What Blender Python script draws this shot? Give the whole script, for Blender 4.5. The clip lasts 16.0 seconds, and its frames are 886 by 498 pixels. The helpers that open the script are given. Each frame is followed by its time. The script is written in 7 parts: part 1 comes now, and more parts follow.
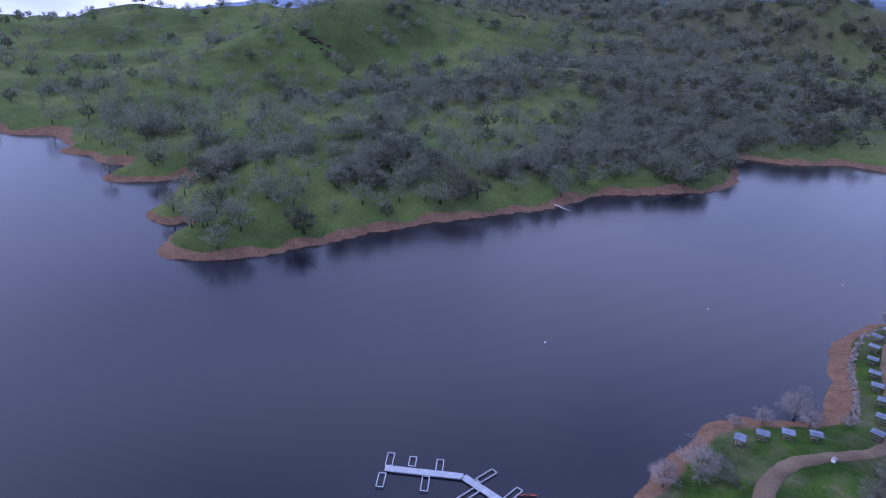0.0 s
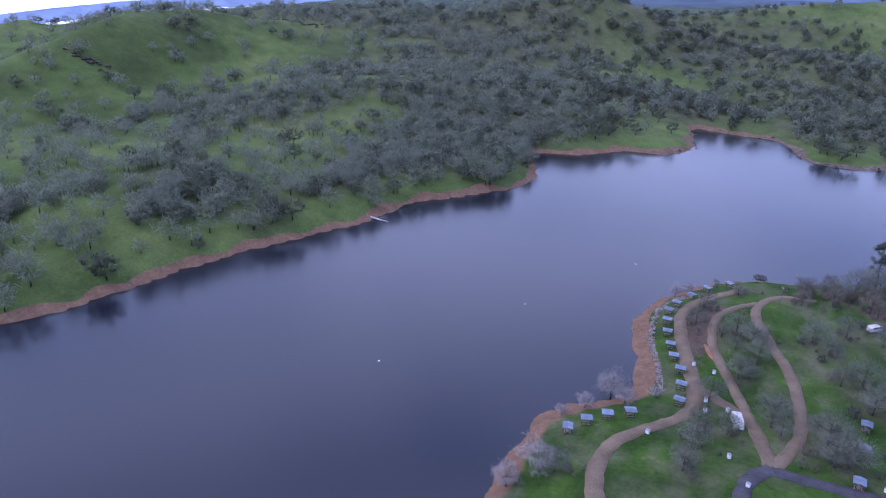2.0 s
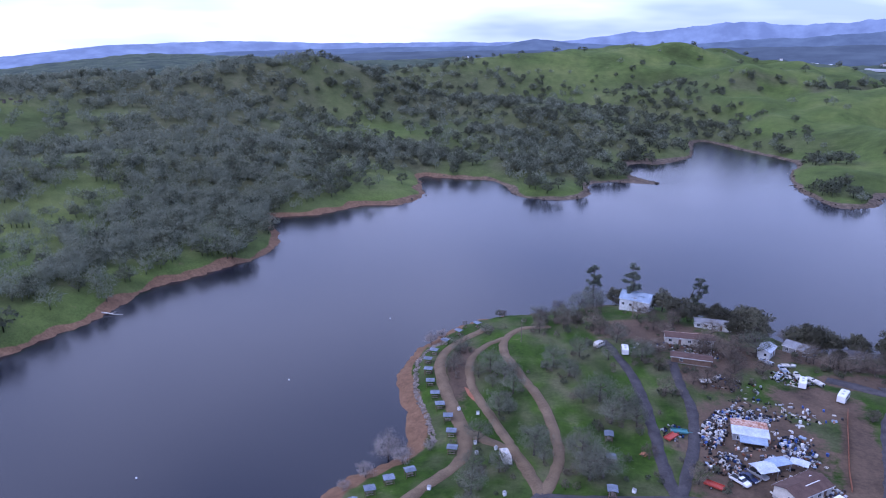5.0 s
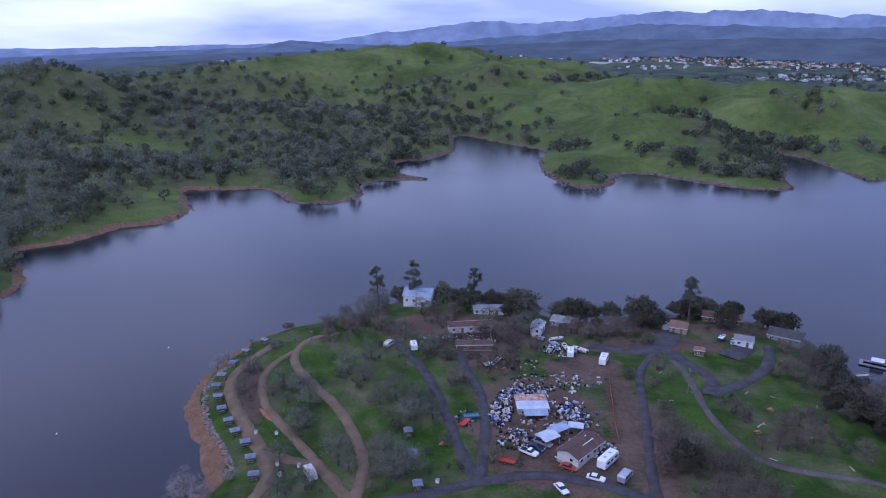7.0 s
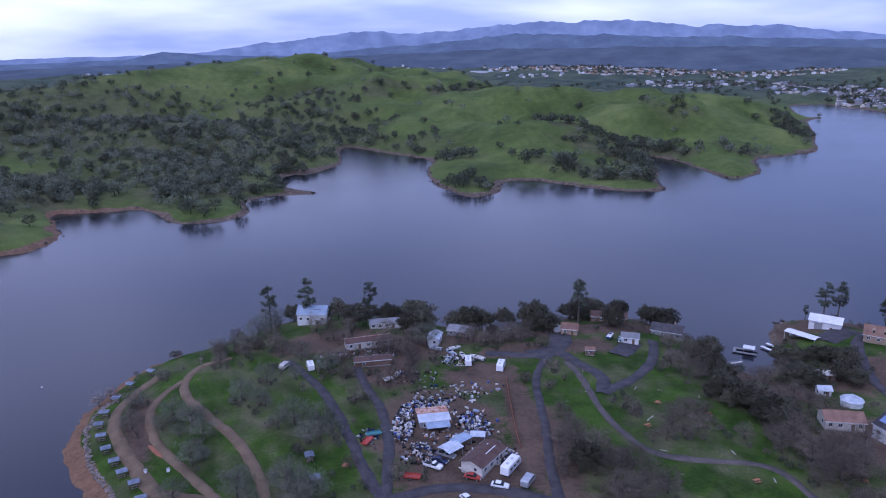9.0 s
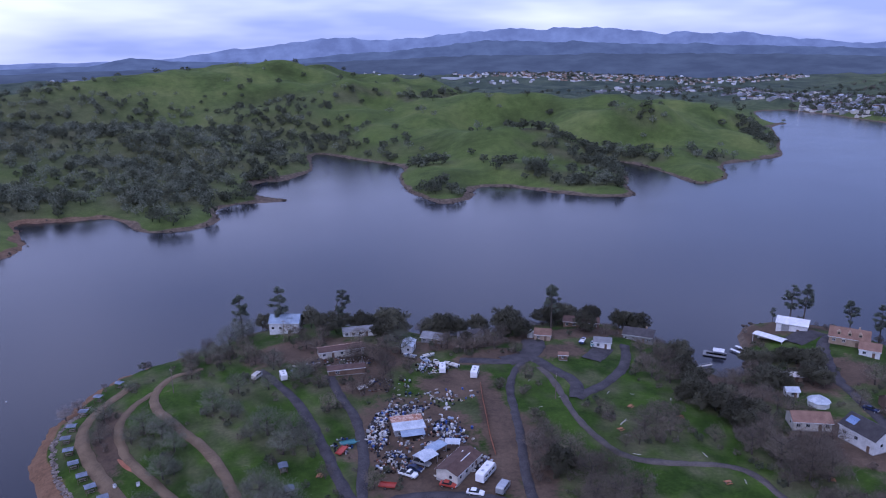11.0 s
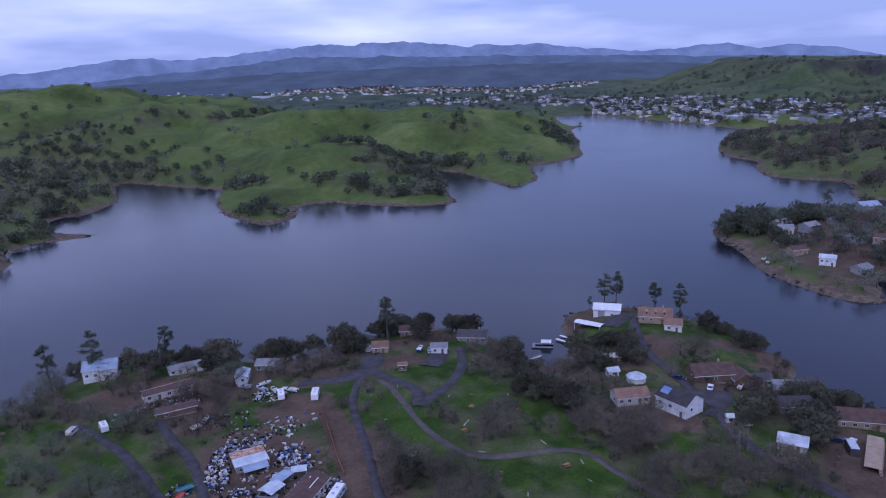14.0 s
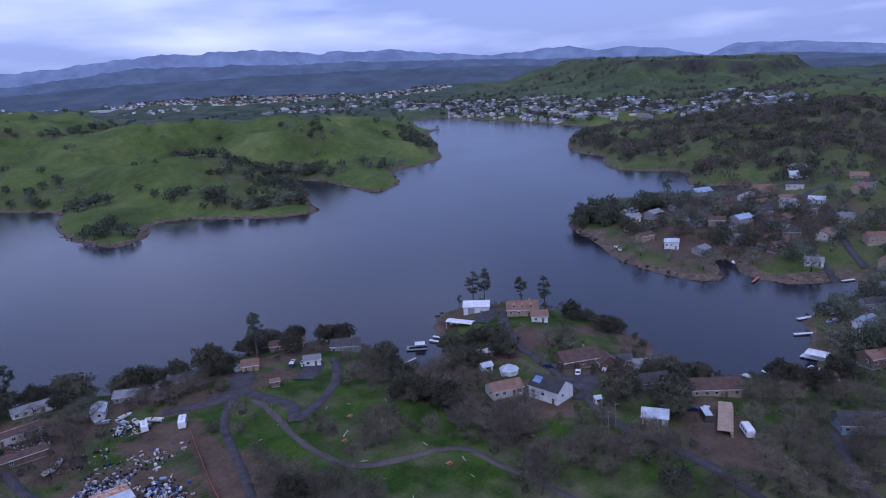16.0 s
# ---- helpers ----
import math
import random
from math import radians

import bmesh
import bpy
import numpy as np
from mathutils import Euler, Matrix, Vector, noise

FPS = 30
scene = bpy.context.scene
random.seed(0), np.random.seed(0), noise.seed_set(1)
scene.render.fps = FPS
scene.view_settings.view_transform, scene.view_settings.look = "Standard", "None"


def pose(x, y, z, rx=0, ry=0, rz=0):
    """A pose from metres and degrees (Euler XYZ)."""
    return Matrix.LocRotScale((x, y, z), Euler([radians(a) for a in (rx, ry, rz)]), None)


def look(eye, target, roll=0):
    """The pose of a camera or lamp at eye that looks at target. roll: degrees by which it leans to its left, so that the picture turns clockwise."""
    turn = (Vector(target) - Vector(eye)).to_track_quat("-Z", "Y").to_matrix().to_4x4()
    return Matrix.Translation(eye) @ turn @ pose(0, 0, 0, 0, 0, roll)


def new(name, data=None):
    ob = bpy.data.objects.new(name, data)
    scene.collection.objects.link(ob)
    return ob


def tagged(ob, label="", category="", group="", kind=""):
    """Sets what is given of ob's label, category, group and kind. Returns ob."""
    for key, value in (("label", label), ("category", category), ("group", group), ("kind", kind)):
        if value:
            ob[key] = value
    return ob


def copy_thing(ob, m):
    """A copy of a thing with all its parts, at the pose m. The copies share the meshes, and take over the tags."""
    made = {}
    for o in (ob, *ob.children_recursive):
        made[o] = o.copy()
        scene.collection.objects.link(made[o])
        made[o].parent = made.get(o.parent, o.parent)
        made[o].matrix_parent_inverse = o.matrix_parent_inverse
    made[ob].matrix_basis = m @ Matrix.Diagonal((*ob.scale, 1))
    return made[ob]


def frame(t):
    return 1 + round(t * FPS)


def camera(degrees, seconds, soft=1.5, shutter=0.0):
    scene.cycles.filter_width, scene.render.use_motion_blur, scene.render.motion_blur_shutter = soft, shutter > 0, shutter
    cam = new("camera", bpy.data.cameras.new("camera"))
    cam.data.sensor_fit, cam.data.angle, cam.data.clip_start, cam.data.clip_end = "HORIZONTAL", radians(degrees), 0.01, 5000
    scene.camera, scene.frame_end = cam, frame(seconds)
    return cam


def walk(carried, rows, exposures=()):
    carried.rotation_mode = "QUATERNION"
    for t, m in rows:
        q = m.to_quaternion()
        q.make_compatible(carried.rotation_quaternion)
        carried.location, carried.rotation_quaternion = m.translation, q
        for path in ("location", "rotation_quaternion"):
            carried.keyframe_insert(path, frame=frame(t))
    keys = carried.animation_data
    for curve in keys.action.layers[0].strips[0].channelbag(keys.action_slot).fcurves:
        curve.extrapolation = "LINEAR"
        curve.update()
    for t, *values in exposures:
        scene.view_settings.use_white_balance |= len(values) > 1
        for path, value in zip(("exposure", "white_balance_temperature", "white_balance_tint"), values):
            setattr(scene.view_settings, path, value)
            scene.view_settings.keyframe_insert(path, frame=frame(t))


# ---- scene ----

EXPOSURES = [(0.0, 0.85, 5060, 32), (0.6, 1.05, 5080, 30), (2.5, 1.3, 5150, 29), (4.2, 1.35, 5190, 28), (6.5, 0.66, 5160, 27), (8.7, 0.68, 5180, 29), (11.0, 0.6, 5220, 31), (12.5, 0.44, 5180, 32), (16.0, 0.40, 5190, 26)]

# ---------------------------------------------------------------- the camera and its flight
cam = camera(63.79, 16.0, 1.1)
# seconds, eye in metres, then yaw to the left, pitch and lean in degrees
FLIGHT = [
    (0, 5.30, -0.87, 103.40, 55.621, -21.846, 3.602),
    (0.5, 4.81, -1.05, 105.03, 52.254, -21.651, 3.320),
    (1, 4.34, -1.12, 106.57, 49.646, -21.498, 3.234),
    (1.5, 3.91, -0.88, 107.99, 45.902, -21.348, 3.048),
    (2, 3.46, -0.47, 109.33, 40.145, -20.995, 2.400),
    (2.5, 3.02, -0.01, 110.61, 35.821, -20.495, 2.134),
    (3, 2.56, 0.32, 111.78, 32.917, -19.053, 1.945),
    (3.5, 2.10, 0.54, 112.84, 27.770, -17.527, 1.435),
    (4, 1.75, 0.60, 113.80, 22.892, -16.863, 1.046),
    (6.3, 0.77, -0.26, 117.22, 10.008, -16.383, 0.530),
    (6.5, 0.70, -0.24, 117.49, 6.785, -16.394, 0.426),
    (7, 0.53, 0.07, 118.07, 0.665, -16.302, -0.267),
    (7.5, 0.35, 0.53, 118.56, -2.719, -16.303, -0.473),
    (8, 0.25, 0.99, 118.96, -5.977, -16.266, -0.785),
    (8.5, 0.17, 1.27, 119.25, -7.878, -15.937, -0.803),
    (10.8, 0.06, 1.40, 119.84, -9.102, -15.196, -0.515),
    (11, 0.03, 1.41, 119.86, -10.664, -15.177, -0.615),
    (11.5, -0.09, 1.43, 119.87, -14.194, -15.165, -1.148),
    (12, -0.16, 1.55, 119.85, -17.313, -15.173, -1.518),
    (12.5, -0.17, 1.75, 119.82, -18.816, -15.191, -1.705),
    (13, -0.11, 1.97, 119.76, -19.844, -14.616, -1.712),
    (13.5, -0.02, 2.13, 119.64, -21.839, -14.446, -1.937),
    (14, 0.14, 2.38, 119.52, -24.883, -14.358, -2.353),
    (14.5, 0.35, 2.72, 119.35, -28.219, -14.324, -2.800),
    (15, 0.50, 3.06, 119.14, -31.151, -14.341, -3.134),
    (15.5, 0.55, 3.40, 118.94, -32.918, -14.370, -3.318),
    (16, 0.57, 3.69, 118.74, -35.932, -14.426, -3.630),
]


def aim(x, y, z, yaw, pitch, lean):
    a, b = radians(yaw), radians(pitch)
    return look((x, y, z), (x - math.sin(a) * math.cos(b), y + math.cos(a) * math.cos(b), z + math.sin(b)), lean)


walk(cam, [(t, aim(*row)) for t, *row in FLIGHT], EXPOSURES)

# ---------------------------------------------------------------- sky, sun
world = bpy.data.worlds.new("overcast_evening")
scene.world = world
world.use_nodes = True
wn, wl = world.node_tree.nodes, world.node_tree.links
wn.clear()
w_out, w_bg = wn.new("ShaderNodeOutputWorld"), wn.new("ShaderNodeBackground")
w_sky = wn.new("ShaderNodeTexSky")
w_sky.sky_type, w_sky.sun_disc = "NISHITA", False
w_sky.sun_elevation, w_sky.sun_rotation = radians(50), radians(-149)
w_sky.air_density, w_sky.dust_density = 1.0, 2.0
w_dim = wn.new("ShaderNodeMix")
w_dim.data_type, w_dim.blend_type = "RGBA", "MULTIPLY"
w_dim.inputs["Factor"].default_value = 1.0
w_dim.inputs["B"].default_value = (0.1, 0.1, 0.1, 1)
w_co, w_sep = wn.new("ShaderNodeTexCoord"), wn.new("ShaderNodeSeparateXYZ")
w_map, w_noise = wn.new("ShaderNodeMapping"), wn.new("ShaderNodeTexNoise")
w_map.inputs["Scale"].default_value = (1.3, 1.3, 7.0)
w_noise.inputs["Scale"].default_value, w_noise.inputs["Detail"].default_value, w_noise.inputs["Roughness"].default_value = 1.7, 4.0, 0.5
w_ramp = wn.new("ShaderNodeValToRGB")          # cloud deck: darker and lighter banks
w_ramp.color_ramp.elements[0].position, w_ramp.color_ramp.elements[0].color = 0.38, (0.27, 0.325, 0.50, 1)
w_ramp.color_ramp.elements[1].position, w_ramp.color_ramp.elements[1].color = 0.66, (0.74, 0.765, 0.92, 1)
w_side = wn.new("ShaderNodeMapRange")           # the west holds more of the evening's light
w_side.inputs["From Min"].default_value, w_side.inputs["From Max"].default_value = 0.9, -0.7
w_side.inputs["To Min"].default_value, w_side.inputs["To Max"].default_value = -0.12, 0.10
w_add = wn.new("ShaderNodeMath")
w_mix = wn.new("ShaderNodeMix")
w_mix.data_type = "RGBA"
w_mix.inputs["Factor"].default_value = 0.85
wl.new(w_sky.outputs["Color"], w_dim.inputs["A"])
wl.new(w_co.outputs["Generated"], w_map.inputs["Vector"])
wl.new(w_map.outputs["Vector"], w_noise.inputs["Vector"])
wl.new(w_co.outputs["Generated"], w_sep.inputs["Vector"])
wl.new(w_sep.outputs["X"], w_side.inputs["Value"])
wl.new(w_noise.outputs["Fac"], w_add.inputs[0])
wl.new(w_side.outputs["Result"], w_add.inputs[1])
wl.new(w_add.outputs["Value"], w_ramp.inputs["Fac"])
wl.new(w_dim.outputs["Result"], w_mix.inputs["A"])
wl.new(w_ramp.outputs["Color"], w_mix.inputs["B"])
wl.new(w_mix.outputs["Result"], w_bg.inputs["Color"])
wl.new(w_bg.outputs["Background"], w_out.inputs["Surface"])

sun_lamp = bpy.data.lights.new("sun", "SUN")
sun_lamp.energy, sun_lamp.angle, sun_lamp.color = 0.5, radians(30), (1.0, 0.95, 0.9)
sun = new("sun", sun_lamp)
sun.matrix_world = look((-120, -200, 330), (0, 0, 0))

# ---------------------------------------------------------------- lie of the land
# Waterline of the reservoir, in metres, walked once round: west bank, north bank, east bank, the home point.
SHORE_WEST = [(-900, -220), (-700, -90), (-540, -20), (-457, 11), (-448, 38), (-413, 43), (-407, 32), (-394, 50), (-380, 47),
              (-369, 63), (-346, 42), (-336, 73), (-346, 87), (-300, 61), (-289, 50), (-276, 58), (-276, 68), (-250, 46),
              (-241, 50), (-235, 60), (-230, 84), (-233, 103), (-235, 128), (-236, 153), (-232, 187), (-229, 225),
              (-237, 254), (-225, 282), (-214, 327), (-222, 351), (-259, 397), (-250, 407), (-232, 420), (-219, 457),
              (-195, 464), (-187, 495), (-200, 530), (-225, 582), (-187, 578), (-160, 587), (-140, 567), (-123, 528),
              (-91, 523), (-68, 547), (-79, 598), (-61, 618)]
SHORE_NORTH = [(-39, 618), (-15, 624), (-44, 645), (-58, 690), (-49, 726), (-25, 724), (4, 790), (2, 902), (13, 941), (50, 874),
               (93, 816), (107, 781), (91, 724), (87, 644), (99, 604), (108, 575), (137, 591), (152, 649), (185, 645),
               (211, 606), (244, 574), (282, 571), (290, 616), (316, 666), (336, 746), (355, 771), (368, 715), (362, 650),
               (362, 610), (407, 634), (434, 687), (454, 724), (499, 735), (555, 757), (605, 835), (640, 880), (765, 1085),
               (843, 1135), (790, 1125), (925, 1380), (1020, 1390), (1010, 1270), (985, 1072), (972, 970)]
SHORE_EAST = [(948, 850), (1000, 830), (1040, 850), (1117, 799), (1090, 760), (947, 776), (849, 795), (725, 698), (681, 640),
              (675, 583), (640, 560), (594, 507), (605, 470), (624, 437), (570, 395), (556, 382), (590, 330), (560, 335),
              (520, 355), (470, 366), (420, 372), (380, 366), (367, 352), (351, 314), (327, 280), (319, 247), (319, 217),
              (328, 208), (348, 221), (359, 234), (367, 224), (349, 211), (342, 195), (346, 179), (361, 167), (377, 163),
              (354, 148), (329, 144), (322, 148), (302, 151), (283, 137), (270, 133)]
SHORE_POINT = [(264, 123), (248, 121), (241, 128), (234, 135), (225, 136), (219, 149), (214, 160), (215, 170), (222, 173), (234, 177),
               (234, 201), (239, 228), (235, 238), (225, 261), (212, 274), (195, 276), (180, 262), (173, 250), (160, 226),
               (150, 226), (144, 240), (146, 260), (140, 276), (119, 300), (94, 293), (73, 289), (50, 289), (43, 297),
               (20, 310), (-5, 318), (-29, 312), (-41, 300), (-58, 287), (-72, 280), (-83, 263), (-89, 241), (-91, 224),
               (-88, 209), (-75, 189), (-68, 175), (-67, 167), (-77, 152), (-80, 140), (-77, 125), (-71, 105), (-64, 80)]
SHORE_BACK = [(-60, 50), (-70, 10), (-110, -60), (-200, -150), (-500, -350), (-900, -450)]
# Hills: centre, height, half-widths along and across, turn of the long axis in degrees.
HILLS_WEST = [(-619, 309, 49, 62, 147, 20), (-913, 203, 19, 168, 175, 0), (-639, 674, 53, 242, 216, 45), (-448, 834, 56, 133, 75, 30),
              (-397, 406, 21, 108, 68, 60), (-349, 147, 16, 82, 87, 20), (-302, 554, 9, 65, 59, 0), (-852, 433, 29, 239, 128, 0), (-249, 225, 7, 14, 74, 0), (-292, 109, 11, 14, 58, -62)]
HILLS_NORTH = [(-82, 1507, 91, 305, 252, 0), (-361, 1250, 59, 283, 146, 20), (248, 1336, 28, 122, 166, 0), (181, 837, 25, 105, 98, 0),
               (478, 952, 36, 145, 100, 30), (343, 1053, 41, 146, 75, 0), (599, 976, 31, 59, 92, 40), (95, 1179, 41, 199, 205, 0),
               (-205, 897, 26, 119, 104, 0), (229, 701, 12, 50, 62, 0), (412, 872, 20, 116, 67, 40)]
HILLS_EAST = [(830, 430, 27, 190, 130, 10), (1000, 250, 32, 220, 190, 0), (800, 640, 12, 100, 70, 0), (460, 270, 7, 90, 70, 0),
              (1500, 700, 20, 300, 260, 0), (600, 100, 16, 180, 120, 0), (1150, 1700, 9, 300, 200, 0),
              (1900, 2300, 30, 500, 350, 0), (900, 2700, 35, 500, 300, 0), (-700, 2300, 45, 500, 350, 0), (0, 3000, 45, 600, 260, 0)]
# Rim of the flat-topped table hill beyond the town: bearing in degrees and distance, walked once round.
MESA_RIM = [(61.2, 2060), (58.5, 1990), (55, 2080), (52, 2050), (49, 2240), (46.5, 2400), (46, 3200), (52, 3500), (62, 2900)]


def lake_ring():
    """The waterline as one ring, rounded by corner cutting."""
    ring = np.array(SHORE_WEST + SHORE_NORTH + SHORE_EAST + SHORE_POINT + SHORE_BACK, float)
    for _ in range(2):
        ahead = np.roll(ring, -1, 0)
        ring = np.stack([ring * 0.82 + ahead * 0.18, ring * 0.18 + ahead * 0.82], 1).reshape(-1, 2)
    return ring


RING = lake_ring()


def waves2(x, y, size, seed):
    """Smooth random relief between about -1 and 1, of that size in metres."""
    rng = np.random.RandomState(seed)
    total = np.zeros_like(x)
    for k in range(7):
        a, ph = rng.uniform(0, 2 * np.pi), rng.uniform(0, 2 * np.pi)
        w = 2 * np.pi / size * rng.uniform(0.6, 1.7)
        total += np.sin((x * np.cos(a) + y * np.sin(a)) * w + ph)
    return total / 3.2


def shore_distance(x, y):
    """Metres from the waterline: above zero on land, below zero in the lake."""
    x, y = np.asarray(x, float), np.asarray(y, float)
    px = x + 1.0 * waves2(x, y, 17, 3) + 0.5 * waves2(x, y, 6, 4)
    py = y + 1.0 * waves2(x, y, 19, 5) + 0.5 * waves2(x, y, 7, 6)
    flat_x, flat_y = px.ravel(), py.ravel()
    out = np.empty_like(flat_x)
    a, b = RING, np.roll(RING, -1, 0)
    d = b - a
    dd = (d * d).sum(1)
    for s in range(0, len(flat_x), 4000):
        qx, qy = flat_x[s:s + 4000, None], flat_y[s:s + 4000, None]
        u = (((qx - a[:, 0]) * d[:, 0] + (qy - a[:, 1]) * d[:, 1]) / dd).clip(0, 1)
        near = ((qx - a[:, 0] - u * d[:, 0]) ** 2 + (qy - a[:, 1] - u * d[:, 1]) ** 2).min(1) ** 0.5
        above = (a[:, 1] > qy) != (b[:, 1] > qy)
        cross = qx < a[:, 0] + d[:, 0] * (qy - a[:, 1]) / np.where(np.abs(d[:, 1]) < 1e-9, 1e-9, d[:, 1])
        inside = (above & cross).sum(1) % 2 == 1
        out[s:s + 4000] = np.where(inside, -near, near)
    return out.reshape(x.shape)


def bump(x, y, hill, power=1.0):
    cx, cy, h, rx, ry, turn = hill
    c, s = math.cos(radians(turn)), math.sin(radians(turn))
    u, v = ((x - cx) * c + (y - cy) * s) / rx, (-(x - cx) * s + (y - cy) * c) / ry
    return h * np.exp(-((u * u + v * v) ** power))


def ring_distance(x, y, ring):
    """Metres outside a ring of points, below zero within it."""
    a, b = ring, np.roll(ring, -1, 0)
    best, inside = np.full(x.shape, 1e9), np.zeros(x.shape, bool)
    for (ax, ay), (bx, by) in zip(a, b):
        dx, dy = bx - ax, by - ay
        u = (((x - ax) * dx + (y - ay) * dy) / (dx * dx + dy * dy)).clip(0, 1)
        best = np.minimum(best, np.hypot(x - ax - u * dx, y - ay - u * dy))
        inside ^= ((ay > y) != (by > y)) & (x < ax + dx * (y - ay) / (dy if abs(dy) > 1e-9 else 1e-9))
    return np.where(inside, -best, best)


def mesa_edge(x, y):
    """Metres outside the table hill's rim, with coves and spurs in it."""
    rim = np.array([(r * math.sin(radians(b)), r * math.cos(radians(b))) for b, r in MESA_RIM])
    return ring_distance(x, y, rim) + 26 * waves2(x, y, 240, 61) + 9 * waves2(x, y, 70, 62)


def mesa(x, y):
    """The table hill: a tilted top, a cliff under the rim, then a long grassy apron."""
    out = np.zeros_like(x)
    near = (np.hypot(x, y) > 1000) & (np.hypot(x - 2000, y - 1500) < 2600)
    d = mesa_edge(x[near], y[near])
    bearing = np.degrees(np.arctan2(x[near], y[near]))
    top = 72 + np.clip(61 - bearing, 0, 20) * 1.75
    drop = np.clip((bearing - 47) / 9, 0.25, 1) * 0.36
    away = np.maximum(d - 20, 0)
    gullies = 1 + 0.10 * waves2(x[near], y[near], 150, 63) * np.clip(away / 150, 0, 1)
    out[near] = top * np.where(d < 0, 1.0, np.where(d < 20, 1 - drop * d / 20, (1 - drop) * np.exp(-away / (170 - 95 * np.clip((bearing - 57.5) / 4, 0, 1))) * gullies))
    return out


def height(x, y, sd=None):
    """Height of the ground over the water."""
    x, y = np.asarray(x, float), np.asarray(y, float)
    sd = shore_distance(x, y) if sd is None else sd
    land = np.maximum(sd, 0)
    home = 1 / (1 + np.exp(-(330 - np.hypot(x - 60, y - 140)) / 25)) * (y < 345)
    low = (9.5 * home + 5.5 * (1 - home)) * (1 - np.exp(-land / 26)) + 0.7 * (1 - np.exp(-land / 1.5)) + 2.0 * np.clip((-x - 150) / 60, 0, 1) * (1 - np.exp(-land / 4.5))
    rise = sum(bump(x, y, h) for h in HILLS_WEST + HILLS_NORTH + HILLS_EAST)
    rise = np.maximum(rise, mesa(x, y))
    far = np.clip((np.hypot(x, y) - 350) / 500, 0, 1)
    north = np.clip((y - 500) / 200, 0, 1) * np.clip((x + 150) / 150, 0, 1) * np.clip((800 - x) / 200, 0, 1)
    rough = (4.6 + 4.0 * north) * far * waves2(x, y, 150, 11) + 1.5 * far * waves2(x, y, 60, 12) + 0.35 * waves2(x, y, 28, 13)
    fall = np.clip((-np.degrees(np.arctan2(x, y)) - 42) / 45, 0, 1.1) * np.clip((np.hypot(x, y) - 950) / 3750, 0, 1)
    up = low - 440 * fall + (1 - np.exp(-land / 70)) * np.maximum(rise + 4 * far, 0) + rough * (1 - np.exp(-land / 25))
    return np.where(sd > 0, up, np.maximum(sd * 0.22, -5))


def ground_z(x, y):
    return float(height(np.array([x]), np.array([y]))[0])

# ---------------------------------------------------------------- materials
def material(name, dark, light, rough=0.8, metal=0.0, scale=1.0, fine=12.0, bump_by=0.0, low=0.35, high=0.65, jitter=0.0, spec=0.3, through_=0.0):
    """Two colours mixed by a coarse and a fine noise in metres of the object's own space; jitter: lightness by object."""
    mat = bpy.data.materials.new(name)
    mat.use_nodes = True
    n, l = mat.node_tree.nodes, mat.node_tree.links
    b = n["Principled BSDF"]
    b.inputs["Roughness"].default_value, b.inputs["Metallic"].default_value = rough, metal
    b.inputs["Specular IOR Level"].default_value = spec
    co = n.new("ShaderNodeTexCoord")
    a, c = n.new("ShaderNodeTexNoise"), n.new("ShaderNodeTexNoise")
    a.inputs["Scale"].default_value, a.inputs["Detail"].default_value = scale, 5.0
    c.inputs["Scale"].default_value, c.inputs["Detail"].default_value = fine, 3.0
    m = n.new("ShaderNodeMath")
    m.operation = "MULTIPLY_ADD"
    m.inputs[1].default_value = 0.45
    half = n.new("ShaderNodeMath")
    half.operation = "MULTIPLY"
    half.inputs[1].default_value = 0.55
    r = n.new("ShaderNodeValToRGB")
    r.color_ramp.elements[0].position, r.color_ramp.elements[0].color = low, (*dark, 1)
    r.color_ramp.elements[1].position, r.color_ramp.elements[1].color = high, (*light, 1)
    for tex in (a, c):
        l.new(co.outputs["Object"], tex.inputs["Vector"])
    l.new(a.outputs["Fac"], half.inputs[0])
    l.new(c.outputs["Fac"], m.inputs[0])
    l.new(half.outputs["Value"], m.inputs[2])
    l.new(m.outputs["Value"], r.inputs["Fac"])
    colour = r.outputs["Color"]
    if jitter:
        info, hsv, span = n.new("ShaderNodeObjectInfo"), n.new("ShaderNodeHueSaturation"), n.new("ShaderNodeMapRange")
        span.inputs["To Min"].default_value, span.inputs["To Max"].default_value = 1 - jitter, 1 + jitter
        l.new(info.outputs["Random"], span.inputs["Value"])
        l.new(span.outputs["Result"], hsv.inputs["Value"])
        l.new(colour, hsv.inputs["Color"])
        colour = hsv.outputs["Color"]
    l.new(colour, b.inputs["Base Color"])
    if through_:
        let_light_through(mat, colour, through_)
    if bump_by:
        bu = n.new("ShaderNodeBump")
        bu.inputs["Strength"].default_value, bu.inputs["Distance"].default_value = 0.6, bump_by
        l.new(c.outputs["Fac"], bu.inputs["Height"])
        l.new(bu.outputs["Normal"], b.inputs["Normal"])
    return mat


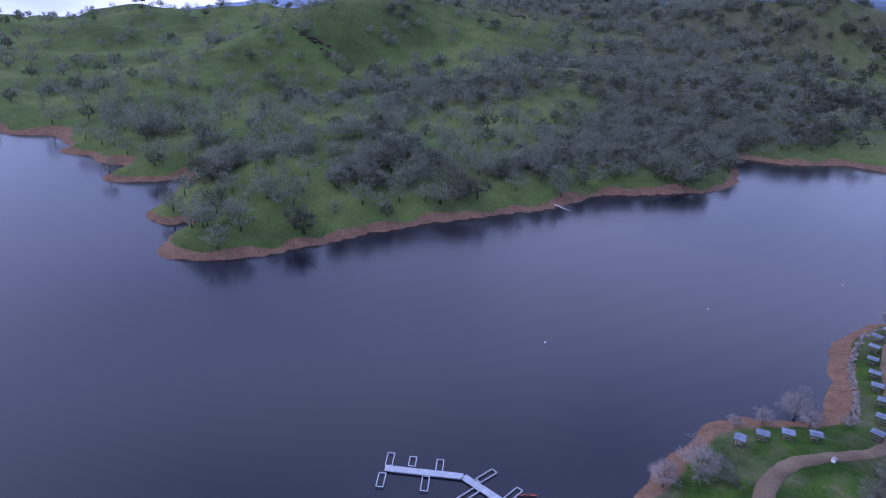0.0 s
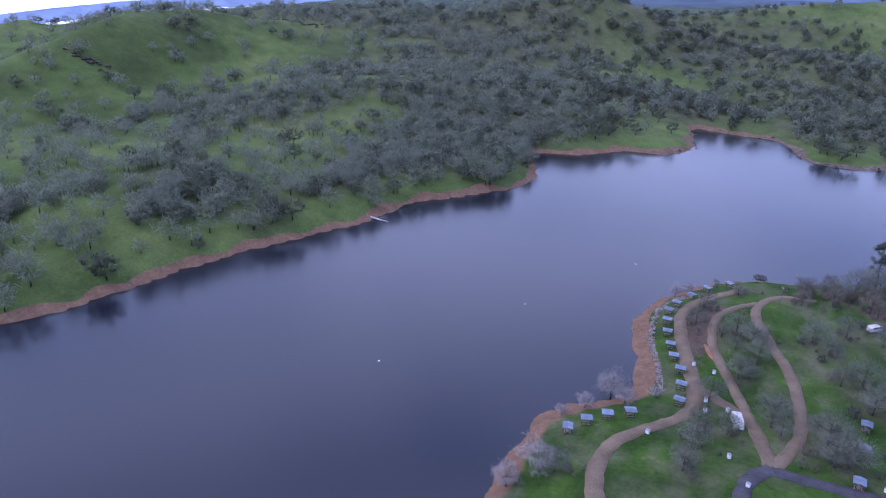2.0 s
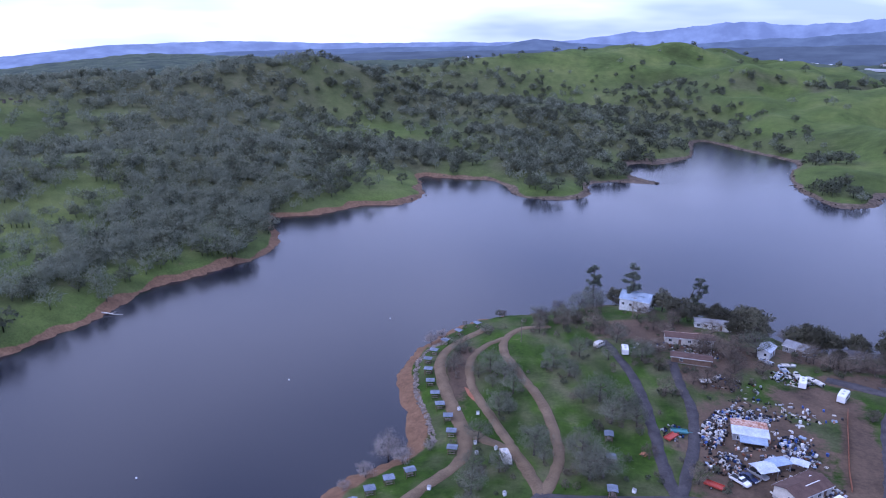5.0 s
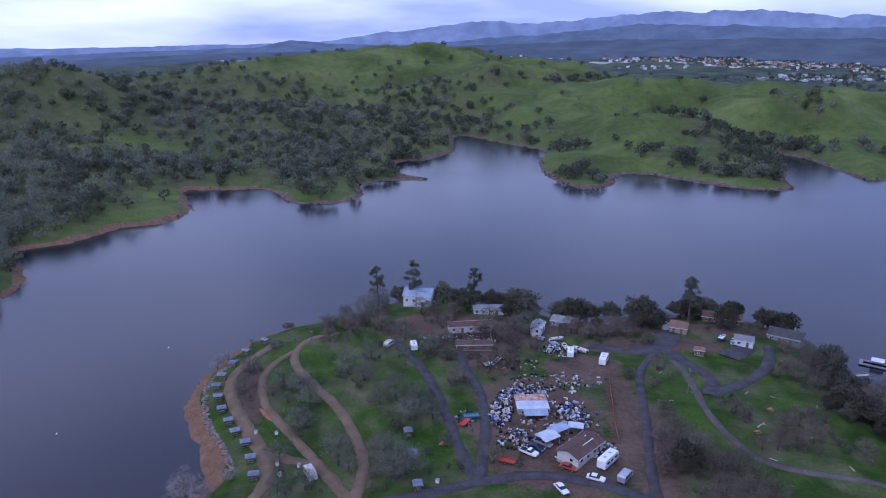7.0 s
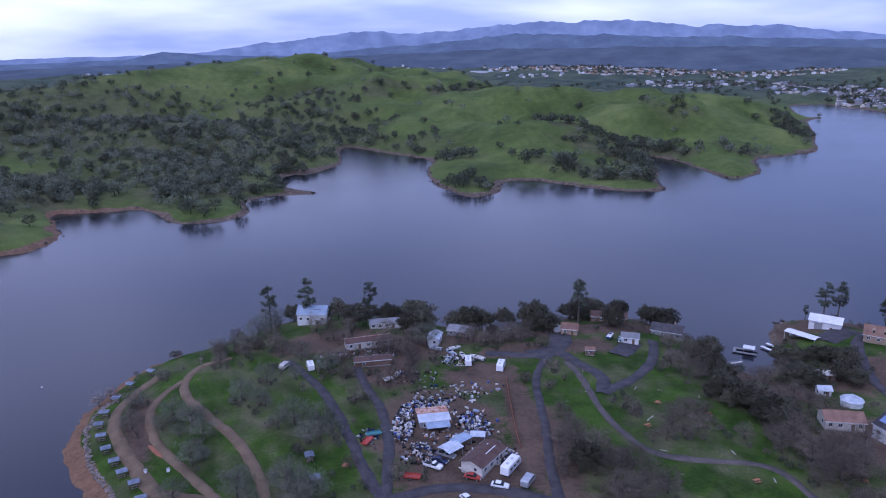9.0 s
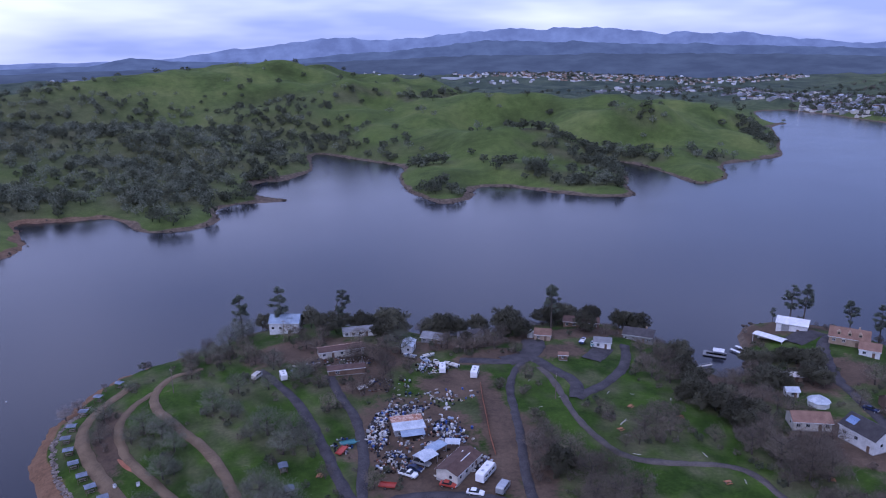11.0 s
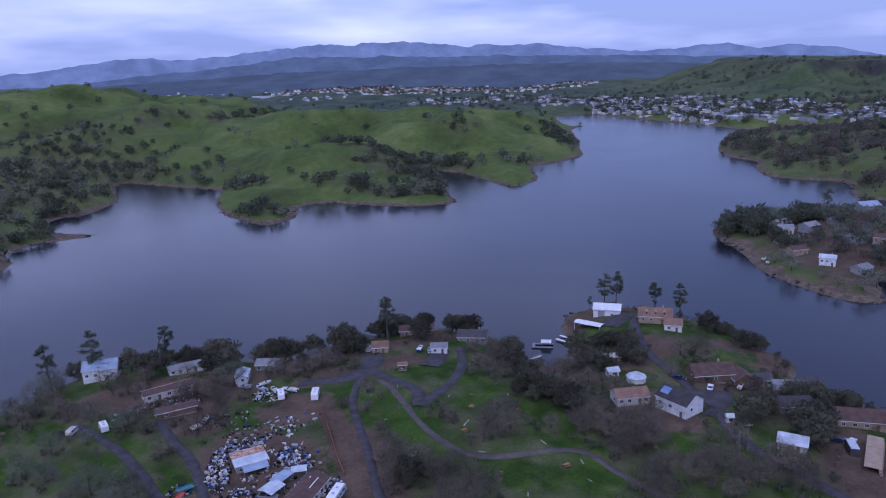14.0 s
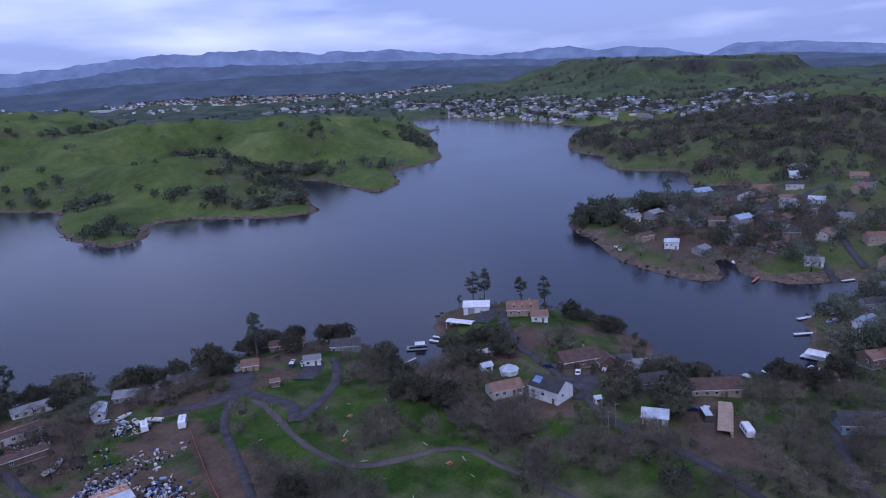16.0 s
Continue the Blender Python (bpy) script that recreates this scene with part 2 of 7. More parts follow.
def island_material(name, dark, light, rough=0.85, hue=0.03):
    """For joined masses: every separate piece takes a lightness of its own between two colours."""
    mat = bpy.data.materials.new(name)
    mat.use_nodes = True
    n, l = mat.node_tree.nodes, mat.node_tree.links
    b = n["Principled BSDF"]
    b.inputs["Roughness"].default_value, b.inputs["Specular IOR Level"].default_value = rough, 0.15
    geo, r, co, tex = n.new("ShaderNodeNewGeometry"), n.new("ShaderNodeValToRGB"), n.new("ShaderNodeTexCoord"), n.new("ShaderNodeTexNoise")
    tex.inputs["Scale"].default_value, tex.inputs["Detail"].default_value = 0.11, 3.0
    m = n.new("ShaderNodeMath")
    m.operation = "MULTIPLY_ADD"
    m.inputs[1].default_value, m.inputs[2].default_value = 0.22, -0.1
    m2 = n.new("ShaderNodeMath")
    m2.operation = "MULTIPLY_ADD"
    m2.inputs[1].default_value = 0.98
    l.new(co.outputs["Object"], tex.inputs["Vector"])
    l.new(geo.outputs["Random Per Island"], m.inputs[0])
    l.new(tex.outputs["Fac"], m2.inputs[0])
    l.new(m.outputs["Value"], m2.inputs[2])
    r.color_ramp.elements[0].position, r.color_ramp.elements[0].color = 0.1, (*dark, 1)
    r.color_ramp.elements[1].position, r.color_ramp.elements[1].color = 0.9, (*light, 1)
    l.new(m2.outputs["Value"], r.inputs["Fac"])
    l.new(r.outputs["Color"], b.inputs["Base Color"])
    let_light_through(mat, r.outputs["Color"], 0.5)
    return mat


def let_light_through(mat, colour, share):
    """Leaves and twigs: part of the light goes on through."""
    n, l = mat.node_tree.nodes, mat.node_tree.links
    glow, m = n.new("ShaderNodeBsdfTranslucent"), n.new("ShaderNodeMixShader")
    m.inputs["Fac"].default_value = share
    l.new(colour, glow.inputs["Color"])
    l.new(n["Principled BSDF"].outputs["BSDF"], m.inputs[1])
    l.new(glow.outputs["BSDF"], m.inputs[2])
    l.new(m.outputs["Shader"], n["Material Output"].inputs["Surface"])


def ground_material():
    """Winter grass, leaf litter under the woods, worn earth, and the bare red bank above the waterline."""
    mat = bpy.data.materials.new("grassland")
    mat.use_nodes = True
    n, l = mat.node_tree.nodes, mat.node_tree.links
    b = n["Principled BSDF"]
    b.inputs["Roughness"].default_value, b.inputs["Specular IOR Level"].default_value = 0.95, 0.1
    co = n.new("ShaderNodeTexCoord")

    def tex(scale, detail, rough=0.55):
        t = n.new("ShaderNodeTexNoise")
        t.inputs["Scale"].default_value, t.inputs["Detail"].default_value, t.inputs["Roughness"].default_value = scale, detail, rough
        l.new(co.outputs["Object"], t.inputs["Vector"])
        return t.outputs["Fac"]

    def ramp(fac, *stops):
        r = n.new("ShaderNodeValToRGB")
        while len(r.color_ramp.elements) < len(stops):
            r.color_ramp.elements.new(0.5)
        for e, (p, c) in zip(r.color_ramp.elements, stops):
            e.position, e.color = p, (*c, 1)
        l.new(fac, r.inputs["Fac"])
        return r.outputs["Color"]

    def mixed(fac, a, c, kind="MIX"):
        m = n.new("ShaderNodeMix")
        m.data_type, m.blend_type = "RGBA", kind
        if isinstance(fac, float):
            m.inputs["Factor"].default_value = fac
        else:
            l.new(fac, m.inputs["Factor"])
        l.new(a, m.inputs["A"])
        l.new(c, m.inputs["B"])
        return m.outputs["Result"]

    def calc(kind, a, c, clamp=False):
        m = n.new("ShaderNodeMath")
        m.operation, m.use_clamp = kind, clamp
        for i, v in enumerate((a, c)):
            if isinstance(v, (int, float)):
                m.inputs[i].default_value = v
            else:
                l.new(v, m.inputs[i])
        return m.outputs["Value"]

    def attribute(name):
        a = n.new("ShaderNodeAttribute")
        a.attribute_name = name
        return a.outputs["Fac"]

    broad, mid, fine = tex(0.012, 6.0), tex(0.09, 6.0, 0.65), tex(0.9, 5.0, 0.7)
    grass = ramp(broad, (0.32, GRASS_DEEP), (0.50, GRASS_MID), (0.68, GRASS_PALE))
    tuft = ramp(mid, (0.30, (0.72, 0.72, 0.72)), (0.70, (1.15, 1.13, 1.08)))
    grain = ramp(fine, (0.25, (0.66, 0.66, 0.66)), (0.75, (1.25, 1.22, 1.15)))
    grass = mixed(1.0, mixed(1.0, grass, tuft, "MULTIPLY"), grain, "MULTIPLY")
    lawn = mixed(1.0, mixed(1.0, ramp(mid, (0.3, LAWN_DEEP), (0.7, LAWN_PALE)), grain, "MULTIPLY"), tuft, "MULTIPLY")
    grass = mixed(attribute("lawn"), grass, lawn)
    litter = mixed(1.0, ramp(mid, (0.3, (0.062, 0.068, 0.036)), (0.7, (0.118, 0.122, 0.066))), grain, "MULTIPLY")
    cover = calc("MULTIPLY", attribute("litter"), calc("ADD", mid, 0.55), True)
    grass = mixed(cover, grass, litter)
    earth = mixed(1.0, ramp(mid, (0.3, (0.058, 0.043, 0.034)), (0.7, (0.135, 0.098, 0.072))), grain, "MULTIPLY")
    worn = calc("MULTIPLY", calc("ADD", calc("SUBTRACT", attribute("earth"), 0.52), calc("ADD", calc("MULTIPLY", calc("SUBTRACT", mid, 0.45), 2.2), calc("MULTIPLY", calc("SUBTRACT", fine, 0.4), 0.8))), 3.0, True)
    grass = mixed(worn, grass, earth)
    sep = n.new("ShaderNodeSeparateXYZ")
    l.new(co.outputs["Object"], sep.inputs["Vector"])
    level = calc("ADD", sep.outputs["Z"], calc("MULTIPLY", calc("SUBTRACT", mid, 0.5), -0.6))
    bank_fac = n.new("ShaderNodeMapRange")
    l.new(calc("SUBTRACT", level, attribute("beach")), bank_fac.inputs["Value"])
    bank_fac.inputs["From Min"].default_value, bank_fac.inputs["From Max"].default_value = 1.25, 0.95
    bank = mixed(1.0, ramp(tex(0.25, 6.0, 0.7), (0.3, (0.060, 0.050, 0.042)), (0.52, (0.125, 0.098, 0.076)), (0.75, (0.22, 0.175, 0.14))), grain, "MULTIPLY")
    clay = mixed(1.0, ramp(tex(0.25, 6.0, 0.7), (0.25, (0.115, 0.069, 0.044)), (0.8, (0.245, 0.150, 0.096))), grain, "MULTIPLY")
    bank = mixed(attribute("rust"), bank, clay)
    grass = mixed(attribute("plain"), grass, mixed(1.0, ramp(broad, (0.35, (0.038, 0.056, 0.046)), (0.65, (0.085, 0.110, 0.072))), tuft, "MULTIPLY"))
    colour = mixed(bank_fac.outputs["Result"], grass, bank)
    cliff = mixed(1.0, ramp(tex(0.04, 6.0, 0.7), (0.3, (0.020, 0.022, 0.024)), (0.7, (0.075, 0.072, 0.066))), grain, "MULTIPLY")
    colour = mixed(attribute("cliff"), colour, cliff)
    l.new(colour, b.inputs["Base Color"])
    bu = n.new("ShaderNodeBump")
    bu.inputs["Strength"].default_value, bu.inputs["Distance"].default_value = 0.5, 0.35
    l.new(fine, bu.inputs["Height"])
    l.new(bu.outputs["Normal"], b.inputs["Normal"])
    return mat


GRASS_DEEP, GRASS_MID, GRASS_PALE = (0.053, 0.075, 0.023), (0.087, 0.126, 0.036), (0.136, 0.170, 0.055)
LAWN_DEEP, LAWN_PALE = (0.020, 0.049, 0.006), (0.048, 0.096, 0.012)
GROUND = ground_material()
WORN_LANE = material("worn_lane", (0.045, 0.040, 0.040), (0.12, 0.104, 0.092), 0.9, scale=0.25, fine=2.5)
ASPHALT = material("asphalt", (0.028, 0.026, 0.030), (0.078, 0.072, 0.076), 0.9, scale=0.3, fine=3.0)
TRACK = material("gravel_track", (0.095, 0.068, 0.042), (0.185, 0.134, 0.084), 0.95, scale=0.2, fine=2.5, bump_by=0.05)
PALE_TWIGS = material("pale_willow_twigs", (0.30, 0.265, 0.25), (0.50, 0.455, 0.43), 0.9, scale=0.2, fine=3.0, jitter=0.1, through_=0.4)
TWIGS = material("bare_twigs", (0.150, 0.124, 0.096), (0.290, 0.246, 0.196), 0.9, scale=0.2, fine=3.0, jitter=0.35, through_=0.5)
LICHEN_TWIGS = material("lichened_twigs", (0.150, 0.160, 0.118), (0.275, 0.285, 0.220), 0.9, scale=0.2, fine=3.0, jitter=0.25, through_=0.5)
BARK = material("bark", (0.05, 0.042, 0.036), (0.11, 0.095, 0.08), 0.95, scale=1.0, fine=9.0, bump_by=0.03, jitter=0.2)
LEAVES = material("evergreen_leaves", (0.070, 0.071, 0.048), (0.160, 0.156, 0.108), 0.8, scale=0.3, fine=3.0, jitter=0.4, through_=0.5)
NEEDLES = material("pine_needles", (0.096, 0.120, 0.090), (0.205, 0.230, 0.172), 0.8, scale=0.3, fine=3.0, jitter=0.25, through_=0.5)
WOODS_BARE = island_material("winter_oaks", (0.150, 0.172, 0.122), (0.275, 0.300, 0.222))
BRUSH_TWIGS = island_material("brush_twigs", (0.110, 0.092, 0.076), (0.235, 0.205, 0.170))
WOODS_LEAF = island_material("evergreen_oaks", (0.068, 0.080, 0.056), (0.155, 0.168, 0.112))


def water_material():
    mat = bpy.data.materials.new("lake_water")
    mat.use_nodes = True
    n, l = mat.node_tree.nodes, mat.node_tree.links
    b = n["Principled BSDF"]
    b.inputs["Base Color"].default_value = (0.008, 0.0092, 0.0155, 1)
    b.inputs["Roughness"].default_value, b.inputs["IOR"].default_value = 0.10, 1.42
    co = n.new("ShaderNodeTexCoord")
    t, wide, m = n.new("ShaderNodeTexNoise"), n.new("ShaderNodeTexNoise"), n.new("ShaderNodeMapRange")
    t.inputs["Scale"].default_value, t.inputs["Detail"].default_value = 0.9, 4.0
    wide.inputs["Scale"].default_value, wide.inputs["Detail"].default_value = 0.012, 4.0
    m.inputs["To Min"].default_value, m.inputs["To Max"].default_value = 0.13, 0.22
    bu = n.new("ShaderNodeBump")
    bu.inputs["Strength"].default_value, bu.inputs["Distance"].default_value = 0.22, 0.10
    for x in (t, wide):
        l.new(co.outputs["Object"], x.inputs["Vector"])
    l.new(wide.outputs["Fac"], m.inputs["Value"])
    l.new(m.outputs["Result"], b.inputs["Roughness"])
    l.new(t.outputs["Fac"], bu.inputs["Height"])
    l.new(bu.outputs["Normal"], b.inputs["Normal"])
    return mat


WATER = water_material()
# far ponds: the sky's bright reflection is put into this pale base colour
POND_SKY = material("sky_pale_pond", (0.42, 0.44, 0.47), (0.56, 0.58, 0.61), 0.35, scale=0.01, fine=0.06)


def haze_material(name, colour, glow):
    """Ridges many kilometres off: the air's blue haze is put into their glowing colour."""
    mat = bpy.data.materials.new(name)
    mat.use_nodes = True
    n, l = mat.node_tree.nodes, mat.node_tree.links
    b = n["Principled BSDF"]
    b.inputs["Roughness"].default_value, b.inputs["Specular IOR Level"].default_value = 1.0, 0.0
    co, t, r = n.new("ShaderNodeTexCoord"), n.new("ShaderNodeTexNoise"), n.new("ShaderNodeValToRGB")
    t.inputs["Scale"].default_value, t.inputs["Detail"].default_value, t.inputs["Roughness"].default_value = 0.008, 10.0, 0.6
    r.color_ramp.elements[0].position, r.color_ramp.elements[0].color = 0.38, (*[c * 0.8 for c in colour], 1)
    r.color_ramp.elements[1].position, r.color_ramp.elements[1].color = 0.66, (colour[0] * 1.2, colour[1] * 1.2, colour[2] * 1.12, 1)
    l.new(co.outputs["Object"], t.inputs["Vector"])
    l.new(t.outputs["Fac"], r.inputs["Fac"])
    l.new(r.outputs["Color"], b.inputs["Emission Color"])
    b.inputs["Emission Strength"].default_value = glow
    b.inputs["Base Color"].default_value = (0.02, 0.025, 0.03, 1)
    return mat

# ---------------------------------------------------------------- ground, water, distance
def mesh_from(name, verts, faces, mats, normals=None):
    """A mesh from numpy arrays: faces is one array of equal-sided polygons."""
    me = bpy.data.meshes.new(name)
    faces = np.asarray(faces, np.int32)
    k = faces.shape[1]
    me.vertices.add(len(verts))
    me.vertices.foreach_set("co", np.asarray(verts, np.float32).ravel())
    me.loops.add(faces.size)
    me.loops.foreach_set("vertex_index", faces.ravel())
    me.polygons.add(len(faces))
    me.polygons.foreach_set("loop_start", np.arange(0, faces.size, k, dtype=np.int32))
    for m in mats:
        me.materials.append(m)
    me.update(calc_edges=True)
    if normals is not None:
        me.normals_split_custom_set_from_vertices(normals.astype(np.float32))
    return me


# Woods: centre, half-widths, turn, share of the ground that the crowns cover.
WOODS_WEST = [(-262, 275, 20, 95, 0, 0.6), (-285, 380, 45, 110, 5, 0.95), (-330, 470, 80, 110, 0, 0.9), (-430, 560, 110, 110, 0, 0.9),
              (-270, 620, 80, 70, 0, 0.95), (-520, 690, 160, 130, 40, 0.95), (-700, 640, 170, 160, 45, 0.9), 
              (-390, 90, 40, 25, 0, 0.35), (-420, 300, 60, 40, 60, 0.55), (-470, 420, 60, 50, 0, 0.7), (-640, 330, 60, 60, 0, 0.4), (-425, 345, 75, 7, 30, 1.0), (-470, 250, 8, 70, 20, 0.7)]
WOODS_NORTH = [(-120, 640, 60, 60, 0, 0.9), (-150, 790, 110, 110, 0, 0.85), (-330, 900, 180, 130, 20, 0.9), (-40, 850, 45, 90, 10, 0.8),
               (-90, 1010, 120, 100, 0, 0.7), (20, 960, 50, 70, 0, 0.7), (90, 860, 40, 30, 0, 0.5), (-60, 1150, 110, 60, 0, 0.4), (125, 622, 28, 24, 0, 0.4), (-400, 1100, 200, 120, 0, 0.65)]
# gullies with trees down their beds: from, to, half-width, share
GULLIES = [(255, 815, 300, 800, 14, 1.0), (300, 800, 345, 795, 18, 1.0), (345, 795, 372, 740, 16, 0.9), (262, 772, 305, 754, 13, 1.0), (305, 754, 318, 700, 18, 1.0), (318, 700, 292, 625, 16, 0.9), (195, 690, 230, 650, 12, 0.7),
           (230, 650, 270, 618, 14, 0.8), (160, 1130, 245, 1240, 13, 0.9), (600, 850, 632, 930, 20, 0.95), (440, 745, 455, 720, 14, 0.8), (110, 790, 130, 740, 14, 0.5), (60, 1150, 130, 1190, 8, 0.8), (380, 930, 450, 860, 7, 0.5)]
GULLIES_WEST = [(-318, 76, -296, 101, 4, 0.4), (-296, 101, -313, 138, 4, 0.4), (-313, 138, -319, 173, 4, 0.4), (-369, 67, -360, 88, 6, 0.5), (-360, 88, -359, 114, 6, 0.5), (-541, 63, -554, 111, 5, 0.5), (-554, 111, -570, 157, 5, 0.5), (-263, 137, -307, 166, 7, 0.5), (-307, 166, -423, 241, 7, 0.5), (-423, 241, -545, 331, 7, 0.5), (-258, 152, -259, 170, 6, 0.45), (-259, 170, -264, 199, 6, 0.45), (-264, 199, -277, 237, 6, 0.45)]
OUTCROPS = [(-572, 238, -548, 252, 34), (-699, 450, -601, 518, 70)]   # rock bands: from, to, stones
WOODS_EAST = [(415, 350, 36, 20, -20, 1.0), (700, 650, 60, 70, 20, 1.0), (820, 740, 110, 40, 5, 0.85), (760, 520, 140, 80, 0, 0.9),
              (640, 400, 60, 50, 0, 0.6), (800, 350, 190, 130, 0, 0.9), (1050, 560, 220, 150, 0, 0.8), (450, 255, 120, 90, 0, 0.12), (300, 110, 60, 30, 0, 0.6),
              (1450, 900, 300, 200, 0, 0.4), (1640, 1290, 330, 55, -55, 0.6), (1700, 1600, 200, 200, 0, 0.5), (560, 180, 120, 80, 0, 0.22), (1000, 100, 300, 150, 0, 0.5)]
# Bare worn earth and gravel on the home point: centre, half-widths, turn.
EARTH = [(28, 188, 19, 30, 4), (33, 165, 22, 12, 0), (52, 190, 5, 40, -8), (92, 246, 12, 8, 0), (62, 246, 13, 7, 10), (14, 238, 9, 18, 0),
         (45, 225, 12, 12, 0), (171, 103, 8, 16, -20), (205, 258, 22, 10, 0), (226, 178, 9, 14, 70), (-66, 215, 5, 26, 15), (0, 258, 14, 8, 0), (58, 172, 5, 26, -8), (52, 200, 4, 26, -8), (150, 164, 16, 14, 0), (190, 172, 16, 12, 0), (174, 113, 22, 10, 32), (186, 122, 8, 8, 0), (182, 262, 8, 16, -30), (222, 196, 14, 9, -30), (70, 250, 7, 6, 0), (53, 184, 4, 30, -8), (14, 254, 24, 14, 0), (-8, 268, 22, 12, 20), (62, 266, 30, 10, 0), (112, 266, 26, 9, -10), (140, 214, 10, 26, 25), (180, 208, 20, 12, 20)]


# Trees of the home point: x, y, height.
GREY_OAKS_A = [(-70, 227, 6), (-68, 214, 5), (-67, 252, 5), (-58, 210, 5), (-55, 214, 6), (-49, 209, 7), (-49, 267, 6), (-47, 172, 6), (-45, 188, 6), (-44, 201, 6), (-44, 272, 5), (-43, 212, 6), (-38, 267, 7), (-36, 283, 9), (-35, 222, 6), (-32, 298, 8), (-30, 168, 8), (-29, 217, 5), (-24, 241, 5), (-23, 162, 7), (-17, 250, 7), (-17, 202, 7), (-17, 167, 8), (-13, 229, 8), (-12, 190, 6), (-11, 162, 7), (-9, 198, 7), (-7, 237, 7), (-5, 190, 6), (-2, 203, 6)]
GREY_OAKS_B = [(31, 257, 8)]
GREY_OAKS = [(-41, 146, 6), (-39, 136, 6), (-37, 158, 5), (-44, 157, 5), (-14, 160, 7), (-28, 233, 7), (-62, 120, 5)] + GREY_OAKS_A + GREY_OAKS_B
BARE_OAKS_A = [(-53, 253, 6), (-46, 251, 6), (-45, 287, 6), (-38, 259, 6), (-34, 267, 6), (-27, 263, 7), (-1, 230, 7), (-1, 263, 6), (2, 212, 7), (3, 235, 6), (4, 171, 8), (6, 229, 7), (6, 187, 7), (6, 165, 7), (9, 211, 6), (9, 174, 7), (12, 167, 6), (13, 239, 8), (14, 223, 7), (14, 253, 8), (20, 252, 8), (21, 226, 7), (23, 238, 8), (32, 241, 6), (44, 289, 6), (50, 260, 7), (54, 255, 7), (59, 176, 6), (60, 168, 8), (61, 256, 7)]
BARE_OAKS_B = [(64, 220, 6), (65, 215, 7), (65, 195, 4), (65, 178, 6), (65, 146, 9), (66, 188, 4), (68, 255, 7), (68, 170, 7), (68, 156, 9), (69, 167, 6), (71, 223, 6), (71, 146, 9), (74, 160, 9), (75, 249, 6), (76, 154, 9), (79, 149, 8), (88, 197, 4), (88, 191, 4), (90, 173, 6), (95, 180, 8), (102, 186, 7), (102, 177, 7), (106, 187, 6), (113, 171, 6), (113, 130, 8), (113, 122, 9), (117, 219, 7), (117, 122, 9), (118, 228, 6), (119, 146, 8)]
BARE_OAKS_C = [(119, 162, 8), (119, 130, 8), (121, 213, 8), (123, 155, 9), (124, 150, 8), (125, 159, 8), (125, 133, 8), (126, 147, 9), (126, 167, 8), (129, 127, 9), (130, 234, 7), (130, 174, 7), (131, 243, 7), (131, 171, 7), (131, 146, 9), (131, 155, 9), (131, 150, 9), (131, 189, 7), (132, 159, 9), (132, 117, 7), (134, 156, 9), (136, 130, 9), (138, 192, 7), (139, 127, 8), (139, 120, 8), (140, 209, 7), (141, 117, 9), (142, 159, 9), (143, 192, 8), (144, 186, 8)]
BARE_OAKS_D = [(144, 92, 8), (146, 181, 7), (148, 212, 7), (149, 90, 8), (150, 111, 8), (151, 208, 7), (152, 83, 8), (153, 121, 9), (154, 137, 8), (154, 118, 8), (154, 87, 9), (157, 122, 7), (159, 77, 9), (161, 224, 6), (161, 85, 9), (167, 122, 8), (169, 72, 9), (170, 94, 8), (170, 78, 9), (171, 182, 7), (172, 83, 9), (173, 68, 9), (173, 146, 6), (176, 169, 6), (178, 193, 8), (179, 93, 8), (179, 174, 6), (181, 90, 9), (182, 139, 7), (183, 72, 9)]
BARE_OAKS_E = [(184, 106, 8), (187, 154, 7), (187, 148, 7), (188, 169, 6), (189, 196, 8), (189, 161, 6), (190, 84, 7), (193, 187, 8), (194, 99, 8), (197, 196, 8), (198, 151, 7), (199, 94, 8), (202, 113, 8), (202, 80, 8), (205, 166, 7), (205, 119, 8), (207, 162, 7), (208, 154, 8), (208, 107, 8), (209, 113, 8), (213, 155, 8), (216, 98, 8), (217, 85, 8), (222, 91, 9), (225, 98, 8)]
BARE_OAKS = BARE_OAKS_A + BARE_OAKS_B + BARE_OAKS_C + BARE_OAKS_D + BARE_OAKS_E
LIVE_OAKS_A = [(-23, 311, 8), (-8, 292, 8), (-3, 299, 9), (4, 284, 9), (11, 298, 7), (19, 295, 8), (26, 276, 8), (31, 298, 10), (32, 277, 10), (48, 285, 8), (53, 285, 9), (58, 286, 8), (61, 271, 7), (62, 163, 8), (69, 286, 8), (78, 279, 9), (83, 286, 9), (83, 267, 8), (87, 264, 6), (99, 287, 7), (104, 285, 9), (110, 288, 9), (111, 267, 8), (113, 278, 9), (122, 200, 7), (123, 290, 8), (123, 194, 8), (124, 189, 7), (124, 180, 7), (125, 175, 6)]
LIVE_OAKS_B = [(127, 208, 8), (129, 219, 8), (130, 276, 7), (130, 193, 7), (130, 184, 7), (133, 182, 7), (134, 277, 9), (136, 270, 9), (139, 239, 8), (139, 100, 8), (150, 125, 8), (153, 203, 7), (154, 124, 8), (158, 212, 6), (158, 202, 6), (160, 140, 8), (161, 214, 6), (161, 113, 8), (164, 119, 9), (165, 233, 6), (166, 211, 6), (169, 228, 6), (170, 205, 7), (170, 145, 8), (171, 199, 6), (174, 126, 9), (175, 227, 6), (176, 199, 7), (176, 147, 7), (178, 222, 6)]
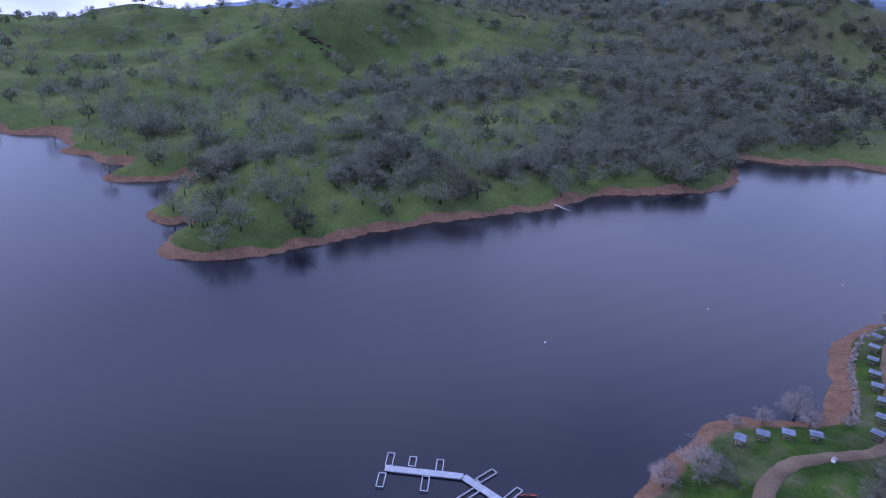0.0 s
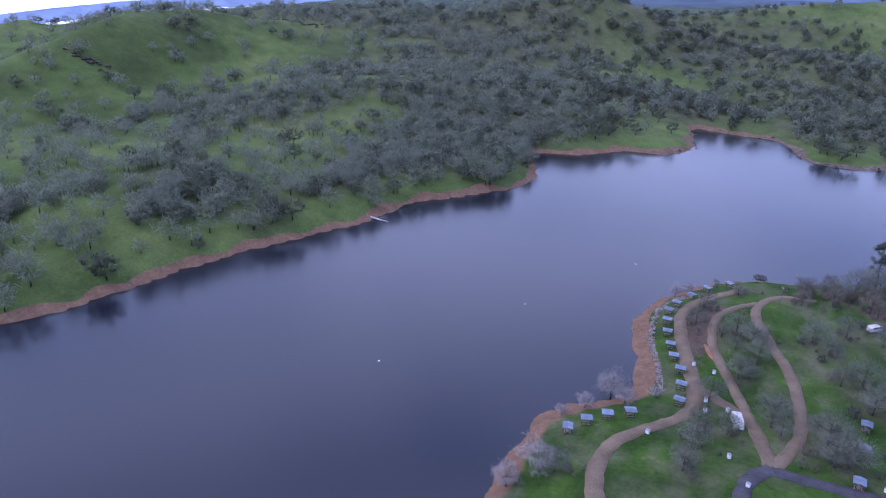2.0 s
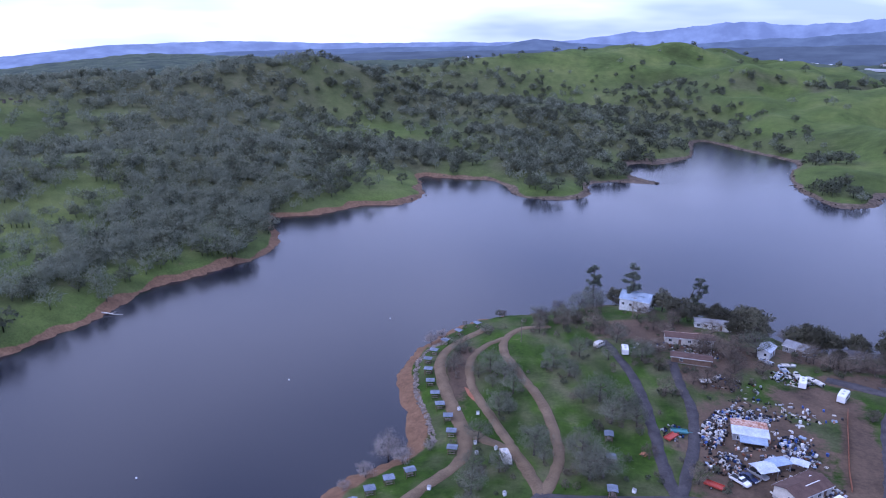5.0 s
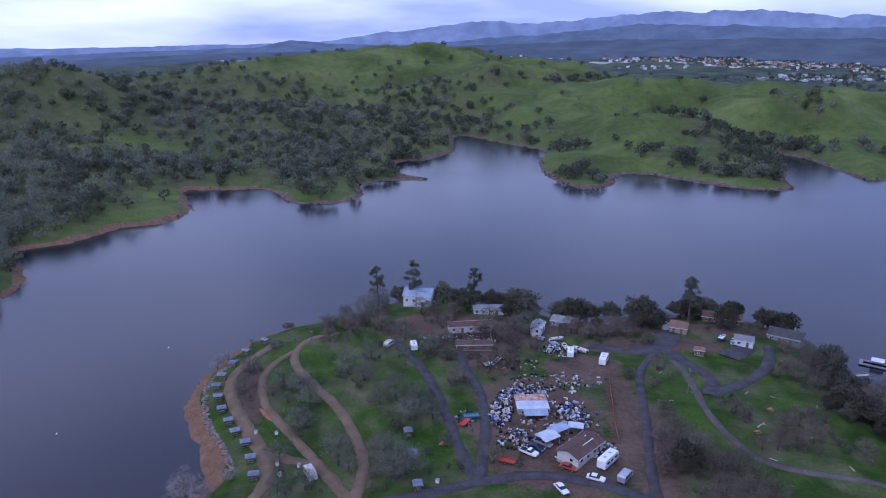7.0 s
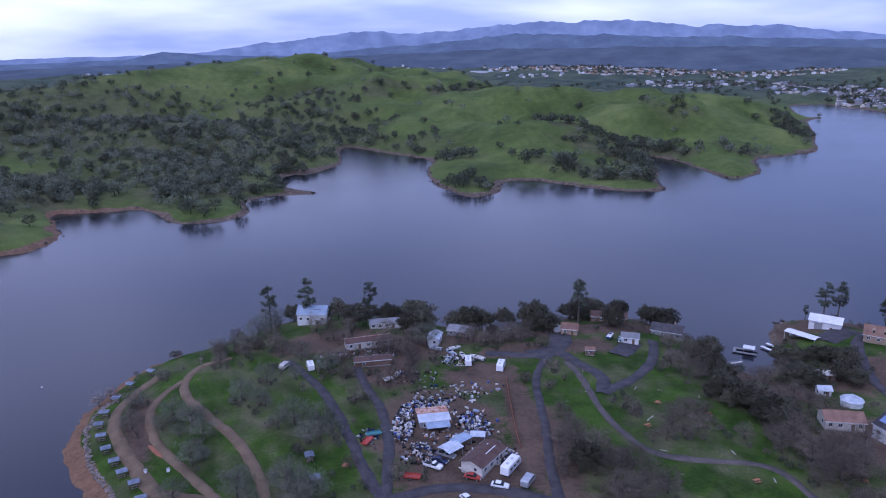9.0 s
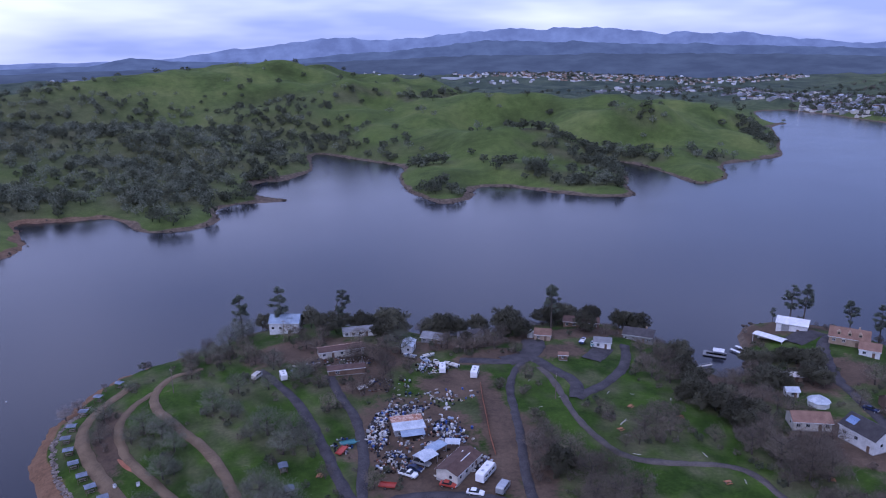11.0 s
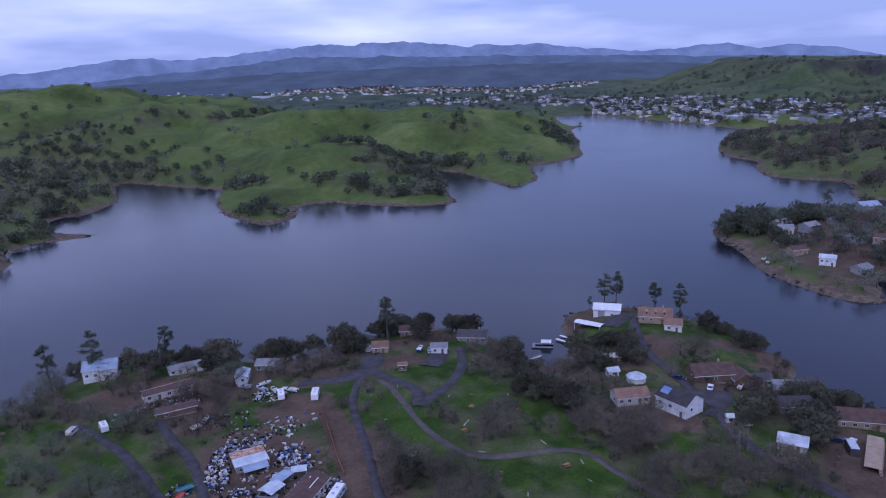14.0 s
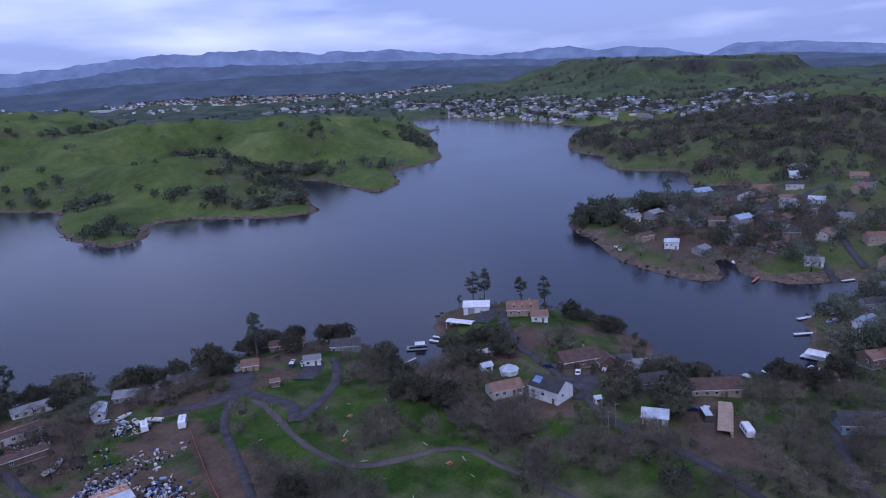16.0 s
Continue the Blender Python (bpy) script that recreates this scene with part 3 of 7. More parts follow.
LIVE_OAKS_C = [(178, 130, 9), (180, 216, 7), (182, 209, 7), (185, 133, 9), (193, 170, 7), (197, 149, 8), (198, 144, 9), (210, 141, 7), (213, 147, 8), (224, 217, 7), (225, 120, 7), (225, 112, 7), (226, 196, 6), (226, 202, 5), (227, 107, 7), (228, 192, 5), (231, 213, 5), (239, 106, 8)]
LIVE_OAKS = LIVE_OAKS_A + LIVE_OAKS_B + LIVE_OAKS_C


COURT_OAKS = [(198, 80, 8), (193, 85, 8), (201, 75, 8), (209, 78, 8), (196, 90, 7), (186, 78, 8), (180, 70, 8), (-5, 268, 7), (-12, 280, 7), (2, 276, 7), (16, 270, 7), (26, 262, 7), (12, 250, 6), (-2, 246, 6), (22, 248, 6), (48, 262, 7), (56, 258, 6),
              (66, 262, 7), (74, 268, 7), (-30, 276, 7), (-40, 270, 7), (-48, 262, 6), (-24, 258, 6), (118, 262, 6), (124, 242, 7), (128, 232, 7)]

EARTH_INLET = [(405, 285, 60, 50, 0), (365, 235, 40, 30, 0), (470, 300, 60, 40, 0), (345, 150, 70, 22, -10), (290, 122, 40, 14, 0), (430, 215, 50, 30, 0)]


def soft_patch(x, y, cx, cy, rx, ry, turn):
    c, s = math.cos(radians(turn)), math.sin(radians(turn))
    u, v = ((x - cx) * c + (y - cy) * s) / rx, (-(x - cx) * s + (y - cy) * c) / ry
    return np.clip(1.6 - np.hypot(u, v) * 1.1, 0, 1)


def wooded(x, y):
    """How densely the ground carries trees, 0 to 1."""
    out = np.zeros_like(x)
    wx, wy = x + 14 * waves2(x, y, 70, 21), y + 14 * waves2(x, y, 80, 22)
    for cx, cy, rx, ry, turn, share in WOODS_WEST + WOODS_NORTH + WOODS_EAST:
        out = np.maximum(out, share * soft_patch(wx, wy, cx, cy, rx, ry, turn))
    for ax, ay, bx, by, half, share in GULLIES + GULLIES_WEST:
        u = (((wx - ax) * (bx - ax) + (wy - ay) * (by - ay)) / ((bx - ax) ** 2 + (by - ay) ** 2)).clip(0, 1)
        out = np.maximum(out, share * np.clip(1.7 - np.hypot(wx - ax - u * (bx - ax), wy - ay - u * (by - ay)) / half, 0, 1))
    dist = np.hypot(x, y)
    plain = np.clip((dist - 1500) / 500, 0, 1) * 0.22 * (0.6 + 0.6 * waves2(x, y, 330, 23))
    return np.clip(np.maximum(out, plain), 0, 1)


def home_point(x, y):
    """1 on the point of land under the flight, 0 across the water."""
    return ((y < 335) & (x > -110) & (x < 262)).astype(float) * ((x < 240) | (y < 122))


rings = np.concatenate([[0.0, 15, 30, 45], np.geomspace(58, 4700, 300)])
rings = np.concatenate([rings[rings < 1880], np.arange(1890, 2420, 10.0), rings[rings > 2425]])
bearings = np.radians(np.concatenate([np.arange(-96, 82, 0.3), np.arange(82, 264, 2.0)]))
BR, RR = np.meshgrid(bearings, rings)
GX, GY = RR * np.sin(BR), RR * np.cos(BR)
inner = RR < 1750
SD = np.full(GX.shape, 600.0)
SD[inner] = shore_distance(GX[inner], GY[inner])
GZ = height(GX, GY, SD)
cols = len(bearings)
i, j = np.meshgrid(np.arange(len(rings) - 1), np.arange(cols), indexing="ij")
k = (j + 1) % cols
quads = np.stack([i * cols + j, (i + 1) * cols + j, (i + 1) * cols + k, i * cols + k], -1).reshape(-1, 4)
ground_mesh = mesh_from("ground", np.stack([GX, GY, GZ], -1).reshape(-1, 3), quads[:, ::-1], [GROUND])
ground_mesh.polygons.foreach_set("use_smooth", np.ones(len(quads), bool))
at_home = home_point(GX, GY)
edge = mesa_edge(GX, GY)
on_mesa = np.clip(1.3 - np.maximum(edge, 0) / 420, 0, 1) * (RR > 1500)
worn = np.zeros_like(GX)
shade_ = np.zeros_like(GX)
on_point = at_home > 0
for tx_, ty_, th_ in GREY_OAKS + BARE_OAKS + LIVE_OAKS + COURT_OAKS:      # leaf litter lies under the crowns
    shade_[on_point] = np.maximum(shade_[on_point], np.clip(1.5 - np.hypot(GX[on_point] - tx_, GY[on_point] - ty_) / (th_ * 0.62), 0, 1))
for spot in EARTH:
    worn = np.maximum(worn, soft_patch(GX, GY, *spot))
wide_beach = np.clip(1.4 - np.hypot((GX + 80) / 26, (GY - 172) / 80), 0, 1) * 2.0
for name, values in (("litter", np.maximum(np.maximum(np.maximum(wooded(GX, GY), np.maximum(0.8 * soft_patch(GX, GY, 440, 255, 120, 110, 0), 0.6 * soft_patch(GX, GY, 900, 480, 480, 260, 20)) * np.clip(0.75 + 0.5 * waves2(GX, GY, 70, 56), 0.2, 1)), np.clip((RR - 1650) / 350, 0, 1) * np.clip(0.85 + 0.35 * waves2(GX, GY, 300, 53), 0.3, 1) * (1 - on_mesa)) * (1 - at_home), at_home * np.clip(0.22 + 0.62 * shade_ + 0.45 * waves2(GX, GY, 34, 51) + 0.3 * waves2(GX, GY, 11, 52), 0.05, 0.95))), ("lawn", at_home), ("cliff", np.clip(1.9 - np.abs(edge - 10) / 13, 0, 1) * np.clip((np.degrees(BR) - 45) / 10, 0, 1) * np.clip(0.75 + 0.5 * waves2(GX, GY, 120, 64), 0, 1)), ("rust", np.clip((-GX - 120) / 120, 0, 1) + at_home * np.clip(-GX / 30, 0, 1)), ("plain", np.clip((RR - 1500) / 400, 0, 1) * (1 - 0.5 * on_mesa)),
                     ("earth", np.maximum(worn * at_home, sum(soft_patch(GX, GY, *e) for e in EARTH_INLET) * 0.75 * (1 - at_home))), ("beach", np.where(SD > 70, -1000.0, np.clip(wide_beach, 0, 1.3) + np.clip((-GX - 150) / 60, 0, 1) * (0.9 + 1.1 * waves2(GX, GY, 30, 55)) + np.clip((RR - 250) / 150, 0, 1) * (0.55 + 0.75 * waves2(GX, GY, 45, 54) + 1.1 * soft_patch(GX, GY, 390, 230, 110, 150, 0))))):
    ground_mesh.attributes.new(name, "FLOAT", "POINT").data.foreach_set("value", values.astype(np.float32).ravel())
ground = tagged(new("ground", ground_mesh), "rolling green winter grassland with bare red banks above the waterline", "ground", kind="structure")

water_verts = [(-905, -700, 0), (1300, -700, 0), (1300, 1500, 0), (-905, 1500, 0)]
water = tagged(new("water", mesh_from("water", water_verts, [(0, 1, 2, 3)], [WATER])), "calm dark blue reservoir water with soft reflections", "lake", kind="structure")


def pond(name, x, y, long, wide, turn):
    """A far pale pond: a flat ragged sheet just above the ground."""
    a = np.arange(28) * 2 * np.pi / 28
    r = 1 + 0.16 * np.sin(a * 3 + x) + 0.1 * np.sin(a * 5 + y)
    c, s_ = math.cos(radians(turn)), math.sin(radians(turn))
    u, v = np.cos(a) * r * long / 2, np.sin(a) * r * wide / 2
    px_, py_ = x + u * c - v * s_, y + u * s_ + v * c
    z = float(np.median(height(px_, py_))) + 0.3
    top = np.column_stack([px_, py_, np.full(28, z)])
    low_ = np.column_stack([px_, py_, np.full(28, z - 8)])
    me = bpy.data.meshes.new(name)
    me.from_pydata(np.concatenate([top, low_]).tolist(), [], [tuple(range(28))] + [(k, k + 28, (k + 1) % 28 + 28, (k + 1) % 28) for k in range(28)])
    me.materials.append(POND_SKY)
    return tagged(new(name, me), "pond on the far plain, painted pale like reflected sky", "pond", kind="structure")


pond("water_pond", 612, 2740, 190, 130, -15)
pond("water_far_pond", 842, 2590, 120, 70, 0)


def ridge(name, radius, crest, deep, mat, seed, label):
    """A far range: crest gives the top's height in metres by bearing in degrees."""
    b = np.arange(-180, 180, 0.25)
    rng = np.random.RandomState(seed)
    top = np.array([crest(a) for a in b])
    for step, size in ((9.0, 0.02), (3.1, 0.02), (1.1, 0.012)):
        ph = rng.uniform(0, 6.28, 3)
        top = top + np.maximum(top, 60) * size * sum(np.sin(b * 6.283 / (step * s) + p) for s, p in zip((1, 1.37, 0.73), ph)) / 2
    r = np.radians(b)
    rows_ = []
    for share, out in ((0.0, -deep), (0.55, -deep * 0.45), (0.9, -deep * 0.1), (1.0, 0.0)):
        rr = radius + out + (30 * np.sin(b * 0.9 + share * 5) + 18 * np.sin(b * 2.7 + share * 9)) * (1 - share)
        foot = np.minimum(-10, top - 60)
        rows_.append(np.stack([rr * np.sin(r), rr * np.cos(r), foot + (top - foot) * share], -1))
    n = len(b)
    p, q = np.meshgrid(np.arange(3), np.arange(n), indexing="ij")
    f = np.stack([p * n + q, p * n + (q + 1) % n, (p + 1) * n + (q + 1) % n, (p + 1) * n + q], -1).reshape(-1, 4)
    me = mesh_from(name, np.concatenate(rows_), f, [mat])
    me.polygons.foreach_set("use_smooth", np.ones(len(f), bool))
    return tagged(new(name, me), label, "hills", kind="structure")


def profile(*stops):
    bs, hs = zip(*stops)
    return lambda a: float(np.interp(a, bs, hs))


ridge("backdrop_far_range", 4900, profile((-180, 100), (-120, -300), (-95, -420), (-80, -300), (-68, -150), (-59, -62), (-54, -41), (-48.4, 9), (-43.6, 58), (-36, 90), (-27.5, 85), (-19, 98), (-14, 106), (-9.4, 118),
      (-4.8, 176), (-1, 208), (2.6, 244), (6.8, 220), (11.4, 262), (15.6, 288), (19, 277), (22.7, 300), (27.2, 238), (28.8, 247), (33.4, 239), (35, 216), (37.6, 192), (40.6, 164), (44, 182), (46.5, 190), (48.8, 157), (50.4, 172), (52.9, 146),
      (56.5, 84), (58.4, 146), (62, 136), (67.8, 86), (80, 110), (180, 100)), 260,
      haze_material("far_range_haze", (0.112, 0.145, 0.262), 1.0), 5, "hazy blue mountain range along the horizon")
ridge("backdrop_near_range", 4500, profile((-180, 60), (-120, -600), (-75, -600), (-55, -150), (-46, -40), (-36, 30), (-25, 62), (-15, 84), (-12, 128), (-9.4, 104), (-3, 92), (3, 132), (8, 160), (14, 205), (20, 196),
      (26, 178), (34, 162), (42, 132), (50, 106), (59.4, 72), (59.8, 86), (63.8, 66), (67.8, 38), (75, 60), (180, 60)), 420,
      haze_material("near_range_haze", (0.060, 0.082, 0.142), 1.0), 8, "wooded hills behind the town, dim blue-grey from painted haze")
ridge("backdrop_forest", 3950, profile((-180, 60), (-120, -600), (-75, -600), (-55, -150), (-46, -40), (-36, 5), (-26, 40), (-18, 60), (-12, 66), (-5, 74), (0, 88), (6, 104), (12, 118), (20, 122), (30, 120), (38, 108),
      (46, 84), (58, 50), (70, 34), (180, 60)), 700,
      haze_material("forest_haze", (0.043, 0.057, 0.090), 1.0), 13, "dark forest rising behind the plain, blue-grey from painted haze")


def smooth_line(points, step=2.0):
    """A polyline rounded and resampled at even steps."""
    p = np.array(points, float)
    for _ in range(3):
        mid = np.stack([p[:-1] * 0.75 + p[1:] * 0.25, p[:-1] * 0.25 + p[1:] * 0.75], 1).reshape(-1, 2)
        p = np.concatenate([p[:1], mid, p[-1:]])
    run = np.concatenate([[0], np.cumsum(np.linalg.norm(np.diff(p, axis=0), axis=1))])
    s = np.linspace(0, run[-1], max(int(run[-1] / step), 2))
    return np.stack([np.interp(s, run, p[:, 0]), np.interp(s, run, p[:, 1])], -1)


LANES = []


def road(name, points, width, mat, label, lift=0.16):
    """A way laid on the ground, with a crown in the middle and ragged edges."""
    line = smooth_line(points)
    LANES.append(line)
    way = np.gradient(line, axis=0)
    side = np.stack([-way[:, 1], way[:, 0]], -1) / np.linalg.norm(way, axis=1)[:, None]
    rag = np.random.RandomState(len(points)).uniform(-0.25, 0.25, (2, len(line)))
    rows_ = []
    for share, up in ((-1, -0.35), (-0.94, 0.0), (0.0, 0.06), (0.94, 0.0), (1, -0.35)):
        half = width / 2 * share + (rag[0] if share > 0 else rag[1]) * (share != 0)
        xy = line + side * np.atleast_1d(half)[:, None]
        rows_.append(np.column_stack([xy, height(xy[:, 0], xy[:, 1]) + lift + up]))
    n = len(line)
    p, q = np.meshgrid(np.arange(4), np.arange(n - 1), indexing="ij")
    f = np.stack([p * n + q, p * n + q + 1, (p + 1) * n + q + 1, (p + 1) * n + q], -1).reshape(-1, 4)
    return tagged(new(name, mesh_from(name, np.concatenate(rows_), f[:, ::-1], [mat])), label, "road", kind="structure")


DIRT, TAR = "narrow brown gravel track through grass", "narrow dark asphalt lane"
road("road_beach", [(-46, 112), (-53, 121), (-57, 132), (-56, 142), (-51, 154), (-48, 164), (-52, 176), (-62, 193), (-70, 207), (-75, 218), (-77, 231), (-74, 242), (-68, 253)], 4.2, TRACK, DIRT)
road("road_middle", [(-24, 151), (-30, 161), (-38, 173), (-48, 188), (-57, 201), (-62, 212), (-65, 223), (-63, 236), (-58, 244)], 2.8, TRACK, DIRT, 0.18)
road("road_upper", [(-24, 149), (-23, 160), (-23, 169), (-27, 182), (-35, 200), (-45, 214), (-55, 230), (-58, 244), (-54, 255), (-44, 262)], 3.2, TRACK, DIRT, 0.2)
road("road_link", [(-54, 179), (-46, 174), (-37, 170), (-29, 159), (-24, 149)], 3.2, TRACK, DIRT, 0.14)
road("road_west_lane", [(8, 158), (4, 168), (1, 183), (-3, 203), (-9, 224), (-16, 238), (-22, 251)], 3.4, ASPHALT, TAR)
road("road_yard_lane", [(8, 158), (9, 170), (11, 185), (10.6, 205), (6, 221), (3, 240)], 3.2, ASPHALT, TAR, 0.2)
road("road_shore_lane", [(-24, 150), (-27, 143), (-26, 134), (-22, 122)], 3.6, ASPHALT, TAR, 0.22)
road("road_camp", [(-24, 149), (-10, 152), (7, 158), (18, 161), (28, 161), (38, 157), (51, 150), (60, 142)], 4.0, ASPHALT, TAR, 0.24)
road("road_east_lane", [(50, 140), (51, 151), (53, 165), (57, 182), (61, 204), (64, 221), (74, 238), (84, 250)], 2.9, ASPHALT, TAR, 0.2)
road("road_loop", [(79, 232), (80, 215), (77.5, 191), (80, 178), (84, 166.5), (94, 161.5), (108, 159), (114, 152), (114, 142), (116, 128), (118, 110)], 2.5, WORN_LANE, "narrow worn grey lane across the lawns", 0.18)
road("road_court", [(52, 246), (60, 243), (70, 238), (80, 243), (83, 227), (88, 217), (83, 205)], 4.8, ASPHALT, TAR, 0.28)
road("road_court_branch", [(83, 205), (97, 214), (109, 225), (116, 238), (121, 250)], 4.0, ASPHALT, TAR, 0.24)
road("road_court_drive", [(100, 235), (105, 240), (111, 247)], 7.5, ASPHALT, "dark asphalt drive beside a boat", 0.32)
road("road_east_street", [(178, 200), (177, 192), (172, 179), (170, 168), (168, 158), (160, 146), (157, 138), (157, 120), (156, 101), (152, 86), (146, 70)], 3.7, ASPHALT, TAR, 0.22)
road("road_turning", [(170, 168), (175, 162), (168, 156), (160, 154)], 4.0, ASPHALT, TAR, 0.26)
road("road_point", [(178, 200), (186, 215), (196, 232), (206, 240), (214, 244)], 4.8, ASPHALT, TAR, 0.2)
road("road_south_street", [(198, 90), (195, 87), (179, 75), (168, 64)], 3.7, ASPHALT, TAR, 0.2)
road("road_plaza", [(68, 240), (77, 243), (83, 250), (86, 262)], 9.0, ASPHALT, "dark asphalt yard between houses", 0.3)
road("road_forecourt", [(188, 240), (196, 243), (205, 247)], 10.0, ASPHALT, "dark asphalt forecourt by the barn", 0.34)
road("road_house_court", [(166, 160), (172, 160), (178, 166)], 9.0, ASPHALT, "dark asphalt forecourt before the houses", 0.36)

# ---------------------------------------------------------------- trees
def tube(points, radii, sides=6):
    """A tapered limb along a bent line: vertices and quads."""
    p = np.array(points, float)
    way = np.gradient(p, axis=0)
    way /= np.linalg.norm(way, axis=1)[:, None]
    ref = np.where(np.abs(way[:, 2:3]) > 0.9, [[1.0, 0, 0]], [[0, 0, 1.0]])
    u = np.cross(way, ref)
    u /= np.linalg.norm(u, axis=1)[:, None]
    v = np.cross(way, u)
    a = np.arange(sides) * 2 * np.pi / sides
    ring_ = p[:, None] + np.array(radii)[:, None, None] * (np.cos(a)[None, :, None] * u[:, None] + np.sin(a)[None, :, None] * v[:, None])
    n = len(p)
    i_, j_ = np.meshgrid(np.arange(n - 1), np.arange(sides), indexing="ij")
    k_ = (j_ + 1) % sides
    return ring_.reshape(-1, 3), np.stack([i_ * sides + j_, i_ * sides + k_, (i_ + 1) * sides + k_, (i_ + 1) * sides + j_], -1).reshape(-1, 4)


def join(pieces):
    verts, faces, at = [], [], 0
    for v, f in pieces:
        verts.append(v)
        faces.append(f + at)
        at += len(v)
    return np.concatenate(verts), np.concatenate(faces)


def in_threes(f):
    return np.concatenate([f[:, [0, 1, 2]], f[:, [0, 2, 3]]])


def facing(v, f, away):
    """Turns each blade so that its front looks outwards."""
    n = np.cross(v[f[:, 1]] - v[f[:, 0]], v[f[:, 2]] - v[f[:, 0]])
    back = (n * away[f[:, 0]]).sum(1) < 0
    return np.where(back[:, None], f[:, ::-1], f)


def round_normals(v, middle, flat=1.0):
    """Soft shading of a crown: normals that point away from its middle."""
    n = (v - middle) * [1, 1, flat]
    n[:, 2] += 0.42 * np.abs(n).max()
    return n / np.maximum(np.linalg.norm(n, axis=1), 1e-6)[:, None]


def skeleton_of(rng, tall, spread, lean=0.0, limbs=6, fork=0.35):
    """Trunk and limbs of a tree, and the limb ends round which the crown grows."""
    foot = np.array([0, 0, -0.4])
    top = np.array([lean * tall, 0, tall * 0.78])
    ts = np.linspace(0, 1, 6)
    wob = np.cumsum(rng.normal(0, 0.02 * tall, (6, 3)) * [1, 1, 0], 0)
    trunk = foot + ts[:, None] * (top - foot) + wob * ts[:, None]
    r0 = tall * 0.026 + 0.06
    out, ends = [tube(trunk, r0 * (1.15 - ts * 0.95))], [trunk[-1]]
    for n in range(limbs):
        f = fork + (0.95 - fork) * n / max(limbs - 1, 1)
        start = np.array([np.interp(f, ts, trunk[:, c]) for c in range(3)])
        a = n * 2.4 + rng.uniform(-0.4, 0.4)
        reach = spread * rng.uniform(0.55, 0.95) * (1.1 - 0.5 * f)
        tip = start + [math.cos(a) * reach, math.sin(a) * reach, tall * rng.uniform(0.12, 0.3) * (1.15 - 0.5 * f)]
        mid = (start + tip) / 2 + [0, 0, -0.04 * tall]
        out.append(tube([start, mid, tip], [r0 * 0.5, r0 * 0.32, r0 * 0.12], 5))
        ends.append(tip)
        for s in (-1, 1):
            t2 = tip + [math.cos(a + s * 0.8) * reach * 0.45, math.sin(a + s * 0.8) * reach * 0.45, tall * rng.uniform(0.02, 0.14)]
            out.append(tube([(mid + tip) / 2, t2], [r0 * 0.22, r0 * 0.06], 4))
            ends.append(t2)
    return join(out), np.array(ends)


def pine_frame(rng, tall, spread):
    """A tall bare stem, limbs in its upper half, and the middles of the needle clumps they carry."""
    ts = np.linspace(0, 1, 7)
    bend = rng.uniform(-0.05, 0.05, 2) * tall
    trunk = np.stack([bend[0] * ts ** 2, bend[1] * ts ** 2, -0.4 + (tall * 0.98 + 0.4) * ts], -1)
    out, ends = [tube(trunk, (0.02 * tall + 0.02) * (1.1 - ts))], []
    for n in range(30):
        h = rng.uniform(0.36, 1.0) ** 0.9
        reach = spread * (0.25 + 0.75 * math.sin(math.pi * min(max((h - 0.30) / 0.78, 0.0), 1.0))) * rng.uniform(0.35, 1.0)
        a = n * 2.4 + rng.uniform(-0.5, 0.5)
        start = np.array([np.interp(h * 0.96, ts, trunk[:, c]) for c in range(3)])
        tip = start + [math.cos(a) * reach, math.sin(a) * reach, rng.uniform(0.0, 0.05) * tall]
        out.append(tube([start, (start + tip) / 2 + [0, 0, -0.1], tip], [0.10, 0.07, 0.03], 4))
        ends.append(tip)
    ends.append(trunk[-1])
    return join(out), np.array(ends)


def sprays(rng, ends, count, size, long, wide, shell=0.55, flat=0.75, dome=None):
    """Twigs or leaf tufts, each one small blade: some about the limb ends, the rest over a lumpy dome (height of its middle, half-width, half-height)."""
    d = rng.normal(0, 1, (count, 3))
    d /= np.linalg.norm(d, axis=1)[:, None]
    pick = ends[rng.randint(0, len(ends), count)]
    where = pick + d * [1, 1, flat] * (size * rng.uniform(shell, 1.0, count) ** 0.6 * rng.uniform(0.35, 1.0, count))[:, None]
    if dome:
        mid, rw, rh = dome
        lump = 1 + 0.16 * np.sin(d[:, 0] * 5 + d[:, 1] * 3 + rng.uniform(0, 6)) + 0.13 * np.sin(d[:, 1] * 7 - d[:, 2] * 4 + rng.uniform(0, 6))
        on_dome = np.stack([d[:, 0] * rw, d[:, 1] * rw, np.where(d[:, 2] < 0, d[:, 2] * 0.62, d[:, 2]) * rh + mid], -1)
        on_dome[:, :2] *= (lump * rng.uniform(0.35, 1, count) ** 0.5)[:, None]
        on_dome[:, 2] = mid + (on_dome[:, 2] - mid) * lump * rng.uniform(0.4, 1, count) ** 0.5
        where = np.where((rng.uniform(0, 1, count) < 0.68)[:, None], on_dome, where)
    way = d + rng.normal(0, 0.55, (count, 3)) + [0, 0, 0.25]
    way /= np.linalg.norm(way, axis=1)[:, None]
    side = np.cross(way, rng.normal(0, 1, (count, 3)))
    side /= np.linalg.norm(side, axis=1)[:, None]
    l_, w_ = long * rng.uniform(0.6, 1.4, count)[:, None] / 2, wide * rng.uniform(0.6, 1.4, count)[:, None] / 2
    corners = np.stack([where - way * l_ - side * w_, where - way * l_ + side * w_, where + way * l_], 1)
    return corners.reshape(-1, 3), np.arange(count * 3).reshape(-1, 3)


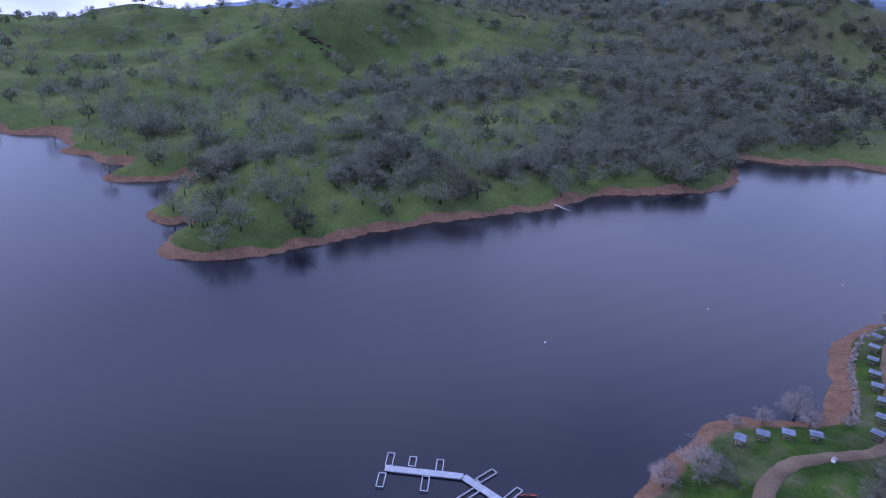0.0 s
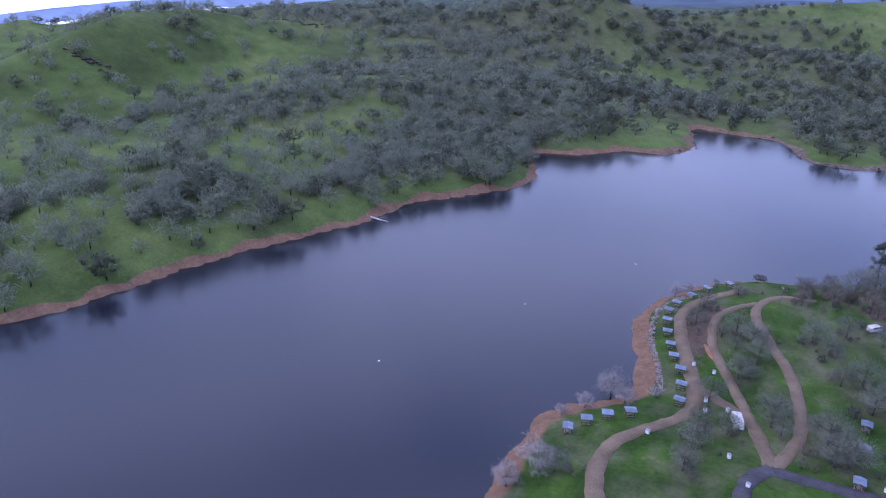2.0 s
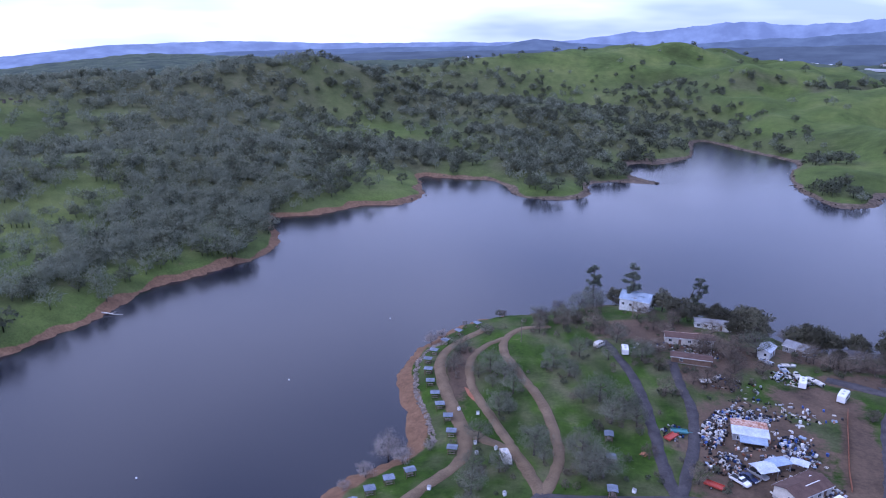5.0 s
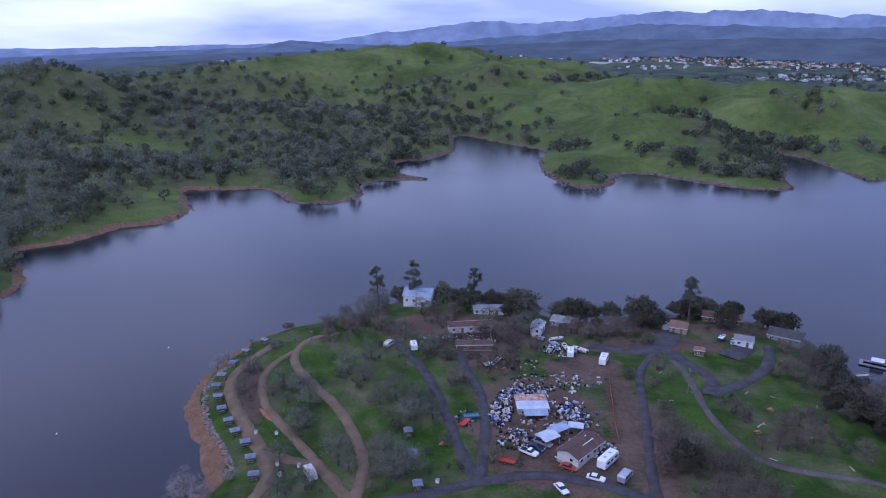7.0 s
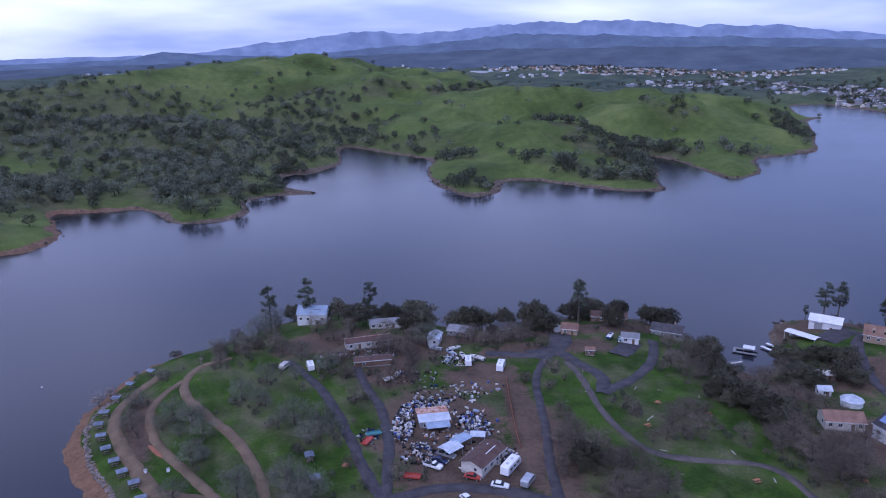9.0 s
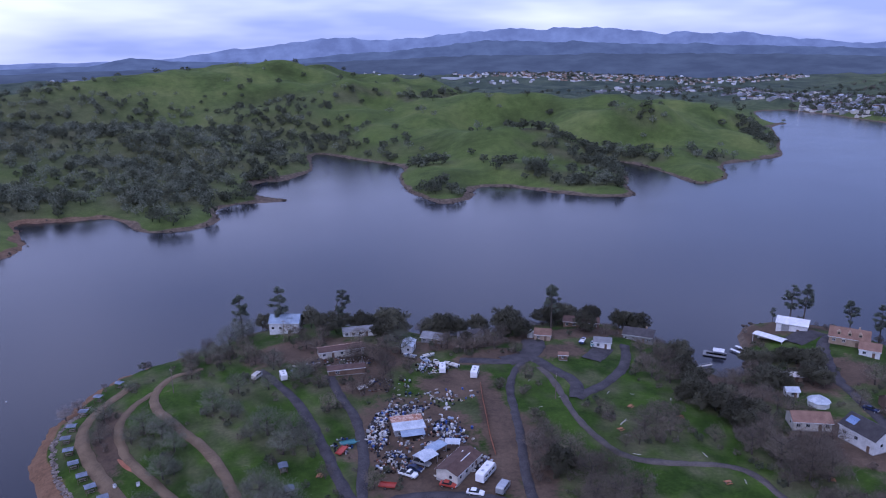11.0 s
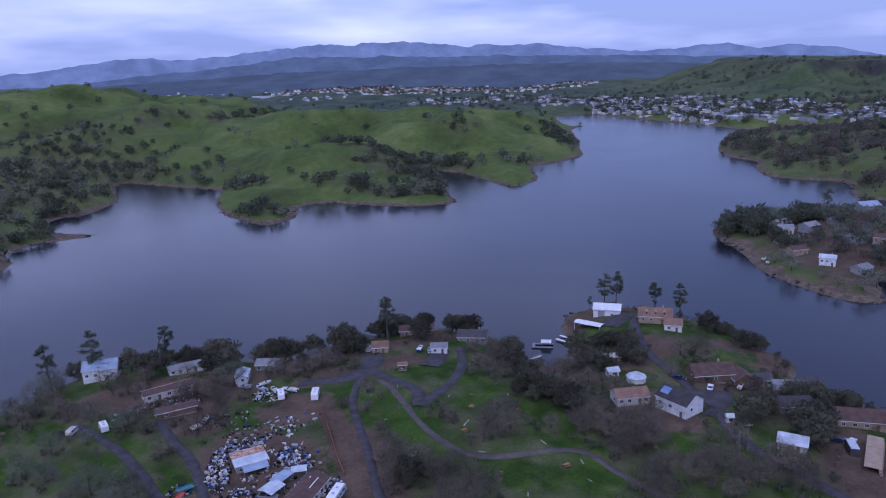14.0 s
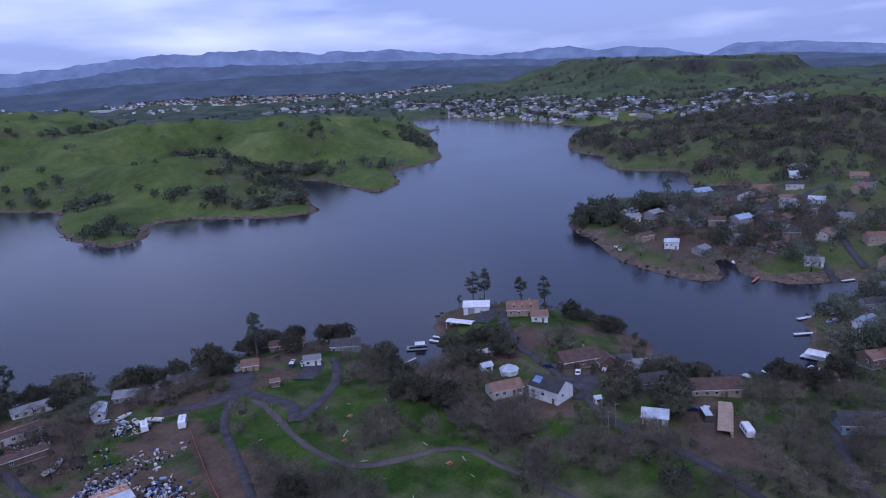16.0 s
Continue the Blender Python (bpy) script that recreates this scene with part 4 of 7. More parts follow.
def tree_thing(name, seed, tall, spread, kind, label):
    """One tree: trunk with limbs, and a crown of twigs or leaves."""
    rng = np.random.RandomState(seed)
    base = tagged(new(name), label, "tree", group="trees on the point")
    if kind == "pine":
        wood, ends = pine_frame(rng, tall, spread)
        crown, mat = sprays(rng, ends, 2800, 1.6, 0.85, 0.22, 0.1, 0.62), NEEDLES
    elif kind == "evergreen":
        wood, ends = skeleton_of(rng, tall, spread, limbs=8, fork=0.25)
        crown, mat = sprays(rng, ends, 1700, spread * 0.44, 0.75, 0.42, 0.4, 0.8, (tall * 0.55, spread * 1.02, tall * 0.44)), LEAVES
    else:
        wood, ends = skeleton_of(rng, tall, spread, limbs=9, fork=0.28)
        crown, mat = sprays(rng, ends, 1750, spread * 0.48, 1.2, 0.052, 0.2, 0.9, (tall * 0.58, spread * 0.98, tall * 0.44)), {"willow": PALE_TWIGS, "lichen": LICHEN_TWIGS}.get(kind, TWIGS)
    for part_name, (v, f), m in (("trunk", wood, BARK), ("crown", crown, mat)):
        away = None
        if part_name == "crown":
            away = round_normals(v, [0, 0, tall * 0.45])
            f = facing(v, f, away)
        ob = new(part_name, mesh_from(part_name, v, f, [m], away))
        ob.parent = base
    return base


def planted(kinds, spots, seed, sink=0.0):
    """Copies of some model trees at spots of (x, y, height); the models themselves are the first ones placed."""
    rng = np.random.RandomState(seed)
    z = height(np.array([s[0] for s in spots], float), np.array([s[1] for s in spots], float))
    used = set()
    for n, ((x, y, tall), zz) in enumerate(zip(spots, z)):
        model, model_tall = kinds[n % len(kinds)]
        k = tall / model_tall
        m = Matrix.LocRotScale((x, y, float(zz) - sink), Euler((rng.uniform(-0.04, 0.04), rng.uniform(-0.04, 0.04), rng.uniform(0, 6.28))), None)
        if model.name not in used:
            used.add(model.name)
            model.matrix_basis = m @ Matrix.Diagonal((k, k, k, 1))
            model["k"] = 1.0
            continue
        ob = copy_thing(model, m)
        ob.scale = (k * rng.uniform(0.9, 1.15), k * rng.uniform(0.9, 1.15), k)


BARE_MODELS = [(tree_thing("oak_tree", 10 + n, 8.0, 4.4, "bare", "leafless grey winter oak with a spreading twiggy crown"), 8.0) for n in range(6)]
GREY_MODELS = [(tree_thing("oak_tree", 90 + n, 8.0, 4.4, "lichen", "pale grey-green leafless oak hung with lichen"), 8.0) for n in range(4)]
WILLOW_MODELS = [(tree_thing("willow_tree", 70 + n, 6.0, 3.4, "willow", "pale pinkish-grey leafless willow on the beach"), 6.0) for n in range(2)]
EVER_MODELS = [(tree_thing("evergreen_tree", 30 + n, 7.0, 4.0, "evergreen", "dark green rounded live oak with dense foliage"), 7.0) for n in range(4)]
PINE_MODELS = [(tree_thing("pine_tree", 50 + n, 17.0, 3.3, "pine", "tall grey-green pine with a bare lower trunk"), 17.0) for n in range(3)]


def scattered(rng, count, cx, cy, rx, ry, turn, low, high):
    """Random spots in an ellipse."""
    out = []
    c, s = math.cos(radians(turn)), math.sin(radians(turn))
    while len(out) < count:
        u, v = rng.uniform(-1, 1, 2)
        if u * u + v * v < 1:
            out.append((cx + u * rx * c - v * ry * s, cy + u * rx * s + v * ry * c, rng.uniform(low, high)))
    return out


OCCUPIED = []    # x, y and radius of what stands already
trng = np.random.RandomState(77)


def dry(spots, least=1.0):
    """Those of the spots that lie on land, clear of buildings and lanes."""
    sd = shore_distance(np.array([s[0] for s in spots], float), np.array([s[1] for s in spots], float))
    lanes = np.concatenate(LANES)
    return [s for s, d in zip(spots, sd) if d > least and all((s[0] - x) ** 2 + (s[1] - y) ** 2 > r * r for x, y, r in OCCUPIED)
            and ((lanes - s[:2]) ** 2).sum(1).min() > 5]



# far woods, each mass one thing
def far_tree(rng, evergreen, fine):
    tall, spread = 6.5, 3.7
    wood, ends = skeleton_of(rng, tall, spread, limbs=5, fork=0.3)
    if fine:
        n, lng, wid = (250, 0.95, 0.55) if evergreen else (200, 1.5, 0.22)
    else:
        n, lng, wid = (110, 1.45, 0.95) if evergreen else (110, 1.7, 0.45)
    stem_v, stem_f = tube([(0, 0, -0.5), (0, 0, tall * 0.6)], [0.22, 0.12], 4)
    v, f = join([(stem_v, in_threes(stem_f)), sprays(rng, ends, n, spread * 0.45, lng, wid, 0.3, 0.85, (tall * 0.56, spread, tall * 0.45))])
    away = round_normals(v, [0, 0, tall * 0.35])
    return v, facing(v, f, away), away


def woodland(name, spots, evergreen, seed, mat, label, fine=False):
    """Many far trees as one mass; spots hold x, y, z and size."""
    rng = np.random.RandomState(seed)
    models = [far_tree(rng, evergreen, fine) for _ in range(7)]
    pick, turn = rng.randint(0, 7, len(spots)), rng.uniform(0, 6.28, len(spots))
    pieces, normals = [], []
    for n, (v, f, away) in enumerate(models):
        own = spots[pick == n]
        c, s, k = np.cos(turn[pick == n])[:, None], np.sin(turn[pick == n])[:, None], own[:, 3:4]
        x = (v[None, :, 0] * c - v[None, :, 1] * s) * k + own[:, 0:1]
        y = (v[None, :, 0] * s + v[None, :, 1] * c) * k + own[:, 1:2]
        z = v[None, :, 2] * k + own[:, 2:3]
        faces = f[None] + (np.arange(len(own)) * len(v))[:, None, None]
        pieces.append((np.stack([x, y, z], -1).reshape(-1, 3), faces.reshape(-1, 3)))
        normals.append(np.stack([away[None, :, 0] * c - away[None, :, 1] * s, away[None, :, 0] * s + away[None, :, 1] * c, np.broadcast_to(away[None, :, 2], x.shape)], -1).reshape(-1, 3))
    v, f = join(pieces)
    return tagged(new(name, mesh_from(name, v, f, [mat], np.concatenate(normals))), label, "woods", kind="stuff")


def seeded(count, near, far, seed):
    """Candidate spots over the land across the water, denser near by."""
    rng = np.random.RandomState(seed)
    a = np.radians(rng.uniform(-98, 82, count))
    r = near * (far / near) ** (rng.uniform(0, 1, count) ** 0.85)
    x, y = r * np.sin(a), r * np.cos(a)
    sd = shore_distance(x, y)
    keep = (sd > 3) & (home_point(x, y) < 0.5)
    keep &= rng.uniform(0, 1, count) < (r / far) ** 0.10
    return x[keep], y[keep], sd[keep], rng


near_set, far_set = seeded(36000, 230, 560, 9), seeded(55000, 560, 2300, 19)
wx_, wy_, ws_ = (np.concatenate([near_set[n], far_set[n]]) for n in range(3))
wrng = far_set[3]
dense = wooded(wx_, wy_)
clump = np.clip(0.8 + 0.6 * waves2(wx_, wy_, 45, 31), 0.12, 1.2)
chosen = wrng.uniform(0, 1, len(wx_)) < np.maximum(dense * clump, np.where(np.degrees(np.arctan2(wx_, wy_)) < -30, 0.075, 0.022))
wx_, wy_, ws_ = wx_[chosen], wy_[chosen], ws_[chosen]
size_ = wrng.uniform(0.7, 1.35, len(wx_)) * np.where(np.hypot(wx_, wy_) < 560, 1.18, 1.25)
spots_ = np.column_stack([wx_, wy_, height(wx_, wy_, ws_) - 0.2, size_])
bearing_ = np.degrees(np.arctan2(wx_, wy_))
leafy = wrng.uniform(0, 1, len(wx_)) < np.where(bearing_ < -30, 0.13, np.where(bearing_ < -6, 0.5, np.where(bearing_ < 40, 0.78, 0.32)))
close_by = np.hypot(wx_, wy_) < 560
woodland("winter_woods", spots_[~leafy & close_by], False, 41, WOODS_BARE, "grey leafless oak woods on the near hillside across the water", True)
woodland("evergreen_woods", spots_[leafy & close_by], True, 42, WOODS_LEAF, "dark evergreen oaks dotted over the near hillside", True)
eastern = bearing_ > 40
woodland("far_winter_woods", spots_[~leafy & ~close_by & ~eastern], False, 43, WOODS_BARE, "grey leafless oak woods on the far hills")
woodland("eastern_winter_woods", spots_[~leafy & ~close_by & eastern], False, 45, BRUSH_TWIGS, "brown leafless woods on the hills behind the inlet")
woodland("far_evergreen_woods", spots_[leafy & ~close_by], True, 44, WOODS_LEAF, "dark evergreen oaks dotted over the far hills")

# ---------------------------------------------------------------- building kit
WHITE = material("white_paint", (0.50, 0.51, 0.52), (0.78, 0.79, 0.80), 0.55, scale=0.6, fine=5.0)
CREAM = material("cream_siding", (0.42, 0.40, 0.36), (0.60, 0.58, 0.53), 0.7, scale=0.6, fine=6.0)
GREYWALL = material("grey_siding", (0.20, 0.205, 0.215), (0.32, 0.325, 0.335), 0.75, scale=0.6, fine=6.0)
TANWALL = material("tan_stucco", (0.26, 0.19, 0.13), (0.40, 0.31, 0.23), 0.85, scale=0.6, fine=6.0)
BROWNWALL = material("brown_siding", (0.10, 0.065, 0.045), (0.20, 0.135, 0.10), 0.85, scale=0.6, fine=6.0)
WHITEROOF = material("pale_metal_roof", (0.30, 0.34, 0.40), (0.62, 0.66, 0.70), 0.40, metal=0.1, scale=0.35, fine=3.0)
BLUEROOF = material("blue_grey_metal_roof", (0.17, 0.22, 0.30), (0.32, 0.39, 0.48), 0.5, metal=0.1, scale=0.4, fine=3.0, jitter=0.25)
SHELTERROOF = material("dull_blue_roof_sheet", (0.10, 0.12, 0.165), (0.20, 0.23, 0.29), 0.6, metal=0.1, scale=0.6, fine=3.0, jitter=0.25)
RUSTROOF = material("rusted_sheet_metal", (0.28, 0.11, 0.055), (0.58, 0.44, 0.36), 0.75, metal=0.1, scale=0.55, fine=2.2, low=0.42, high=0.58)
BROWNROOF = material("brown_shingles", (0.060, 0.036, 0.030), (0.125, 0.080, 0.066), 0.9, scale=0.5, fine=5.0, bump_by=0.02)
TANROOF = material("terracotta_shingles", (0.13, 0.075, 0.055), (0.25, 0.155, 0.115), 0.9, scale=0.4, fine=5.0, bump_by=0.02, jitter=0.2)
DARKROOF = material("charcoal_shingles", (0.035, 0.033, 0.036), (0.080, 0.075, 0.078), 0.9, scale=0.5, fine=5.0, bump_by=0.02, jitter=0.25)
GREYROOF = material("grey_shingles", (0.13, 0.135, 0.145), (0.24, 0.245, 0.26), 0.9, scale=0.5, fine=5.0, bump_by=0.02, jitter=0.25)
CONCRETE = material("concrete", (0.22, 0.215, 0.205), (0.36, 0.35, 0.335), 0.9, scale=0.5, fine=4.0, bump_by=0.02)
TIMBER = material("weathered_timber", (0.12, 0.095, 0.075), (0.26, 0.215, 0.175), 0.85, scale=1.2, fine=9.0, jitter=0.3)
REDPAINT = material("red_paint", (0.28, 0.040, 0.03), (0.42, 0.075, 0.05), 0.5, scale=0.8, fine=6.0)
ORANGE = material("orange_paint", (0.26, 0.105, 0.05), (0.40, 0.17, 0.085), 0.6, scale=0.8, fine=6.0)
BLUEPAINT = material("blue_paint", (0.025, 0.055, 0.20), (0.06, 0.12, 0.36), 0.45, scale=0.9, fine=5.0, jitter=0.35)
NAVY = material("navy_car_paint", (0.014, 0.020, 0.055), (0.025, 0.035, 0.085), 0.25, scale=0.5, fine=5.0)
SILVER = material("silver_car_paint", (0.28, 0.29, 0.31), (0.42, 0.43, 0.45), 0.3, metal=0.4, scale=0.5, fine=5.0)
CARWHITE = material("white_car_paint", (0.62, 0.63, 0.65), (0.80, 0.81, 0.82), 0.25, scale=0.5, fine=5.0)
RUBBER = material("black_rubber", (0.012, 0.012, 0.013), (0.03, 0.03, 0.03), 0.9)
TEALTARP = material("teal_tarpaulin", (0.04, 0.14, 0.16), (0.09, 0.24, 0.26), 0.6, scale=0.7, fine=4.0)
ALU = material("galvanised_steel", (0.30, 0.32, 0.34), (0.50, 0.52, 0.55), 0.45, metal=0.6, scale=0.8, fine=6.0)
STONE = material("grey_brown_rock", (0.09, 0.075, 0.065), (0.26, 0.22, 0.19), 0.95, scale=0.8, fine=6.0, bump_by=0.04, jitter=0.3)
REDSOIL = material("red_clay", (0.21, 0.080, 0.045), (0.33, 0.145, 0.085), 0.95, scale=0.3, fine=3.0, bump_by=0.05)


def glass_material():
    mat = bpy.data.materials.new("window_glass")
    mat.use_nodes = True
    b = mat.node_tree.nodes["Principled BSDF"]
    b.inputs["Base Color"].default_value = (0.02, 0.025, 0.032, 1)
    b.inputs["Roughness"].default_value, b.inputs["IOR"].default_value = 0.06, 1.5
    return mat


GLASS = glass_material()
PANEL = material("solar_cells", (0.10, 0.16, 0.30), (0.20, 0.28, 0.46), 0.15, scale=0.4, fine=3.0)


def part(name, bm, mat, parent, label=""):
    """Links a bmesh as one mesh under a thing or a part."""
    me = bpy.data.meshes.new(name)
    bm.to_mesh(me)
    bm.free()
    me.materials.append(mat)
    ob = new(name, me)
    ob.parent = parent
    return tagged(ob, label) if label else ob


def solid(boxes, bevel=0.0):
    """A bmesh of boxes, each (centre x, y, z, size x, y, z) with an optional turn about z in degrees."""
    bm = bmesh.new()
    for cx, cy, cz, sx, sy, sz, *turn in boxes:
        m = pose(cx, cy, cz, 0, 0, turn[0] if turn else 0) @ Matrix.Diagonal((sx, sy, sz, 1))
        bmesh.ops.create_cube(bm, size=1.0, matrix=m)
    if bevel:
        bmesh.ops.bevel(bm, geom=bm.edges[:], offset=bevel, segments=1, affect="EDGES")
    return bm


def prism(outline, x0, x1, bevel=0.0):
    """A bmesh: an outline in y and z, drawn out along x."""
    bm = bmesh.new()
    a = [bm.verts.new((x0, y, z)) for y, z in outline]
    b = [bm.verts.new((x1, y, z)) for y, z in outline]
    n = len(outline)
    bm.faces.new(a[::-1])
    bm.faces.new(b)
    for k_ in range(n):
        bm.faces.new((a[k_], a[(k_ + 1) % n], b[(k_ + 1) % n], b[k_]))
    bmesh.ops.recalc_face_normals(bm, faces=bm.faces[:])
    if bevel:
        bmesh.ops.bevel(bm, geom=bm.edges[:], offset=bevel, segments=2, affect="EDGES")
    return bm


def drum(radius, tall, z0=0.0, sides=14, x=0.0, y=0.0, top=None, axis="z"):
    bm = bmesh.new()
    m = pose(x, y, z0 + tall / 2)
    if axis == "y":
        m = pose(x, y, z0, 90)
    bmesh.ops.create_cone(bm, cap_ends=True, segments=sides, radius1=radius, radius2=radius if top is None else top, depth=tall, matrix=m)
    return bm


def base_at(name, label, category, x, y, turn=0.0, z=None, group="", lift=0.0):
    ob = tagged(new(name), label, category, group)
    ob.matrix_basis = pose(x, y, (ground_z(x, y) if z is None else z) + lift, 0, 0, turn)
    OCCUPIED.append((x, y, 3.0))
    return ob


def seams(roof, mat, length, y0, z0, y1, z1, step, proud=0.035):
    """Standing seams up a roof slope, each a piece of its own on one shared mesh."""
    n = max(int(length / step), 2)
    run = math.hypot(y1 - y0, z1 - z0)
    first = part("seam", solid([(0, 0, 0, 0.06, run, proud * 2)]), mat, roof)
    for k_ in range(n + 1):
        ob = first if k_ == 0 else new("seam", first.data)
        ob.parent = roof
        ob.matrix_basis = pose(-length / 2 + length * k_ / n, (y0 + y1) / 2, (z0 + z1) / 2 + proud / 2, math.degrees(math.atan2(z1 - z0, y1 - y0)))


def house(name, label, x, y, turn, long, deep, tall, rise, walls, roof, back_roof=None, windows=3, over=0.4, chimney=False, door_at=0.2, ribs=0.0,
          category="house", trim=None, z=None, dormers=0):
    """A gabled house with its ridge along its own x axis: four walls, two roof slopes, ridge cap, windows with panes, a door, a plinth."""
    if z is None:
        c, s = math.cos(radians(turn)), math.sin(radians(turn))
        corners = [(x + a * long / 2 * c - b * deep / 2 * s, y + a * long / 2 * s + b * deep / 2 * c) for a in (-1, 1) for b in (-1, 1)]
        z = sum(ground_z(*p) for p in corners) / 4 + 0.25
    ob = base_at(name, label, category, x, y, turn, z)
    for f_ in (-0.36, -0.12, 0.12, 0.36):
        OCCUPIED.append((x + f_ * long * math.cos(radians(turn)), y + f_ * long * math.sin(radians(turn)), deep / 2 + 0.6))
    trim = trim or WHITE
    hl, hd, t = long / 2, deep / 2, 0.18
    part("plinth", solid([(0, 0, -0.85, long + 0.1, deep + 0.1, 1.75)]), CONCRETE, ob)
    for side in (-1, 1):
        wall = part("wall", solid([(0, side * (hd - t / 2), tall / 2, long - 2 * t - 0.004, t, tall)]), walls, ob)
        for k_ in range(windows):
            wx = -hl + long * (k_ + 0.5) / windows
            if side < 0 and abs(wx / long - door_at) < 0.1:
                continue
            win = part("window", solid([(wx, side * (hd + 0.02), tall * 0.58, 1.25, 0.10, 1.15)]), trim, ob)
            part("pane", solid([(wx - 0.28, side * (hd + 0.06), tall * 0.58, 0.48, 0.05, 0.95), (wx + 0.28, side * (hd + 0.06), tall * 0.58, 0.48, 0.05, 0.95)]), GLASS, win)
    door = part("door", solid([(door_at * long, -hd - 0.03, 1.02, 0.95, 0.10, 2.04)], 0.01), BROWNWALL, ob)
    part("handle", solid([(door_at * long + 0.36, -hd - 0.10, 1.0, 0.06, 0.06, 0.14)]), ALU, door)
    for side in (-1, 1):
        outline = [(-hd, 0), (hd, 0), (hd, tall), (0, tall + rise), (-hd, tall)]
        gable = part("gable_wall", prism(outline, side * hl - (t if side > 0 else 0), side * hl + (t if side < 0 else 0)), walls, ob)
        win = part("window", solid([(side * (hl + 0.02), -deep * 0.18, tall * 0.58, 0.10, 1.1, 1.1)]), trim, ob)
        part("pane", solid([(side * (hl + 0.06), -deep * 0.18, tall * 0.58, 0.05, 0.88, 0.88)]), GLASS, win)
    slope = rise / hd
    for side, mat in ((-1, roof), (1, back_roof or roof)):
        ye, ze = side * (hd + over), tall - over * slope
        outline = [(0, tall + rise + 0.02), (ye, ze + 0.02), (ye, ze + 0.16), (0, tall + rise + 0.16)]
        bm = prism(outline, -hl - over, hl + over)
        top = part("roof", bm, mat, ob)
        if ribs:
            seams(top, mat, long + 2 * over - 0.1, ye, ze + 0.16, 0, tall + rise + 0.16, ribs)
        part("fascia", solid([(0, ye * 1.001, ze + 0.05, long + 2 * over, 0.05, 0.22)]), trim, top)
    part("ridge_cap", prism([(-0.18, tall + rise + 0.10), (0, tall + rise + 0.22), (0.18, tall + rise + 0.10)], -hl - over, hl + over), roof, ob)
    for k_ in range(dormers):
        dx = -hl + long * (k_ + 0.5) / dormers * 0.8 + long * 0.1
        d = part("dormer", prism([(-0.7, 0), (0.7, 0), (0.7, 1.0), (0, 1.6), (-0.7, 1.0)], -hd * 0.8, -hd * 0.15), TANWALL, ob)
        d.matrix_basis = pose(dx, 0, tall + rise * 0.28, 0, 0, 90) @ pose(0, 0, 0)
        part("pane", solid([(-hd * 0.8 - 0.02, 0, 0.55, 0.05, 0.8, 0.7)]), GLASS, d)
    if chimney:
        ch = part("chimney", solid([(hl * 0.45, hd * 0.3, tall + rise * 0.9, 0.7, 0.7, 1.6)], 0.02), TANWALL, ob)
        part("pot", drum(0.18, 0.35, tall + rise * 0.9 + 0.8, 10, hl * 0.45, hd * 0.3), CONCRETE, ch)
    return ob


def solar_row(parent, tall, rise, deep, x0, count, side=-1):
    """Panels laid on a roof slope."""
    hd = deep / 2
    tilt = math.degrees(math.atan2(rise, hd))
    for k_ in range(count):
        bm = solid([(0, 0, 0, 0.98, 2.6, 0.05)])
        p_ = part("solar_panel", bm, PANEL, parent, "pale blue solar panel")
        p_.matrix_basis = pose(x0 + k_ * 1.03, side * hd * 0.5, tall + rise * 0.5 + 0.27, -side * tilt if side > 0 else tilt)


